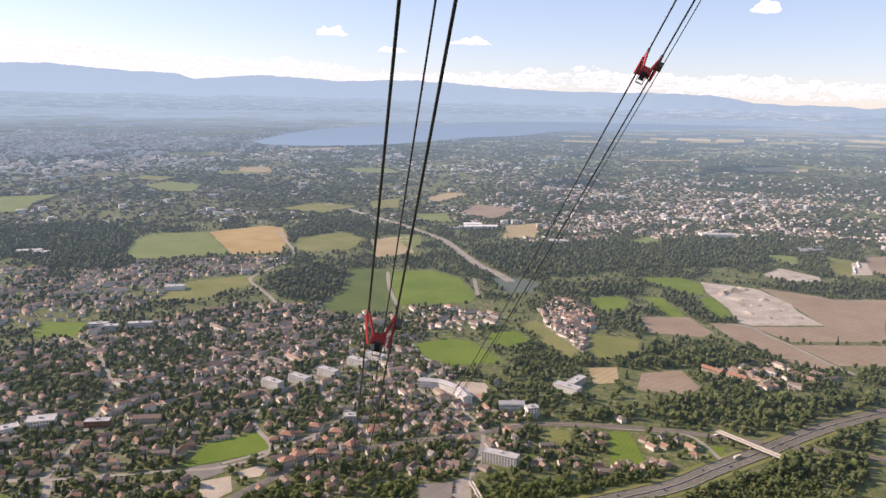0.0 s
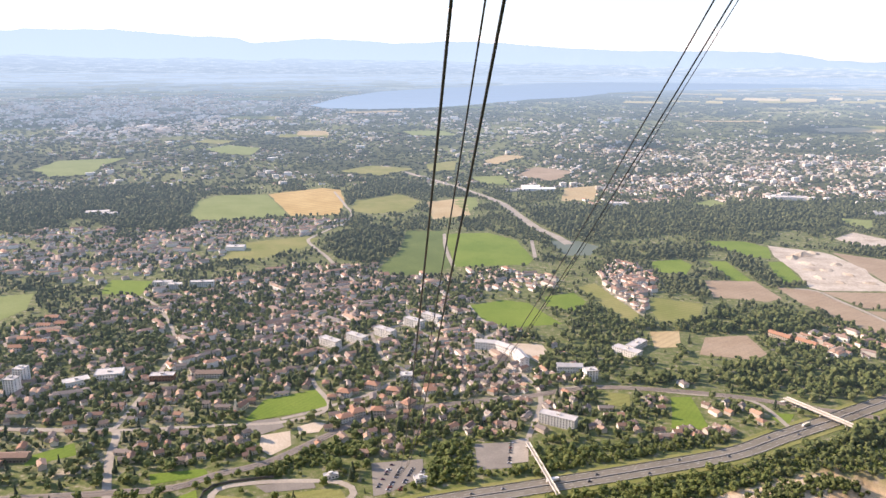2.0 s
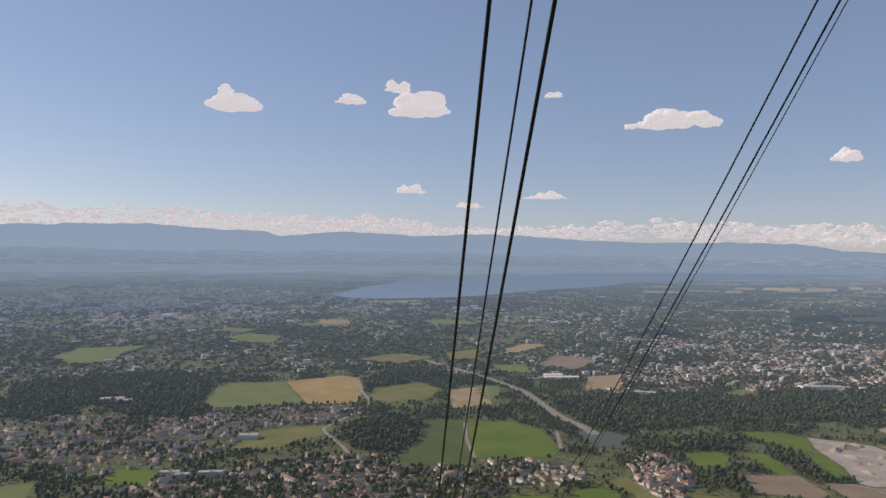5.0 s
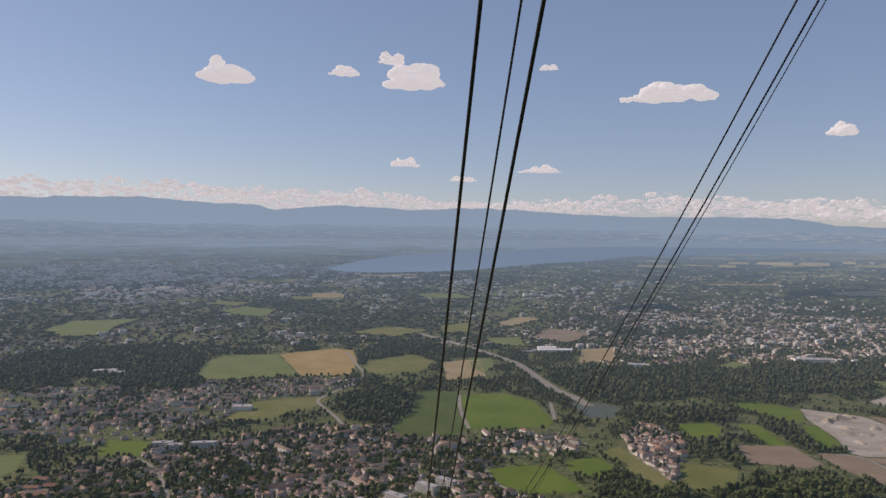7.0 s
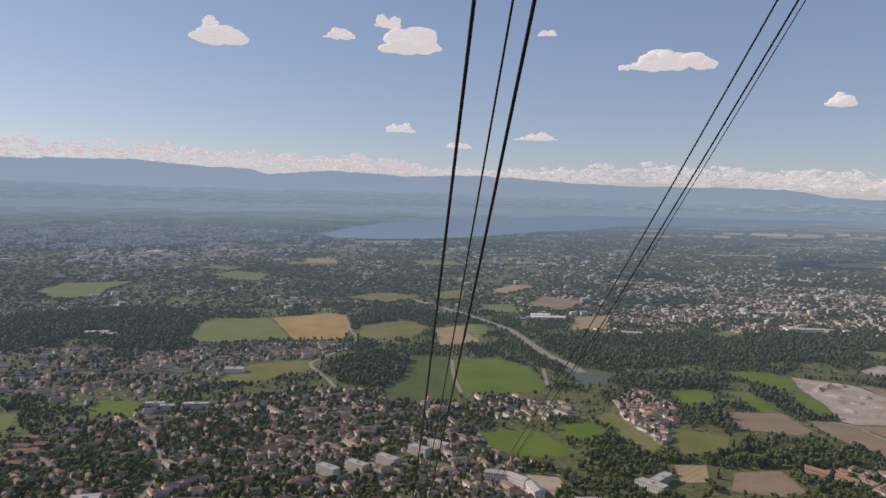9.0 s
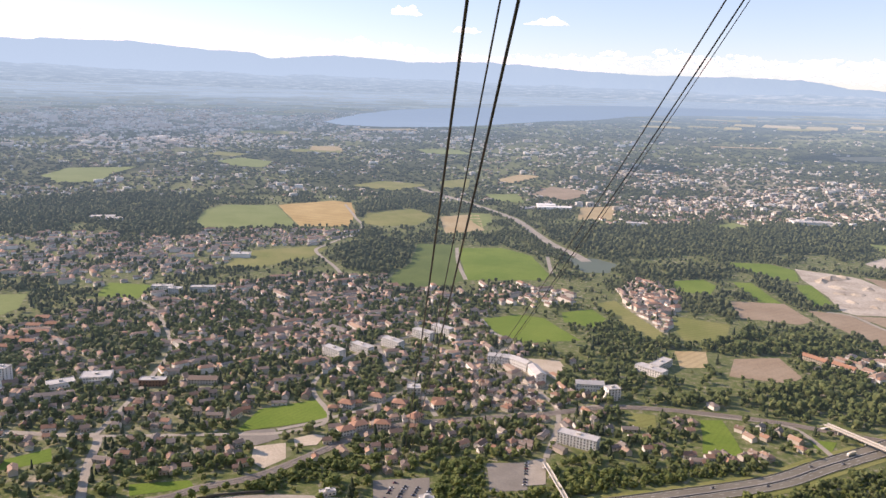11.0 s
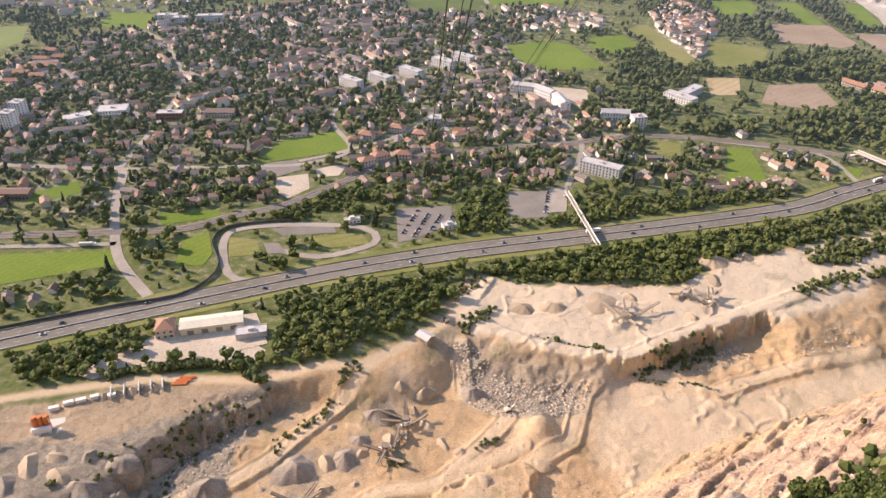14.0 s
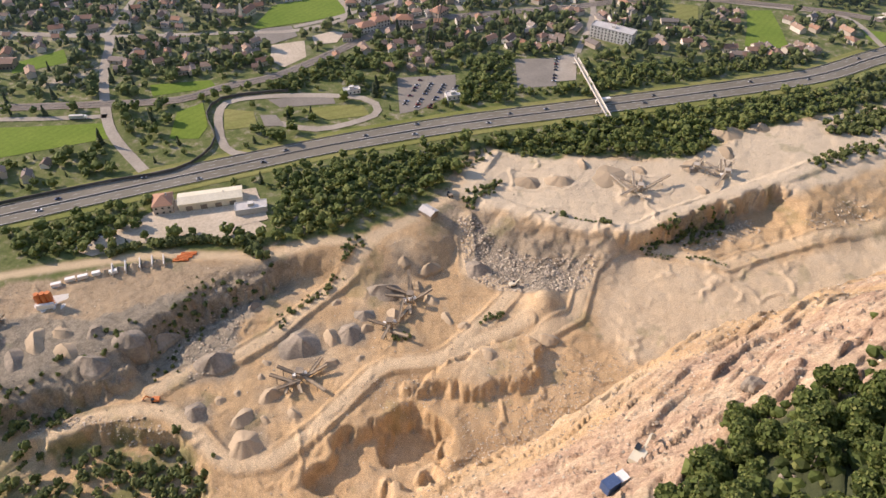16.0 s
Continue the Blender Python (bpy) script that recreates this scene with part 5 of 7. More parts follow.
def build_towns():
    """The two towns and the scattered buildings toward the lake, as small blocks."""
    g = np.random.default_rng(5)
    n = 64000
    az, r = np.radians(g.uniform(-40, 34, n)), 1 / g.uniform(1 / 15000, 1 / 2450, n)
    x, y = EYE0[0] + r * np.sin(az), EYE0[1] + r * np.cos(az)
    deg = np.degrees(az)
    east = np.exp(-((deg - 19) / 11) ** 2 - ((r - 3300) / 900) ** 2) * 0.8
    west = np.exp(-((deg + 27) / 13) ** 2 - ((r - 8800) / 2900) ** 2) * 1.25 + np.exp(-((deg + 30) / 9) ** 2 - ((r - 5000) / 1200) ** 2) * 0.25
    mid = np.exp(-((deg + 6) / 12) ** 2 - ((r - 5200) / 1500) ** 2) * 0.22
    dense = np.where((r < 5200) & (deg < -2), 0.022, 0.045) + east + west + mid + 0.06 * np.exp(-((r - 2900) / 500) ** 2)
    dense *= np.clip(np.where(r < 4500, 0.6 + 1.2 * ripple(x, y, 420, 15), 0.65 + 0.9 * ripple(x, y, 700, 15)), 0, 1.3)
    dense = dense * ~inside(LAKE, x, y)
    ok = g.uniform(0, 1, n) < dense
    for p in TAKEN:
        ok &= ~inside(p, x, y)
    x, y, r, deg = x[ok], y[ok], r[ok], deg[ok]
    big = g.uniform(0, 1, len(x))
    w = np.where(big > 0.93, g.uniform(24, 50, len(x)), g.uniform(8, 17, len(x))) * np.clip(r / 4000, 0.55, 2.8)
    d = np.where(big > 0.9, g.uniform(12, 18, len(x)), g.uniform(8, 12, len(x))) * np.clip(r / 4500, 0.7, 1.5)
    h = np.where(big > 0.95, g.uniform(10, 20, len(x)), g.uniform(4, 8, len(x))) * np.clip(r / 5000, 0.8, 1.5)
    a = 0.65 + g.normal(0, 0.25, len(x))
    cube = np.array([(-.5, -.5, -.3), (.5, -.5, -.3), (.5, .5, -.3), (-.5, .5, -.3), (-.5, -.5, 1), (.5, -.5, 1), (.5, .5, 1), (-.5, .5, 1), (-.5, 0, 1.35), (.5, 0, 1.35)])
    faces = np.array([(0, 1, 5), (0, 5, 4), (1, 2, 6), (1, 6, 5), (2, 3, 7), (2, 7, 6), (3, 0, 4), (3, 4, 7), (4, 5, 9), (4, 9, 8), (6, 7, 8), (6, 8, 9), (5, 6, 9), (7, 4, 8)])
    flat = cube.copy()
    flat[8:, 2] = 1.0
    c, s = np.cos(a)[:, None], np.sin(a)[:, None]
    B = np.where((big > 0.75)[:, None, None], flat[None], cube[None])
    P = np.stack([(B[..., 0] * w[:, None]) * c - (B[..., 1] * d[:, None]) * s + x[:, None], (B[..., 0] * w[:, None]) * s + (B[..., 1] * d[:, None]) * c + y[:, None], B[..., 2] * h[:, None] + height(x, y)[:, None]], -1).reshape(-1, 3)
    F = (faces[None] + (np.arange(len(x)) * 10)[:, None, None]).reshape(-1, 3)
    slot = np.where((np.arange(14)[None] >= 8) & (big <= np.where(r < 4500, 0.9, 0.75))[:, None] & (g.uniform(0, 1, len(x)) < np.where(r < 4200, 0.75, 0.2))[:, None], 1, np.where(r < 4500, 2, 0)[:, None]).ravel()
    Q = np.stack(drawn(P[:, 0], P[:, 1], P[:, 2]), 1)
    # less painted haze on the towns than on land equally far off
    tagged(link_mesh("distant_town", Q, F, [M_TOWN, M_FAR_ROOF, M_FAR_WALL], slot, far=np.where(np.hypot(P[:, 0], P[:, 1]) > 4500, 0.48, 0.4) * haze_of(P[:, 0], P[:, 1])),
           "distant towns of pale blocks and tiled roofs toward the lake", "town", "", "stuff")


def build_trees():
    g = np.random.default_rng(3)
    shapes = [crown_shape(s, 6) for s in range(6)]
    small = [crown_shape(s + 20, 2) for s in range(6)]
    rich = [crown_shape(s + 60, 17) for s in range(8)]
    pines = [crown_shape(s + 40, 5, True) for s in range(3)]
    # plain and village
    x, y = spread(-1900, 1500, 380, 2640, 8.5, 4)
    v = in_view(x, y) & look_up(free, x, y) & (np.hypot(x, y - 50) < 2620)
    x, y = x[v], y[v]
    w = look_up(wood, x, y)
    inv = inside(VILLAGE, x, y)
    belt = step(0.0, 0.25, ripple(x, y, 150, 17) + 0.2 * (y > 1700)) * 0.85 + 0.13
    p = np.where(w, np.where(ripple(x, y, 110, 18) > -0.6, 0.9, 0.35), np.where(inv, 0.97 + 0.3 * ripple(x, y, 90, 16), belt))
    p = np.where(~w & ~inv & (y < 760), 0.6, p)
    ok = g.uniform(0, 1, len(x)) < p
    x, y, w = x[ok], y[ok], w[ok]
    z = height(x, y)
    r = np.hypot(x, y - 60)
    size = np.where(w, g.choice([7, 9, 11, 13, 16], len(x)) * g.uniform(0.85, 1.15, len(x)), g.choice([4, 5.5, 7, 9, 11, 12], len(x)) * g.uniform(0.8, 1.2, len(x)))
    size = np.where((r < 800) & w, g.uniform(6, 11, len(x)), size)
    wide = size * g.uniform(0.75, 1.05, len(x))
    is_pine = (g.uniform(0, 1, len(x)) < 0.12) & ~w
    for name, sel, shp, mat, label in (
        ("motorway_wood", (r < 690) & ~is_pine, rich, M_LEAF_YOUNG, "leafy green woods and thickets beside the motorway"),
        ("village_trees", (r >= 690) & (r < 1250) & ~is_pine, shapes, M_LEAF, "green broad-leaved trees in woods, hedges and gardens"),
        ("conifers", is_pine & (r < 1600), pines, M_NEEDLE, "dark conifers standing in gardens and hedges"),
        ("plain_trees", ((r >= 1250) & ~is_pine) | (is_pine & (r >= 1600)), small, M_LEAF_FAR, "green woods and hedges across the plain"),
    ):
        k = np.where(sel)[0]
        V, F, own = many(shp, x[k], y[k], z[k] - 0.06 * size[k], wide[k], size[k] * (1.25 if shp is pines else 1), 8)
        P = np.stack(drawn(V[:, 0], V[:, 1], V[:, 2]), 1)
        tagged(link_mesh(name, P, F, [mat], far=haze_of(V[:, 0], V[:, 1])), label, "trees", "", "stuff")
    # undergrowth of the nearer woods
    ux, uy = spread(-420, 420, 380, 800, 5.0, 44)
    u = look_up(wood, ux, uy) & look_up(free, ux, uy) & in_view(ux, uy)
    ux, uy = ux[u], uy[u]
    us = g.uniform(2.0, 5.0, len(ux))
    V, F, own = many(shapes, ux, uy, height(ux, uy) - 0.2 * us, us * 1.25, us, 45)
    tagged(link_mesh("undergrowth", V, F, [M_LEAF_YOUNG], far=np.zeros(len(V))), "dense green undergrowth of saplings and shrubs", "shrubs", "", "stuff")
    k = np.linspace(0, 1, 17)
    V, F, own = many([crown_shape(s + 120, 9) for s in range(4)], -165 + 120 * k, 1868 + 30 * k, 0 * k - 1, 0 * k + 6, 17 + 4 * np.sin(k * 40), 11)
    tagged(link_mesh("poplar_row", V, F, [M_LEAF_FAR], far=haze_of(V[:, 0], V[:, 1])), "row of tall dark poplars beside a stubble field", "trees", "", "stuff")
    # far woods in clumps
    n = 22000
    az, rr = np.radians(g.uniform(-40, 34, n)), 2550 * np.exp(g.uniform(0, 1, n) * math.log(5.5))
    x, y = EYE0[0] + rr * np.sin(az), EYE0[1] + rr * np.cos(az)
    ok = ripple(x, y, 900, 18) + 0.5 * ripple(x, y, 260, 19) + g.uniform(-0.5, 0.5, n) + 0.2 * (rr < 5000) > -0.4 + 1.7 * np.exp(-((np.degrees(az) + 26) / 13) ** 2 - ((rr - 8600) / 2600) ** 2)
    for q in TAKEN:
        ok &= ~inside(q, x, y)
    x, y, rr = x[ok], y[ok], rr[ok]
    wide = g.uniform(14, 40, len(x)) * np.clip(rr / 3600, 0.7, 5)
    V, F, own = many(small, x, y, height(x, y) - 2, wide, g.uniform(9, 14, len(x)) * np.clip(rr / 6000, 1, 1.3), 9)
    P = np.stack(drawn(V[:, 0], V[:, 1], V[:, 2]), 1)
    tagged(link_mesh("distant_woods", P, F, [M_LEAF_FAR], far=haze_of(V[:, 0], V[:, 1])), "distant dark woods across the plain", "woods", "", "stuff")
    # the wood on the mountainside, nearest to the camera
    x, y = spread(-60, 330, 60, 420, 5.2, 6)
    e = FOREST_EDGE(x, y) + 9 * ripple(x, y, 26, 11)
    q = (e > 2) & (ripple(x, y, 24, 70, 2) > -0.42) & in_view(x, y, 25) & (np.hypot(x + 14, y - 96) > 25)
    x, y, e = x[q], y[q], e[q]
    order = np.argsort(np.hypot(x - 60, y - 190))
    z = height(x, y)
    models = [leafy_tree(s, h, w) for s, h, w in ((1, 8.5, 6.5), (2, 7.0, 6.0), (3, 9.5, 7.0))]
    for n, i in enumerate(order[:290]):
        m = pose(x[i], y[i], z[i], 0, 0, g.uniform(0, 360)) @ Matrix.Scale(1.0, 4)
        if n < 3:
            models[n].matrix_basis = m
        else:
            o = copy_thing(models[n % 3], m)
            s = g.uniform(0.7, 1.15)
            o.scale = (s * g.uniform(0.9, 1.1), s, s * g.uniform(0.85, 1.15))
    k = order[290:]
    s = g.uniform(6, 10, len(k))
    V, F, own = many(rich, x[k], y[k], z[k], s, s, 10)
    sx, sy = spread(-40, 260, 120, 420, 3.4, 47)
    se = FOREST_EDGE(sx, sy) + 9 * ripple(sx, sy, 26, 11)
    u = (se > 0) & (se < 45) & in_view(sx, sy, 10) & (np.hypot(sx + 14, sy - 96) > 40)
    sx, sy = sx[u][:2600], sy[u][:2600]
    ss = g.uniform(1.6, 4.0, len(sx))
    SV, SF, own = many(small, sx, sy, height(sx, sy) - 0.2 * ss, ss * 1.3, ss, 48)
    tagged(link_mesh("mountain_shrubs", SV, SF, [M_LEAF_DARK], far=np.zeros(len(SV))), "dark green shrubs under the mountainside trees", "shrubs", "", "stuff")
    tagged(link_mesh("mountain_wood", V, F, [M_LEAF_DARK], far=np.zeros(len(V))), "broad-leaved wood on the steep mountainside", "trees", "", "stuff")



# ---------------------------------------------------------------- mountains and clouds
def build_mountains():
    az = [-60, -46, -39.6, -36.5, -33.1, -29.6, -27.8, -25.9, -22.7, -19.9, -18.6, -17.0, -13.6, -9.3, -5.8, -2.7, -0.5, 3.8, 8.0, 12.0, 15.9, 19.6, 21.4, 22.4, 25.3, 29.4, 45, 60]
    el = [1.6, 1.9, 2.09, 2.45, 2.56, 2.70, 2.75, 2.60, 2.34, 2.27, 1.99, 2.10, 2.32, 2.10, 2.04, 2.28, 2.07, 1.82, 1.57, 1.49, 1.52, 1.39, 1.19, 0.91, 0.80, 0.72, 0.6, 0.5]
    a = np.arange(-58, 58, 0.12)
    top = np.interp(a, az, el) + 0.09 * ripple(a * 100, a * 0, 300, 20, 5)
    rows, n = [], len(a)
    for k in range(15):
        u = k / 14
        r = 4640 + 190 * u + 34 * ripple(a * 100 + 25 * k, a * 0 + k * 22, 200, 21, 5) * math.sin(u * math.pi)
        e = -0.3 + (top + 0.3) * (u ** 1.25)
        e = e + 0.05 * ripple(a * 100, a * 0 + k * 60, 180, 22) * math.sin(u * math.pi)
        q = np.radians(a)
        rows.append(np.stack([EYE0[0] + r * np.sin(q), EYE0[1] + r * np.cos(q), EYE0[2] + r * np.tan(np.radians(e))], 1))
    V = np.concatenate(rows)
    i = np.arange(15 * n).reshape(15, n)
    F = np.stack([i[:-1, :-1], i[:-1, 1:], i[1:, 1:], i[1:, :-1]], -1).reshape(-1, 4)
    # painted haze, stronger on the sun's side and low on the slopes
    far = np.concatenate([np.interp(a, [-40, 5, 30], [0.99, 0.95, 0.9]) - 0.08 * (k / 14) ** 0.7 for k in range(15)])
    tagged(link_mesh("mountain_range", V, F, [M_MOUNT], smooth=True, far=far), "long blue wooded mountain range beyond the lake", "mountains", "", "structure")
    # the farmed foot of the range
    top = np.interp(a, [-60, -39, -22, -9, 4, 12, 23, 30, 60], [1.0, 0.95, 0.8, 0.85, 0.6, 0.4, 0.4, 0.3, 0.3]) + 0.16 * ripple(a * 100, a * 0, 500, 23, 5)
    rows = []
    for k in range(10):
        u = k / 9
        r = 4603 + 34 * u + 5 * ripple(a * 100, a * 0 + k * 40, 160, 24) * math.sin(u * math.pi)
        q = np.radians(a)
        rows.append(np.stack([EYE0[0] + r * np.sin(q), EYE0[1] + r * np.cos(q), EYE0[2] + r * np.tan(np.radians(-0.6 + (top + 0.6) * u))], 1))
    i = np.arange(10 * n).reshape(10, n)
    F = np.stack([i[:-1, :-1], i[:-1, 1:], i[1:, 1:], i[1:, :-1]], -1).reshape(-1, 4)
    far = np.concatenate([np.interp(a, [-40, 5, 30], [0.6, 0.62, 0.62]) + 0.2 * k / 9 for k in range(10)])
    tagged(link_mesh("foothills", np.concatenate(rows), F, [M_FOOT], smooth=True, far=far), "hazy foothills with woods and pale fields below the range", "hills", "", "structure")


def build_far_fields():
    """Pale strips of farmland on the far side of the plain."""
    g = np.random.default_rng(61)
    V, F, P = [], [], []
    for k in range(520):
        az, r = radians(g.uniform(-42, 33)), 9000 * math.exp(g.uniform(0, 1) ** 0.8 * math.log(8))
        c = np.array((EYE0[0] + r * math.sin(az), EYE0[1] + r * math.cos(az)))
        side, on = np.array((math.cos(az), -math.sin(az))), np.array((math.sin(az), math.cos(az)))
        w, l = r * g.uniform(0.006, 0.03), r * g.uniform(0.02, 0.06)
        q = [c + side * w * u + on * l * v for u, v in ((-1, -0.8), (-0.2, -1), (0.9, -0.9), (1, 0.8), (0.1, 1), (-0.9, 0.9))]
        if inside(LAKE, np.array([p[0] for p in q]), np.array([p[1] for p in q])).any():
            continue
        P += q
        F += [(len(P) - 6, len(P) - 5, len(P) - 4, len(P) - 3), (len(P) - 6, len(P) - 3, len(P) - 2, len(P) - 1)]
    P = np.array(P)
    V = np.stack(drawn(P[:, 0], P[:, 1], height(P[:, 0], P[:, 1]) + 30), 1)
    tagged(link_mesh("far_farmland", V, F, [M_FARMLAND], far=0.85 * haze_of(P[:, 0], P[:, 1])), "pale strips of far farmland beyond the towns", "fields", "", "stuff")


M_FARMLAND = paint("far_farmland", [(0.16, 0.18, 0.08), (0.42, 0.36, 0.2), (0.24, 0.24, 0.1), (0.55, 0.46, 0.3), (0.3, 0.27, 0.14)], 0.95, 0.01, 0.1, 0.15, "island", far=True)
build_far_fields()


def puff(g, wide, high, lumps):
    """A fair-weather cloud: soft large billows over a flat base, fringed by ever smaller ones."""
    V, F, n = [], [], 0
    heads = [(g.uniform(-0.7, 0.7), g.uniform(0.45, 1.0), g.uniform(0.18, 0.4)) for _ in range(5)]
    for size, count in ((0.3, lumps // 3), (0.17, lumps), (0.09, lumps * 2), (0.05, lumps * 3)):
        v0, f0 = ICO2 if size > 0.1 else ICO
        k = 0
        while k < count:
            u, w = g.uniform(-1, 1), g.uniform(0, 1)
            crest = max([0.1] + [t * math.exp(-((u - c) / s) ** 2) for c, t, s in heads]) * (1 - abs(u) ** 3)
            if size < 0.1:  # wisps sit along the outline
                w = g.choice([crest + g.normal(0, 0.05), g.uniform(0, 0.12)])
            elif w > crest:
                continue
            k += 1
            r = high * size * g.uniform(0.7, 1.2) * (1.1 - 0.5 * abs(u))
            c = np.array([u * wide * 0.47, g.uniform(-0.2, 0.2) * wide * 0.25, (w - 0.42) * high * 0.9])
            p = v0 * r * np.array([1.7, 1.2, 0.8]) + c
            V.append(p), F.append(f0 + n)
            n += len(p)
    return np.concatenate(V), np.concatenate(F)


ICO2 = ico(2)


def build_clouds():
    g = np.random.default_rng(12)
    R, px = 4550.0, 4550.0 / 1309
    for az, el, w, h, lumps in ((-21.93, 12.1, 96, 46, 90), (-13.28, 12.45, 62, 22, 50), (-7.9, 12.2, 118, 50, 100), (-9.6, 13.5, 50, 26, 45), (2.52, 12.8, 36, 14, 36), (11.2, 10.8, 176, 44, 130), (22.7, 7.6, 48, 28, 50), (-8.5, 5.7, 60, 19, 70), (1.8, 5.2, 88, 16, 80), (-4.0, 4.5, 56, 14, 50)):
        V, F = puff(g, 0.9 * w * px, 0.85 * h * px, lumps)
        ob = link_mesh("cloud", V, F, [M_CLOUD], smooth=True)
        c = Vector(EYE0) + way(-az, el) * R
        ob.matrix_basis = pose(*c, 0, 0, -az)
        tagged(ob, "small white fair-weather cloud in the blue sky", "cloud", "clouds in the sky")
    VV, FF, n = [], [], 0
    for k in range(110):  # the bank over the mountains
        az = -40 + 72 * (k + g.uniform(0, 1)) / 110
        top = np.interp(az, [-36, -29, -22, -8.4, -6.6, 0.3, 8, 20.6, 25.3], [4.2, 4.5, 4.0, 3.9, 3.0, 3.1, 3.6, 3.3, 2.8])
        low = np.interp(az, [-36, -20, -6, 8, 20, 26], [2.5, 2.1, 2.1, 1.7, 1.5, 1.1])
        el = low + 0.1 + (top - 0.6 - low) * (k * 0.618 % 1) ** 0.8
        V, F = puff(g, g.uniform(60, 190) * px * 1.1, g.uniform(9, 20) * px * 1.1, 14)
        c = Vector(EYE0) + way(-az, el) * (R + 400)
        q = radians(-az)
        VV.append(np.stack([V[:, 0] * math.cos(q) - V[:, 1] * math.sin(q) + c.x, V[:, 0] * math.sin(q) + V[:, 1] * math.cos(q) + c.y, V[:, 2] + c.z], 1))
        FF.append(F + n)
        n += len(V)
    tagged(link_mesh("cloud_bank", np.concatenate(VV), np.concatenate(FF), [M_BANK], smooth=True), "long bank of white cloud over the far mountains", "clouds", "", "stuff")


build_mountains()
build_clouds()


# ---------------------------------------------------------------- ropeway
def rope_place(t, across, up, on):
    """A place on a rope: the cabin's own line, moved; beyond the ride it sags on to the lower station."""
    if t <= 16:
        e = cabin(t)
    else:
        s = (t - 16) * 6.026
        e = cabin(16) + Vector((-0.15 * s, s, -0.617 * s + 0.00026 * s * s))
    return e + Vector((across, on, up))


def rope(name, across, up, on, r, label):
    bm = bmesh.new()
    sides, rings = 8, []
    times = [-9 + 0.5 * i for i in range(50)] + [16 + 4 * i for i in range(1, 32)]
    for t in times:
        c = rope_place(t, across, up, on)
        d = (rope_place(t + 0.1, across, up, on) - c).normalized()
        u = d.cross(Vector((1, 0, 0))).normalized()
        v = d.cross(u)
        rings.append([bm.verts.new(c + (u * math.cos(a) + v * math.sin(a)) * r) for a in (2 * math.pi * k / sides for k in range(sides))])
    for a, b in zip(rings, rings[1:]):
        for k in range(sides):
            bm.faces.new((a[k], a[(k + 1) % sides], b[(k + 1) % sides], b[k]))
    return tagged(part(name, bm, M_ROPE, None, "", True), label, "rope", "ropes of the cable car")


H1, H2 = 8.3, 20.7  # distance of the two pairs of ropes from the eye
LANE1 = [Vector((0.031, 0.596, 0.803)) * H1, Vector((0.129, 0.6, 0.789)) * H1]
LANE2 = [Vector((0.459, 0.566, 0.686)) * H2, Vector((0.481, 0.56, 0.675)) * H2]
for a in LANE1 + LANE2:
    rope("track_rope", a.x, a.z, a.y, 0.031, "thick dark steel track rope running down to the valley")
HAUL1, HAUL2 = Vector((0.093, 0.609, 0.788)) * 7.7, Vector((0.488, 0.558, 0.671)) * 20.4
rope("haul_rope", HAUL1.x, HAUL1.z, HAUL1.y, 0.017, "thin dark haul rope between two track ropes")
rope("haul_rope", HAUL2.x, HAUL2.z, HAUL2.y, 0.017, "thin dark haul rope beside two track ropes")


def rope_frame(t, left, right, name="rope_carrier"):
    """A red V-shaped carrier that holds the two track ropes apart, with a roller for the haul rope."""
    a, b = [rope_place(t, v.x, v.z, v.y) for v in (left, right)]
    along = (rope_place(t + 0.1, left.x, left.z, left.y) - a).normalized()
    mid, gap = (a + b) / 2, (b - a).length
    side = (b - a).normalized()
    up = side.cross(along).normalized()
    if up.z < 0:
        up = -up
    m = Matrix((side, along, up)).transposed().to_4x4()
    m.translation = mid
    ob = tagged(new(name), "red painted steel rope carrier clamped between two ropes", "rope carrier", "rope carriers")
    ob.matrix_basis = m
    h = gap / 2
    for s in (-1, 1):
        bm = bmesh.new()
        for q in (-0.16, 0.16):
            beam(bm, (s * h, q, 0.04), (s * 0.12, q * 0.8, -0.78), 0.09, 0.05)
        beam(bm, (s * h, -0.16, 0.02), (s * h, 0.16, 0.02), 0.1, 0.1)
        beam(bm, (s * h * 0.75, -0.14, -0.2), (s * h * 0.75, 0.14, -0.2), 0.05, 0.05)
        beam(bm, (s * (h + 0.06), 0.16, 0.0), (s * 0.3, 0.1, -0.95), 0.05, 0.07)
        part("arm", bm, M_RED, ob)
        bm = bmesh.new()
        rod(bm, (s * h, -0.3, 0.0), (s * h, 0.3, 0.0), 0.055)
        part("rope_clamp", bm, M_STEEL, ob, "grey steel rope clamp")
    part("cross_beam", slab(-0.22, 0.22, -0.13, 0.13, -0.9, -0.62), M_RED, ob)
    bm = bmesh.new()
    rod(bm, (-0.09, 0, -0.98), (0.09, 0, -0.98), 0.17, None, 14)
    part("roller", bm, M_RUBBER, ob, "dark rubber guide roller")
    bm = bmesh.new()
    for s in (-1, 1):
        beam(bm, (s * 0.14, 0.15, -0.8), (s * 0.12, 0.15, -1.22), 0.03)
    beam(bm, (-0.13, 0.15, -1.22), (0.13, 0.15, -1.22), 0.03)
    part("rope_guard", bm, M_STEEL, ob, "pale steel wire rope guard")
    part("ballast_box", slab(h + 0.03, h + 0.2, -0.14, 0.14, -0.34, -0.12), M_DARKWALL, ob, "small dark box")
    return ob


rope_frame(2.70, *LANE1)
rope_frame(2.60, *LANE2)


# ---------------------------------------------------------------- larger buildings
PANE = {}


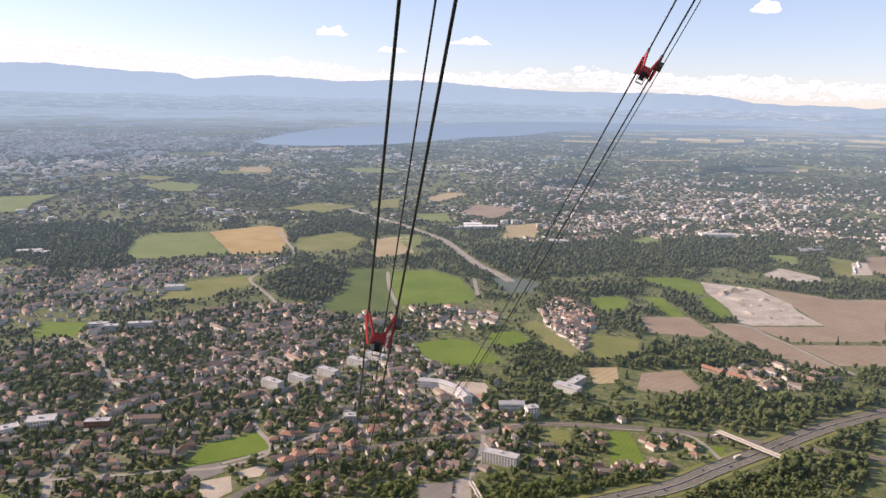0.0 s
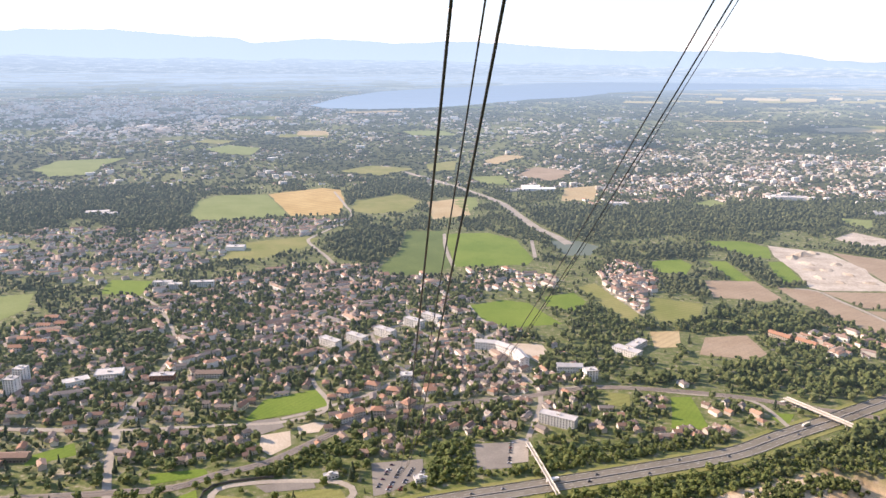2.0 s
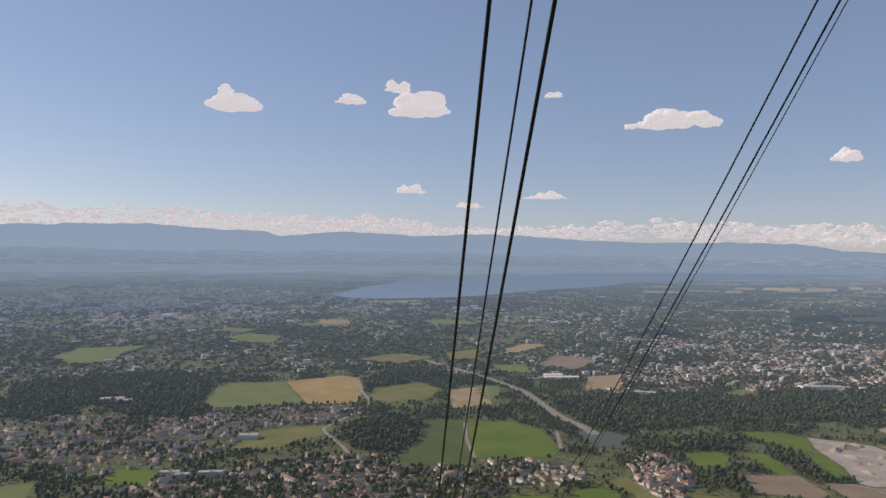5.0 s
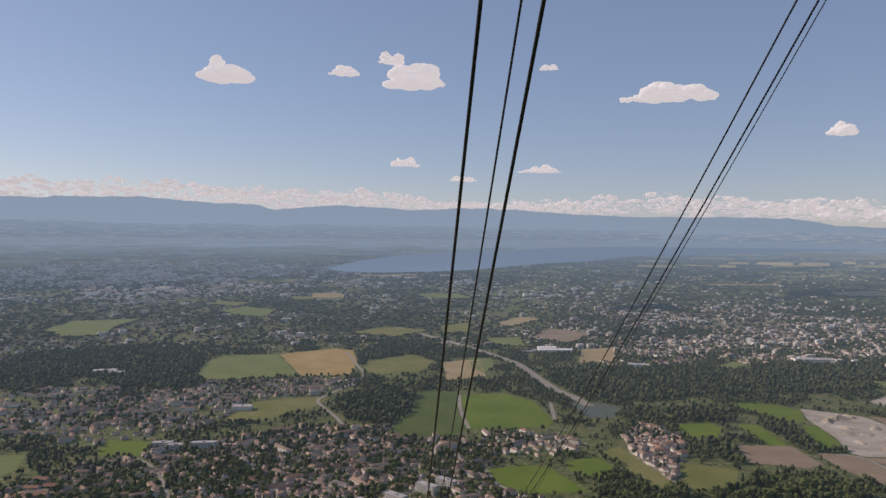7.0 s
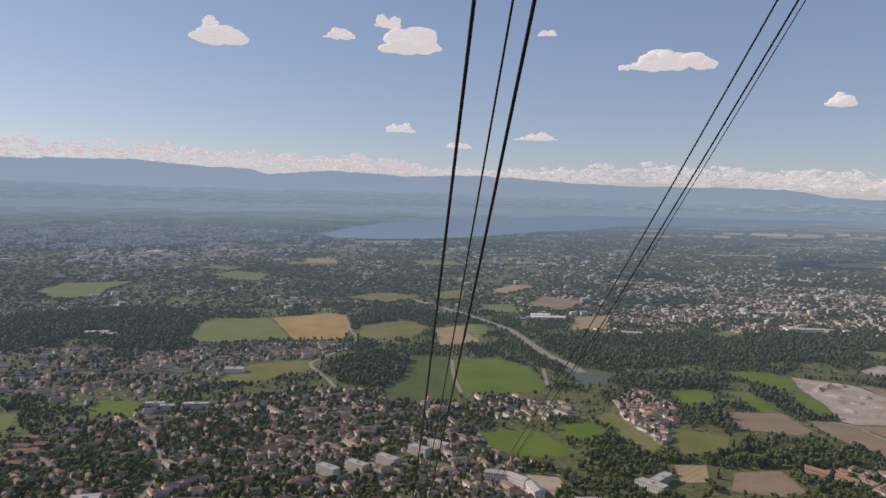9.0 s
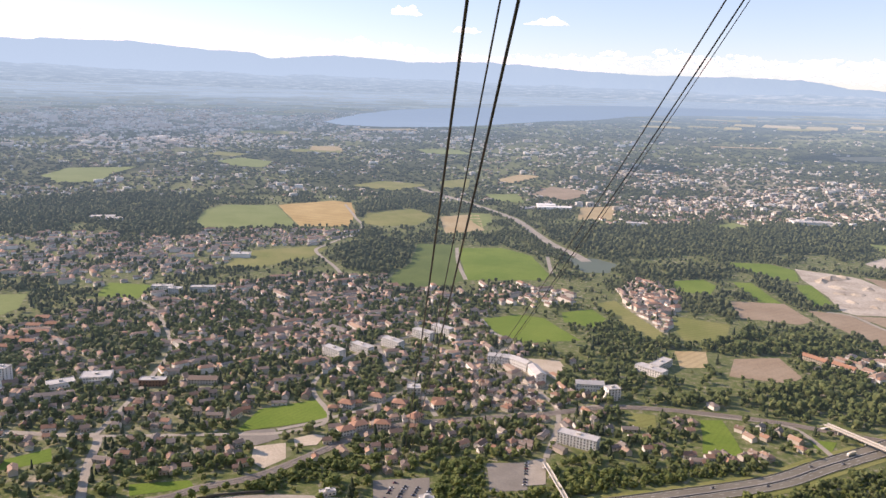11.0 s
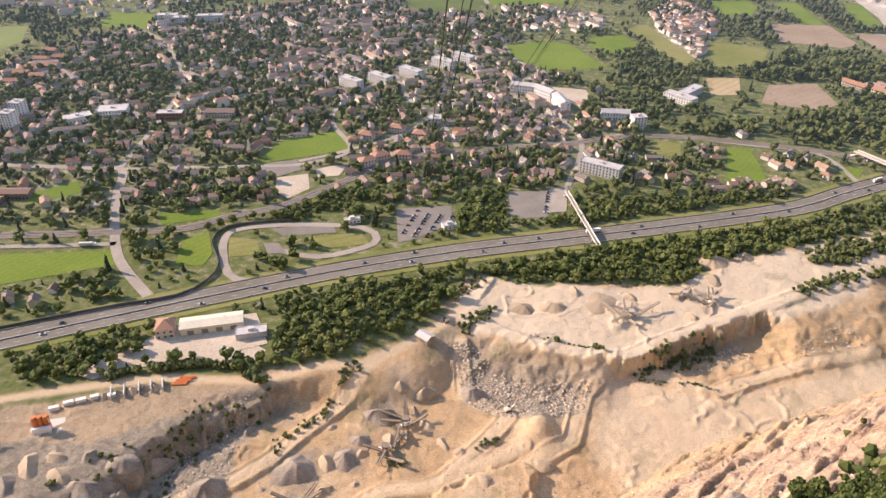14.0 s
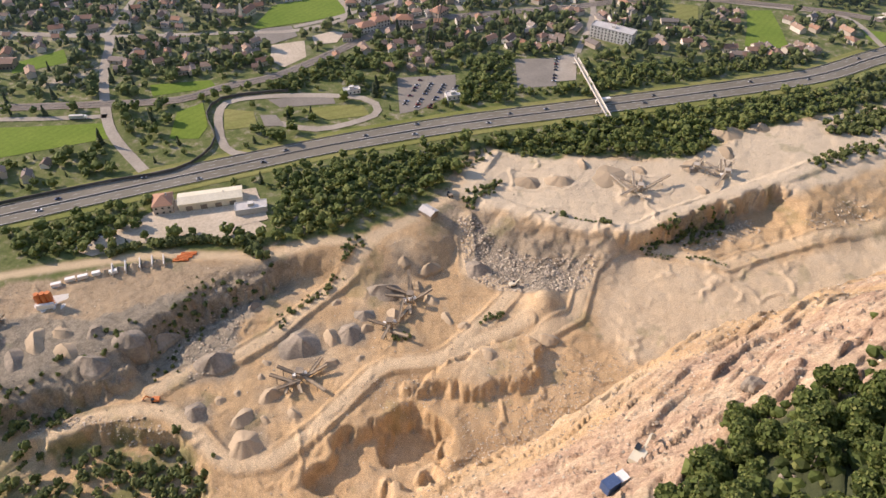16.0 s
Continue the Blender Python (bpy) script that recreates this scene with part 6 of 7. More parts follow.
def pane(parent, x, y, z, turn, w=1.3, h=1.4, name="window", mat=None):
    """One window, proud of the wall, sharing its mesh with its like."""
    key = (round(w, 2), round(h, 2), name)
    if key not in PANE:
        bm = bmesh.new()
        box(bm, -w / 2, w / 2, -0.05, 0.05, 0, h)
        PANE[key] = bpy.data.meshes.new(name)
        bm.to_mesh(PANE[key])
        bm.free()
        PANE[key].materials.append(mat or M_GLASS)
    ob = new(name, PANE[key])
    ob.parent = parent
    ob.matrix_basis = pose(x, y, z, 0, 0, turn)
    return ob


def clear(x, y, r):
    mark("line", [(x - 1, y), (x + 1, y)], r)


def block(x, y, turn, w, d, h, label, roof="flat", rise=3.0, wall=None, tiles=None, floors=0, category="building", balcony=False, name="apartment_block"):
    """A larger building with storeys of windows."""
    wall, tiles = wall or M_WHITE, tiles or M_TILE
    t = tagged(new(name), label, category)
    t.matrix_basis = pose(x, y, float(height(x, y)), 0, 0, turn)
    bm = bmesh.new()
    walls(bm, w, d, h, h + rise if roof == "gable" else None)
    part("wall", bm, wall, t)
    bm = bmesh.new()
    if roof == "flat":
        box(bm, -w / 2 + 0.3, w / 2 - 0.3, -d / 2 + 0.3, d / 2 - 0.3, h - 0.1, h + 0.12)
        for s in (-1, 1):
            box(bm, -w / 2 - 0.1, w / 2 + 0.1, s * d / 2 - 0.2, s * d / 2 + 0.2, h - 0.1, h + 0.6)
            box(bm, s * w / 2 - 0.2, s * w / 2 + 0.2, -d / 2 + 0.21, d / 2 - 0.21, h - 0.1, h + 0.6)
        r = part("roof", bm, M_FLATROOF, t, "flat gravel roof with a parapet")
        part("roof_hut", slab(-2, 2, -1.5, 1.5, h + 0.1, h + 2.4), M_CONCRETE, r)
    else:
        gable(bm, w, d, h, h + rise) if roof == "gable" else hip(bm, w, d, h, h + rise)
        r = part("roof", bm, tiles, t, "tiled roof")
        part("chimney", slab(w * 0.2, w * 0.2 + 0.8, 0.6, 1.4, h, h + rise + 0.8), M_CONCRETE, r)
    for k in range(floors):
        z = 0.9 + k * (h / floors)
        n = max(2, int(w / 3.4))
        for i in range(n):
            px = -w / 2 + (i + 0.5) * w / n
            pane(t, px, -d / 2 - 0.02, z, 0, 1.5, 1.5)
            if balcony and i % 2:
                pane(t, px, -d / 2 - 0.6, z - 0.5, 0, 2.8, 0.9, "balcony", M_CONCRETE)
        for i in range(2):
            pane(t, w / 2 + 0.02, (i - 0.5) * d * 0.5, z, 90)
            pane(t, -w / 2 - 0.02, (i - 0.5) * d * 0.5, z, 90)
    clear(x, y, max(w, d) * 0.55)
    return t


BLOCKS = "white apartment block with rows of windows in the village"
block(70, 784, -24, 42, 13, 12, "long white apartment block with balconies beside the car park", floors=4, balcony=True)
block(182, 1005, -40, 40, 15, 9, "white angular school building with a flat roof", floors=3, name="school_building")
block(199, 1030, 52, 38, 14, 9, "white wing of the school building with a flat roof", floors=3, name="school_building")
block(96, 938, 2, 34, 12, 9, "grey-roofed white hall beside the railway", roof="gable", tiles=M_FLATROOF, floors=2, name="hall")
block(120, 912, 18, 16, 13, 15, "white tower block beside the railway", floors=5)
for x, y in ((-240, 1000), (-205, 1020), (-168, 1050), (-130, 1098), (-104, 1122)):
    block(x, y, -34, 34, 12, 12, BLOCKS, floors=4, balcony=True)
for x, y, a, w in ((-16, 1012, -8, 30), (12, 998, -42, 30), (32, 966, -72, 34)):
    block(x, y, a, w, 13, 11, "pale new apartment block of a curved row", roof="gable", rise=2.5, tiles=M_FLATROOF, floors=3)
for x, y, a in ((-185, 838, -12), (-155, 863, -12), (-126, 849, -8), (-104, 815, 60), (-136, 793, 5), (-81, 853, 20), (-171, 772, 35), (-160, 786, 35)):
    block(x, y, a, 17, 12, 6.5, "village villa with an orange hipped tile roof", roof="hip", rise=3.2, wall=M_PLASTER, tiles=M_ORANGE_TILE, floors=2, category="house", name="villa")


def church(x, y, turn):
    """A nave under a steep wedge of roof, with a bell tower at its end."""
    t = tagged(new("church"), "ochre church with a steep wedge-shaped tower roof beside the pitch", "church")
    t.matrix_basis = pose(x, y, float(height(x, y)), 0, 0, turn)
    bm = bmesh.new()
    walls(bm, 18, 9, 6, 9)
    part("wall", bm, M_TIN, t, "ochre rendered wall")
    bm = bmesh.new()
    gable(bm, 18, 9, 6, 9)
    part("roof", bm, M_ORANGE_TILE, t, "orange tiled roof")
    bm = bmesh.new()
    v = box(bm, -12, -6, -3.2, 3.2, -1, 17)
    for p in v:
        if p.co.z > 10:
            p.co.x, p.co.y = -11.2 + 0.12 * (p.co.x + 12), p.co.y * 0.18
    tower = part("tower", bm, M_TIN, t, "tall ochre wedge-shaped tower")
    part("belfry_opening", slab(-10.6, -9.6, -2.25, 2.25, 7.5, 9.5), M_GLASS, tower)
    for k in range(4):
        part("window", slab(-4 + 3.4 * k, -2.9 + 3.4 * k, -4.56, -4.4, 1.5, 4.2), M_GLASS, t)
    clear(x, y, 12)


church(-298, 790, 75)
block(-490, 656, 8, 34, 12, 6, "long brown industrial shed beside a road", roof="gable", rise=1.8, wall=M_RUST, tiles=M_TILE, floors=1, name="industrial_shed")
block(-505, 640, 8, 26, 10, 5, "low brown industrial shed", roof="gable", rise=1.6, wall=M_RUST, tiles=M_TILE, floors=1, name="industrial_shed")
block(-500, 868, 18, 34, 22, 7, "low white public building with bright roofs", floors=2, name="public_building")
block(-530, 842, 40, 30, 16, 6, "low public building with a pale roof", floors=1, name="public_building")
for x, y, w in ((-609, 1262, 34), (-582, 1252, 24), (-540, 1272, 42)):
    block(x, y, 12, w, 14, 9, "pale flat-roofed school building beside a playing field", floors=3, name="school_building")
block(-427, 864, 10, 30, 12, 8, "reddish brick block with a flat roof", wall=M_TILE, floors=2)
block(-371, 880, 8, 34, 12, 6, "long low building with a red roof", roof="gable", wall=M_PLASTER, floors=2, name="hall")
block(-585, 800, 0, 14, 14, 24, "tall white tower block with many storeys", floors=8)
block(-600, 840, 0, 14, 14, 20, "tall white tower block with many storeys", floors=7)
for k, (x, y) in enumerate(((-674, 940), (-681, 996), (-690, 1031), (-682, 972), (-700, 1068), (-655, 965), (-660, 1005), (-668, 1042))):
    block(x, y, 8, 20, 11, 6, "terrace of houses with bright orange tile roofs", roof="gable", rise=2.4, wall=M_PLASTER, tiles=M_ORANGE_TILE, floors=2, category="house", name="terraced_house")
block(420, 1090, -50, 34, 10, 6, "row of houses with orange roofs beside a field", roof="gable", wall=M_PLASTER, tiles=M_ORANGE_TILE, floors=2, category="house", name="terraced_house")
block(448, 1062, -50, 30, 10, 6, "row of houses with orange roofs beside a field", roof="gable", wall=M_PLASTER, tiles=M_ORANGE_TILE, floors=2, category="house", name="terraced_house")
for x, y in ((100, 2440), (150, 2450), (100, 2490)):
    block(x, y, 8, 60, 34, 7, "wide white greenhouse hall on the plain", roof="gable", rise=3, tiles=M_WHITE, name="greenhouse")
block(349, 2206, -10, 60, 30, 8, "white warehouse at the edge of the wood", name="warehouse")
block(890, 2358, 0, 120, 40, 9, "long white warehouse at the town's edge", name="warehouse")
block(-1085, 1900, 20, 60, 30, 8, "white halls in a clearing of the wood", name="warehouse")
block(-1040, 1880, 20, 40, 26, 8, "white halls in a clearing of the wood", name="warehouse")
block(-575, 1545, 10, 40, 24, 8, "white hall beside a meadow", name="warehouse")
block(-116, 893, 8, 16, 14, 8, "grey concrete lower station where the ropes end", wall=M_CONCRETE, floors=2, category="station", name="cable_car_station")
block(-72, 655, 25, 12, 8, 4, "low rest area building with a pale roof", floors=1, name="kiosk")
block(-160, 652, 25, 14, 6, 4, "low rest area building with a pale roof", floors=1, name="kiosk")


def warehouse():
    t = block(-227, 489, 20, 44, 13, 6.5, "long cream sheet-metal warehouse with a low gable roof", roof="gable", rise=1.6, wall=M_TIN, tiles=M_TIN, name="warehouse")
    for i in range(4):
        pane(t, -15 + i * 10, -6.55, 0, 0, 4.5, 4.2, "gate", M_RUST)
    for i in range(9):
        pane(t, -19 + i * 4.8, -3.2, 7.25, 0, 1.6, 0.35, "roof_light", M_WHITE)
    block(-258, 479, 20, 13, 15, 7.5, "two-storey house with a red tile roof beside the warehouse", roof="hip", rise=4, wall=M_PLASTER, tiles=M_ORANGE_TILE, floors=2, category="house", name="villa")
    block(-196, 484, 20, 22, 9, 4.5, "low flat shed beside the warehouse yard", wall=M_CONCRETE, name="shed")


warehouse()


# ---------------------------------------------------------------- bridges
def bridge(name, a, b, width, label, lift=6.5, piers=3, base=0.0):
    t = tagged(new(name), label, "bridge")
    a, b = Vector(a), Vector(b)
    L = (b - a).length
    t.matrix_basis = Matrix.Translation((a.x, a.y, base)) @ pose(0, 0, 0, 0, 0, math.degrees(math.atan2(b.y - a.y, b.x - a.x)))
    part("deck", slab(0, L, -width / 2, width / 2, lift - 0.9, lift), M_DECK, t)
    for s in (-1, 1):
        part("parapet", slab(0, L, s * width / 2 - 0.15, s * width / 2 + 0.15, lift, lift + 1.1), M_CONCRETE, t, "pale parapet")
    for k in range(piers):
        px = L * (k + 0.5) / piers
        bm = bmesh.new()
        rod(bm, (px, 0, -3), (px, 0, lift - 0.9), 0.7, 0.6, 10)
        part("pier", bm, M_CONCRETE, t)
    part("ramp", slab(-16, 0.5, -width / 2, width / 2, -lift * 0.5, -lift * 0.5 + 0.6, m=pose(0, 0, lift * 0.72, 0, -lift * 3.2, 0)), M_CONCRETE, t)
    return t


bridge("footbridge", (34, 728), (59, 632), 3.6, "long white footbridge over the motorway")
bridge("road_bridge", (347, 866), (400, 792), 7, "white road bridge crossing over the motorway")


# ---------------------------------------------------------------- vehicles
def car(w=1.8, l=4.3, h=1.45):
    t = tagged(new("car"), "small passenger car on tarmac", "car", "cars")
    bm = bmesh.new()
    v = box(bm, -l / 2, l / 2, -w / 2, w / 2, 0.3, 0.85)
    bmesh.ops.bevel(bm, geom=bm.edges[:], offset=0.12, segments=2, affect="EDGES")
    part("body", bm, M_CAR, t)
    bm = bmesh.new()
    v = box(bm, -l * 0.3, l * 0.22, -w * 0.44, w * 0.44, 0.84, h)
    for p in v:
        if p.co.z > 1:
            p.co.x *= 0.72
            p.co.y *= 0.85
    part("cabin", bm, M_GLASS, t, "dark glazed cabin")
    for x in (-l * 0.31, l * 0.31):
        for y in (-w / 2 + 0.05, w / 2 - 0.05):
            bm = bmesh.new()
            rod(bm, (x, y - 0.1, 0.31), (x, y + 0.1, 0.31), 0.31, None, 10)
            part("wheel", bm, M_RUBBER, t)
    return t


def lorry(label, body, l=11.0):
    t = tagged(new("lorry"), label, "lorry")
    part("trailer", slab(-l / 2, l / 2 - 2.6, -1.25, 1.25, 1.0, 3.7), body, t)
    part("cab", slab(l / 2 - 2.3, l / 2, -1.2, 1.2, 0.6, 3.0), M_WHITE, t)
    part("chassis", slab(-l / 2, l / 2, -0.5, 0.5, 0.55, 0.98), M_RUST, t)
    for x in (-l / 2 + 1.2, -l / 2 + 2.6, l / 2 - 1.3):
        for s in (-1, 1):
            bm = bmesh.new()
            rod(bm, (x, s * 1.15 - 0.15, 0.5), (x, s * 1.15 + 0.15, 0.5), 0.5, None, 12)
            part("wheel", bm, M_RUBBER, t)
    return t


CAR = car()


def along_motorway(x, side):
    pts = np.array(MOTORWAY, float)
    y = float(np.interp(x, pts[:, 0], pts[:, 1]))
    s = float(np.interp(x + 5, pts[:, 0], pts[:, 1])) - y
    a = math.atan2(s, 5)
    px, py = x - math.sin(a) * side, y + math.cos(a) * side
    return pose(px, py, float(height(px, py)) + 0.52, 0, 0, math.degrees(a) + (180 if side > 0 else 0))


first = True
for x, s in ((-346, -4), (-335, 5), (-283, 8), (-207, -4.5), (-190, 5), (-98, -5), (-93, 8.5), (-40, -5), (-133, 4.5), (-20, 4.5), (10, 5), (90, -5), (102, 4.5), (150, -8), (190, 5), (240, -4.5), (300, 5), (330, -5), (-250, -8.5), (-380, 4.5)):
    if first:
        CAR.matrix_basis = along_motorway(x, s)
        first = False
    else:
        copy_thing(CAR, along_motorway(x, s))
lorry("white coach driving on the motorway", M_WHITE, 13).matrix_basis = along_motorway(58, 5)
lorry("pale lorry driving on the motorway", M_TIN, 12).matrix_basis = along_motorway(352, 5)
lorry("white lorry on a side road", M_CONCRETE, 14).matrix_basis = pose(-374, 581, float(height(-374, 581)) + 0.5, 0, 0, 12)
g = np.random.default_rng(77)
for r0 in range(4):
    for k in range(11):
        if g.uniform() < 0.72:
            u, v = k / 10, r0 / 3
            x, y = -112 + 34 * v + 8 * u, 634 + 2 * v + (46 - 4 * v) * u
            copy_thing(CAR, pose(x, y, float(height(x, y)) + 0.32, 0, 0, 12 + g.normal(0, 3) + 180 * int(g.integers(0, 2))))
for k in range(9):
    x, y = 14.5 + 0.3 * k, 694 + 5.2 * k
    if k not in (3,):
        copy_thing(CAR, pose(x, y, float(height(x, y)) + 0.37, 0, 0, 4 + g.normal(0, 4)))
for x, y in ((-293, 435), (-291, 439), (-289, 444), (-287, 448), (-285, 452), (-283, 456), (-281, 460)):
    copy_thing(CAR, pose(x, y, float(height(x, y)) + 0.1, 0, 0, -30 + g.normal(0, 5)))


# ---------------------------------------------------------------- the quarry's things
def heap(x, y, r, h, label, seed, mat=None, ridge=0.0):
    """A tipped heap of stone: a cone at its angle of rest, slumped and grooved."""
    g = np.random.default_rng(seed)
    n, m = 40, 12
    V, F = [], []
    base = float(height(x, y))
    turn = g.uniform(0, 3.14)
    for j in range(m + 1):
        u = j / m
        for i in range(n):
            a = 2 * math.pi * i / n
            lump = 1 + 0.18 * math.sin(2 * a + seed) + 0.1 * math.sin(3 * a + 2 * seed) + 0.05 * math.sin(7 * a + 3 * seed)
            q = r * u * lump
            px, py = q * math.cos(a), q * math.sin(a)
            if ridge:
                px = px + ridge * (1 - 0.4 * u) * math.cos(a)
            X, Y = px * math.cos(turn) - py * math.sin(turn), px * math.sin(turn) + py * math.cos(turn)
            z = 0.86 * h * ((1 - u) ** 1.2 - 0.04 * (1 - u) ** 8) + 0.02 * h * (math.sin(9 * a + seed) + math.sin(14 * a + 2 * seed)) * math.sin(math.pi * u) + g.normal(0, 0.05)
            V.append((X, Y, z - 0.4 * u))
    for j in range(m):
        for i in range(n):
            k = (i + 1) % n
            F.append((j * n + i, (j + 1) * n + i, (j + 1) * n + k, j * n + k))
    V = np.array(V)
    V[-n:, 2] = np.minimum(height(x + V[-n:, 0], y + V[-n:, 1]) - base - 0.5, 0) - 0.3
    ob = link_mesh("gravel_cone", V, np.array(F), [mat or M_PILE], smooth=True)
    ob.matrix_basis = pose(x, y, base)
    return tagged(ob, label, "stone heap", "heaps in the quarry")


def sunk_in_view(x, y):
    """Moves a place along the end camera's sight line, to fit the deeper floor."""
    return -14.4 + (x + 14.4) * 1.039, 96.4 + (y - 96.4) * 1.039


HEAP = "conical heap of crushed pale stone on the quarry floor"
for k, (x, y, r) in enumerate(FLOOR_HEAPS):
    heap(x, y, 0.95 * r, 0.72 * r, HEAP, k + 1, M_ROCK if k in (2, 3, 4, 9, 12) else None, (k % 3) * 0.25 * r)
for k, (x, y, r) in enumerate(GREY_HEAPS):
    heap(x, y, 0.95 * r, 0.72 * r, "tall dark grey heap of crushed stone", k + 30, M_ROCK, 0.3 * r)
for k, (x, y, r, h) in enumerate(((-3, 542, 10, 5), (21, 545, 9, 5), (37, 568, 5, 4), (72, 583, 7, 3), (155, 628, 13, 6), (57, 556, 13, 3), (80, 568, 6, 3), (124, 547, 5, 3), (121, 577, 9, 4), (150, 600, 7, 3), (182, 640, 8, 4))):
    heap(x, y, r, h, "low heap of white stone on the upper bench", k + 50, None, 3.0)
for k, (x, y, r) in enumerate(((-160, 338, 3), (-168, 332, 3.5), (-112, 366, 4), (-96, 372, 3), (-60, 425, 5), (-48, 410, 4), (-36, 404, 4), (-20, 380, 5), (15, 400, 5), (-120, 414, 4), (-150, 362, 3), (-70, 436, 3.5))):
    heap(x, y, r, 0.55 * r, "small brown heap of spoil on the quarry floor", k + 110, None, (k % 3) * 0.4 * r)
for k, (x, y, r) in enumerate(((-283, 350, 7), (-289, 336, 7), (-271, 358, 5), (-306, 342, 7), (-262, 346, 6))):
    heap(x, y, r, 0.6 * r, "long grey heap of tipped stone on the terrace", k + 140, M_ROCK if k % 2 else None, r * 0.7)
for k, (x, y) in enumerate(((-269, 410), (-262, 414), (-254, 418), (-247, 421), (-240, 423))):
    heap(x, y, 4.6, 4, "stone heap in a storage bay", k + 70, M_ROCK if k % 2 else M_PILE)
    wallb = part("bay_wall", slab(-0.4, 0.4, -5, 5, -1, 3.2, m=pose(x + 4, y + 2, float(height(x + 4, y + 2)), 0, 0, 25)), M_CONCRETE)
    tagged(wallb, "grey concrete wall of a stone storage bay", "wall", "storage bay walls")
for k, (x, y, r, h) in enumerate(((630, 1610, 18, 7), (662, 1640, 24, 9), (690, 1655, 16, 6), (660, 1510, 13, 4), (700, 1560, 15, 5), (622, 1450, 12, 4), (640, 1560, 14, 5), (690, 1480, 11, 4), (705, 1420, 12, 4), (650, 1420, 10, 3), (625, 1510, 9, 3))):
    heap(x, y, r, h, "pale gravel heap in a distant pit", k + 90, M_GRAVEL, 8)


def conveyor(parent, a, b, name="conveyor", steel=None):
    """A lattice conveyor boom from a up to b, on its legs."""
    steel = steel or M_RUST
    bm = bmesh.new()
    a, b = Vector(a), Vector(b)
    d = (b - a).normalized()
    s = d.cross(Vector((0, 0, 1))).normalized() * 0.8
    for q in (-1, 1):
        beam(bm, a + s * q, b + s * q, 0.3, 0.7)
        beam(bm, a + s * q + Vector((0, 0, 0.7)), b + s * q + Vector((0, 0, 0.7)), 0.2, 0.2)
    n = max(3, int((b - a).length / 2.5))
    for k in range(n):
        p = a.lerp(b, (k + 0.5) / n)
        beam(bm, p - s, p + s, 0.15, 0.1)
        beam(bm, p + s, p + s + d * 1.2 + Vector((0, 0, 0.7)), 0.08)
        beam(bm, p - s, p - s + d * 1.2 + Vector((0, 0, 0.7)), 0.08)
    boom = part(name, bm, steel, parent)
    bm = bmesh.new()
    beam(bm, a + Vector((0, 0, 0.45)), b + Vector((0, 0, 0.45)), 1.3, 0.06)
    part("belt", bm, M_PILE, boom, "dusty belt")
    for q in (-1, 1):
        bm = bmesh.new()
        p = a.lerp(b, 0.7)
        beam(bm, p + s * q, Vector((p.x + s.x * q * 2, p.y + s.y * q * 2, -1)), 0.35)
        part("leg", bm, steel, parent)


def plant(x, y, arms, label, seed, tower=7.0, steel=None):
    """A crushing and screening plant: a hopper tower with conveyors fanning out."""
    steel = steel or M_RUST
    g = np.random.default_rng(seed)
    t = tagged(new("crushing_plant"), label, "crushing plant", "crushing plants")
    t.matrix_basis = pose(x, y, float(height(x, y)))
    bm = bmesh.new()
    for px in (-2, 2):
        for py in (-2, 2):
            beam(bm, (px, py, -1), (px * 0.9, py * 0.9, tower - 2), 0.35)
    for z in (1.6, tower * 0.5):
        for q in (-2, 2):
            beam(bm, (-2, q, z), (2, q, z + 1.5), 0.2)
            beam(bm, (q, -2, z), (q, 2, z + 1.5), 0.2)
    part("tower_frame", bm, steel, t)
    bm = bmesh.new()
    v = box(bm, -2.2, 2.2, -2.2, 2.2, tower - 3, tower)
    for p in v:
        if p.co.z < tower - 1:
            p.co.x *= 0.45
            p.co.y *= 0.45
    part("hopper", bm, steel, t, "dusty steel hopper")
    part("screen_box", slab(-1.6, 3.4, -1.3, 1.3, 2.6, 4.0, m=pose(0, 0, 0, 0, 10, 30)), M_CONCRETE, t)
    part("control_cabin", slab(-4.5, -2.3, -1.2, 1.2, 0.0, 2.5), M_WHITE, t)
    for k, (a, l, h) in enumerate(arms):
        q, o = radians(a), g.uniform(-6, 6)
        e = q + g.uniform(-0.5, 0.5)
        sx, sy = 2.0 * math.cos(q) - o * math.sin(q), 2.0 * math.sin(q) + o * math.cos(q)
        run = l * g.uniform(0.55, 1.05)
        conveyor(t, (sx, sy, 1.0 + (k % 3)), (sx + run * math.cos(e), sy + run * math.sin(e), h), steel=steel)
    return t


plant(*sunk_in_view(-123, 344), ((150, 19, 6), (185, 20, 5), (225, 17, 5), (262, 17, 4), (20, 21, 5), (350, 24, 4), (75, 14, 5), (300, 12, 4)), "dusty crushing plant with conveyors fanning out", 1)
plant(*sunk_in_view(-71, 409), ((120, 20, 8), (170, 17, 6), (215, 18, 5), (250, 24, 4), (30, 18, 5), (70, 16, 7), (300, 16, 4)), "dusty screening plant with crossing conveyors", 2, 9)
plant(*sunk_in_view(-80, 388), ((100, 15, 7), (200, 16, 5), (280, 14, 4), (340, 18, 5)), "small conveyor plant among stone heaps", 3, 6)
plant(78, 540, ((140, 20, 6), (165, 19, 5), (110, 16, 6), (60, 14, 5), (20, 24, 6), (200, 18, 4), (300, 10, 3)), "pale dusty crushing plant on the upper bench", 4, steel=M_DECK)
plant(144, 567, ((150, 22, 7), (175, 20, 5), (120, 17, 7), (30, 16, 6), (215, 20, 4), (90, 15, 6)), "pale dusty screening plant on the upper bench", 5, steel=M_DECK)
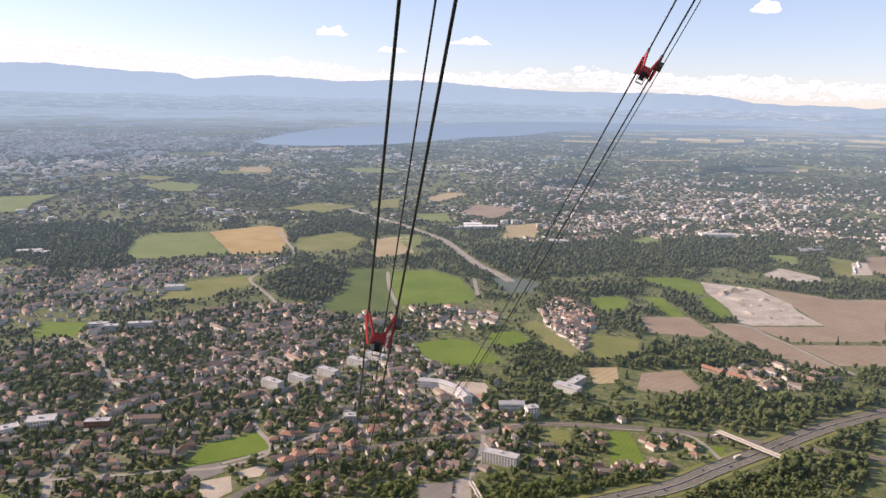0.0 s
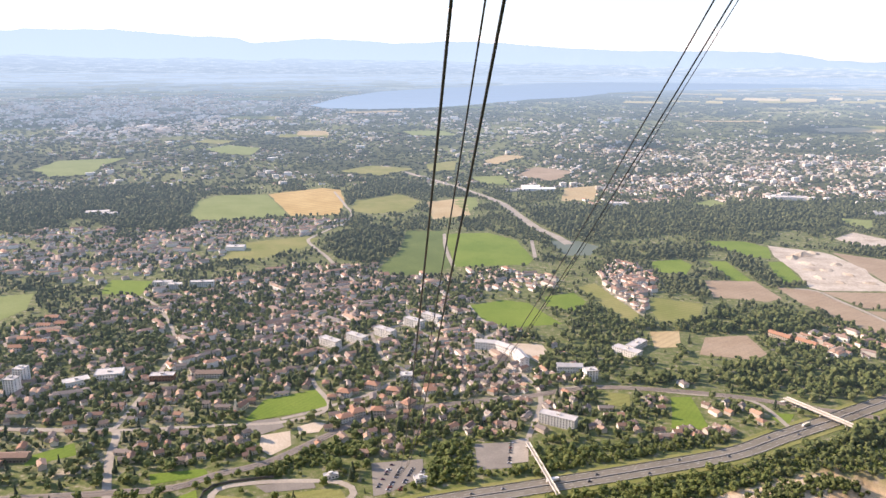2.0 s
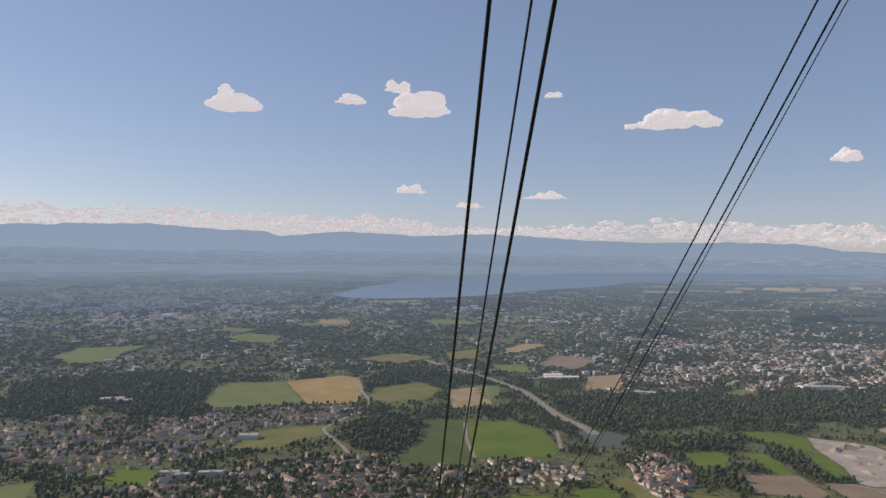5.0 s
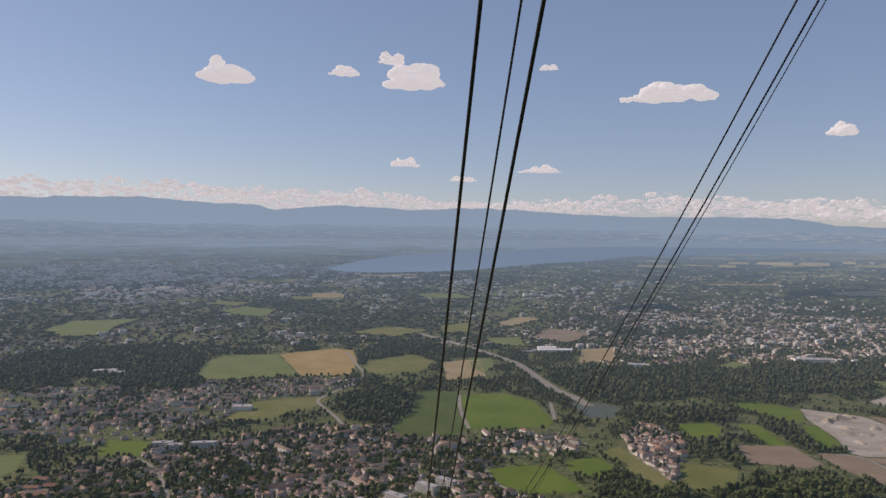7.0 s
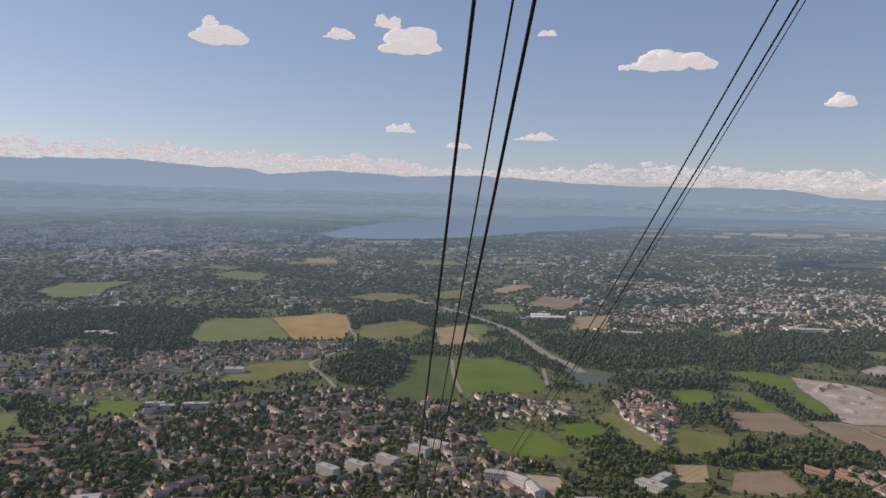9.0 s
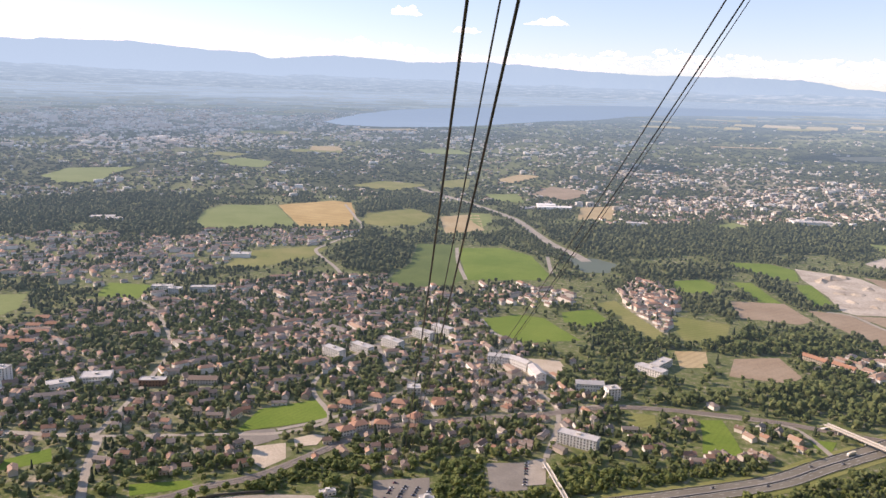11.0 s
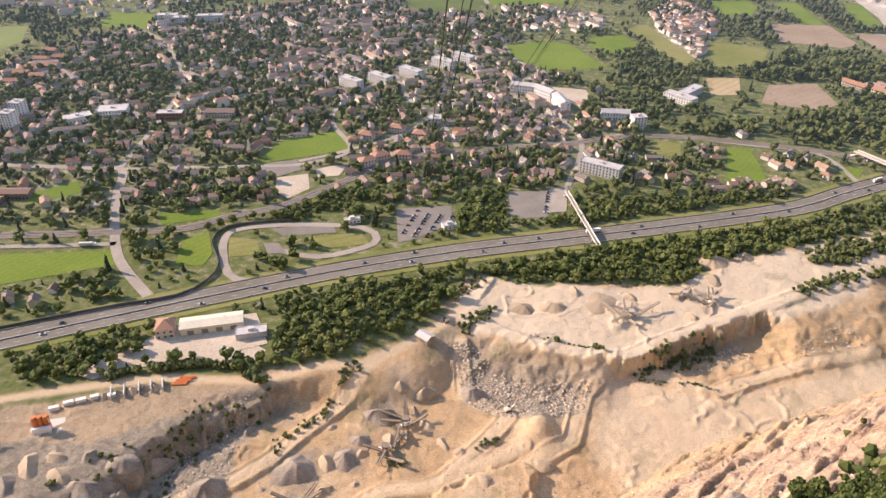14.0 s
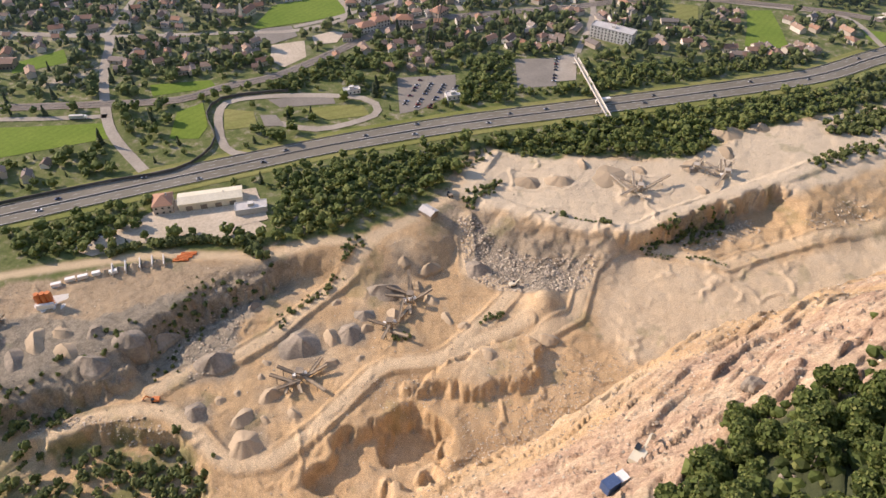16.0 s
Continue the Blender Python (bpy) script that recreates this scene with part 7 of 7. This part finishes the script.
plant(122, 572, ((60, 14, 6), (180, 14, 5), (330, 14, 4)), "small conveyor plant on the upper bench", 6, 6, M_DECK)
plant(-315, 352, ((40, 12, 5), (130, 12, 5), (260, 12, 4)), "dark conveyor plant on the terrace", 7, 6)


def silo_plant():
    t = tagged(new("concrete_plant"), "orange silo block of a concrete plant on the terrace", "silo", "")
    t.matrix_basis = pose(-292, 379, float(height(-292, 379)), 0, 0, 20)
    for k in range(3):
        bm = bmesh.new()
        rod(bm, (-3.2 + 3.2 * k, 0, 1.0), (-3.2 + 3.2 * k, 0, 11), 1.5, None, 16)
        part("silo", bm, M_ORANGE, t, "orange painted silo")
    bm = bmesh.new()
    for x in (-4.6, 4.6):
        for y in (-1.4, 1.4):
            beam(bm, (x, y, -1), (x, y, 10), 0.35)
    beam(bm, (-4.6, -1.4, 10), (4.6, -1.4, 10), 0.3), beam(bm, (-4.6, 1.4, 10), (4.6, 1.4, 10), 0.3)
    part("frame", bm, M_ORANGE, t)
    part("mixer_house", slab(-5, 5, -3.5, -1.6, -1, 4), M_WHITE, t, "white mixer house")
    part("apron", slab(-12, 12, -8, 8, -1.5, 0.25), M_CONCRETE, t, "pale concrete apron")


silo_plant()
for x, y, l in ((-281, 404, 6), (-288, 401, 6), (-295, 396, 6), (-274, 408, 5), (-264, 411, 5)):
    t = tagged(new("site_container"), "white site container on the terrace edge", "container", "site containers")
    t.matrix_basis = pose(x, y, float(height(x, y)), 0, 0, 28)
    part("body", slab(-l / 2, l / 2, -1.2, 1.2, -0.6, 2.5), M_WHITE, t)
    part("door", slab(l / 2 - 0.03, l / 2 + 0.05, -0.9, 0.9, 0.1, 2.2), M_CONCRETE, t)
for k in range(3):
    t = tagged(new("girder_stack"), "stack of rusty orange steel girders", "girders", "stacked girders")
    t.matrix_basis = pose(-226 + 1.5 * k, 428 + 3.2 * k, float(height(-226, 431)), 0, 0, 12)
    for q in range(4):
        part("girder", slab(-5, 5, -1.2 + 0.7 * q, -0.8 + 0.7 * q, -0.5 + 0.0 * q, 1.0), M_ORANGE, t)


def digger(x, y, turn, label, mat):
    t = tagged(new("excavator"), label, "excavator", "excavators")
    t.matrix_basis = pose(x, y, float(height(x, y)) + 0.1, 0, 0, turn)
    for s in (-1, 1):
        bm = bmesh.new()
        box(bm, -2.2, 2.2, s * 1.3 - 0.35, s * 1.3 + 0.35, 0, 0.95)
        bmesh.ops.bevel(bm, geom=bm.edges[:], offset=0.2, segments=2, affect="EDGES")
        part("track", bm, M_RUBBER, t)
    part("body", slab(-2.4, 1.6, -1.4, 1.4, 1.1, 2.6), mat, t)
    part("cab", slab(0.4, 2.0, 0.2, 1.4, 1.1, 3.2), M_GLASS, t)
    bm = bmesh.new()
    beam(bm, (1.4, -0.3, 1.8), (4.6, -0.3, 4.4), 0.5, 0.7)
    beam(bm, (4.6, -0.3, 4.4), (7.2, -0.3, 1.4), 0.4, 0.5)
    boom = part("boom", bm, mat, t)
    part("bucket", slab(6.6, 7.6, -0.9, 0.3, 0.3, 1.3), M_RUST, boom)


digger(*sunk_in_view(-196, 318), 190, "red excavator on the haul track", M_ORANGE)
digger(*sunk_in_view(-9, 430), 30, "yellow excavator at the foot of the rubble", M_TIN)
digger(*sunk_in_view(-57, 502), 120, "dark excavator beside the haul track", M_RUST)
digger(18, 191, 60, "pale excavator working on the rock face", M_TIN)
lorry("blue-bodied dump truck on the rock face", M_BLUE, 6).matrix_basis = pose(12, 182, float(height(12, 182)) + 0.3, 0, 0, 40)
block(*sunk_in_view(-69, 480), -35, 11, 8, 3.6, "small grey-roofed shed on the quarry floor", roof="gable", rise=1.8, wall=M_RUST, tiles=M_FLATROOF, category="shed", name="quarry_shed")


def build_rubble():
    """Loose blocks below the walls and across the floor."""
    g = np.random.default_rng(14)
    X, Y, S = [], [], []

    def strew(poly, n, lo, hi):
        p = np.asarray(poly, float)
        x, y = g.uniform(p[:, 0].min(), p[:, 0].max(), n * 3), g.uniform(p[:, 1].min(), p[:, 1].max(), n * 3)
        k = np.where(inside(poly, x, y))[0][:n]
        X.append(x[k]), Y.append(y[k]), S.append(lo + (hi - lo) * g.uniform(0, 1, len(k)) ** 3)

    strew(SPOIL[0], 3200, 0.4, 2.2)
    strew([(-266, 304), (-230, 314), (-205, 314), (-184, 308), (-188, 300), (-232, 306), (-266, 296)], 420, 0.5, 1.8)
    strew([(-10, 395), (40, 395), (60, 330), (20, 290), (-40, 300), (-35, 340)], 1700, 0.3, 1.4)
    strew([(100, 500), (160, 535), (165, 520), (110, 490)], 500, 0.5, 1.8)
    strew([(-100, 350), (-70, 335), (-40, 345), (-60, 365)], 400, 0.3, 1.2)
    strew(QUARRY, 8500, 0.25, 1.2)
    strew([(-197, 410), (-214, 360), (-192, 342), (-171, 353), (-171, 382), (-175, 428)], 900, 0.4, 1.8)
    strew([(-50, 215), (10, 236), (55, 276), (120, 330), (135, 312), (76, 226), (44, 200), (20, 188), (-30, 195)], 3600, 0.2, 0.9)
    strew([(-38, 300), (20, 372), (60, 400), (75, 385), (28, 338), (-30, 290)], 1500, 0.3, 1.3)
    strew([(190, 530), (240, 560), (250, 540), (200, 520)], 300, 0.5, 2.0)
    x, y, s = np.concatenate(X), np.concatenate(Y), np.concatenate(S)
    shapes = [(ICO[0] * (1 + np.random.default_rng(k).uniform(-0.35, 0.35, (len(ICO[0]), 1))) * np.array([0.6, 0.45, 0.4]), ICO[1]) for k in range(6)]
    V, F, own = many(shapes, x, y, height(x, y) + 0.05, s, s, 15)
    tagged(link_mesh("rubble", V, F, [M_RUBBLE], far=np.zeros(len(V))), "thousands of loose limestone blocks in the quarry", "rubble", "", "stuff")
    v = ico(3)[0]
    boulder = link_mesh("boulder", v * np.array([3.4, 2.6, 2.3]) * (1 + 0.22 * ripple(v[:, 0] * 10 + v[:, 2] * 7, v[:, 1] * 10, 9, 40))[:, None], ico(3)[1], [M_ROCK])
    boulder.matrix_basis = pose(46, 212, float(height(46, 212)) + 0.6, 10, 20, 30)
    tagged(boulder, "single dark boulder on the rock face", "boulder")


M_RUBBLE = paint("limestone_blocks", [(0.24, 0.2, 0.155), (0.4, 0.33, 0.25), (0.56, 0.48, 0.37)], 0.95, 0.05, 1.5, 0.25, "island")
build_rubble()


def build_thickets():
    """Bushes and small trees on the quarry's banks."""
    g = np.random.default_rng(19)
    X, Y, S = [], [], []

    def line(pts, n, jit, lo, hi):
        p = np.asarray(pts, float)
        k = g.uniform(0, len(p) - 1, n)
        i = k.astype(int)
        u = (k - i)[:, None]
        q = p[i] * (1 - u) + p[np.minimum(i + 1, len(p) - 1)] * u + g.normal(0, jit, (n, 2))
        X.append(q[:, 0]), Y.append(q[:, 1]), S.append(g.uniform(lo, hi, n))

    line([(-276, 425), (-265, 434), (-247, 440), (-230, 445), (-211, 449), (-188, 450), (-178, 444)], 85, 1.3, 4.5, 7)
    line([(-190, 447), (-172, 438)], 22, 3, 5, 8)
    line([(5, 510), (22, 506), (36, 502), (50, 501)], 26, 1.0, 1.2, 2.2)
    line([(22, 506), (22.5, 506)], 3, 0.8, 4, 5)
    line([(50, 501), (51, 501)], 5, 1.4, 3, 4.5)
    line([(-24, 540), (-36, 526), (-46, 512)], 40, 3.0, 2.5, 5)
    line([(82, 491), (95, 504), (118, 515)], 50, 2.2, 1.5, 3.6)
    line([sunk_in_view(*p) for p in ((-143, 377), (-144, 391), (-129, 403), (-124, 413), (-117, 427), (-116, 440), (-110, 449))], 60, 2.2, 1.5, 4)
    line([sunk_in_view(-78, 377), sunk_in_view(-66, 381)], 18, 1.6, 1.5, 3.2)
    line([sunk_in_view(-26, 397), sunk_in_view(-14, 404)], 22, 1.5, 1.5, 3)
    line([(-170, 425), (-195, 398), (-225, 370), (-255, 340), (-280, 310), (-310, 290)], 60, 4.5, 2, 4.5)
    line([(-245, 312), (-275, 300), (-300, 296)], 60, 4, 3, 6)
    line([(-250, 276), (-215, 282), (-180, 285), (-165, 268)], 120, 9, 2.5, 7.5)
    line([(-290, 262), (-240, 250), (-190, 245), (-160, 235)], 120, 13, 3, 8)
    line([(81, 486), (97, 484), (119, 486), (134, 480)], 60, 1.0, 0.8, 2.0)
    line([(100, 505), (125, 518), (142, 528)], 70, 4.0, 1.5, 4.5)
    line([(-197, 415), (-205, 392), (-214, 365), (-205, 350)], 40, 6.0, 1.5, 3.5)
    line([(-60, 560), (-48, 560), (-35, 580)], 40, 5, 2, 4)
    line([(-170, 520), (-120, 548), (-70, 585)], 60, 3, 1.5, 4)
    line([(243, 642), (275, 660), (310, 680), (350, 690)], 170, 7, 4, 8)
    line([(215, 592), (250, 612), (300, 632), (360, 650)], 170, 4, 2.5, 5)
    x, y, s = np.concatenate(X), np.concatenate(Y), np.concatenate(S)
    V, F, own = many([crown_shape(k + 90, 13) for k in range(6)], x, y, height(x, y) - 0.12 * s, s * 1.05, s, 16)
    tagged(link_mesh("thicket", V, F, [M_LEAF], far=np.zeros(len(V))), "green bushes and young trees on the quarry banks", "bushes", "", "stuff")


build_thickets()


def glasshouse(x, y, turn, l, w):
    """A long glasshouse: low walls, ridged roof, framed."""
    t = tagged(new("glasshouse"), "long pale grey glasshouse with a ridged roof", "glasshouse", "glasshouses beyond the wood")
    t.matrix_basis = pose(x, y, float(height(x, y)), 0, 0, turn)
    part("wall", slab(-l / 2, l / 2, -w / 2, w / 2, -1, 3.5), M_FLATROOF, t)
    n = max(2, int(w / 9))
    for k in range(n):
        bm = bmesh.new()
        y0, y1 = -w / 2 + w * k / n, -w / 2 + w * (k + 1) / n
        v = box(bm, -l / 2 - 0.3, l / 2 + 0.3, y0, y1, 3.5, 5.5)
        for p in v:
            if p.co.z > 5:
                p.co.y = (y0 + y1) / 2 + 0.1 * (p.co.y - (y0 + y1) / 2)
        part("roof", bm, M_FLATROOF, t)


for x, y, l in ((1075, 2140, 120), (1120, 2180, 150), (1165, 2215, 110), (40, 2420, 70), (60, 2440, 60)):
    glasshouse(x, y, 25, l, 34)
tank = tagged(new("storage_tank"), "long white storage tank lying in a yard", "tank", "white tanks in a yard")
bm = bmesh.new()
rod(bm, (-14, 0, 2.2), (14, 0, 2.2), 2.0, None, 12)
part("shell", bm, M_WHITE, tank)
for s in (-9, 9):
    part("saddle", slab(s - 0.5, s + 0.5, -1.6, 1.6, -1, 1.2), M_CONCRETE, tank)
for k in range(12):
    x, y = 1052 + 4.2 * (k % 6) + (48 if k > 5 else 0), 1845 + 9 * (k % 6) + (70 if k > 5 else 0)
    m = pose(x, y, float(height(x, y)), 0, 0, 62)
    if k == 0:
        tank.matrix_basis = m
    else:
        copy_thing(tank, m)
build_villages()
build_towns()
build_trees()
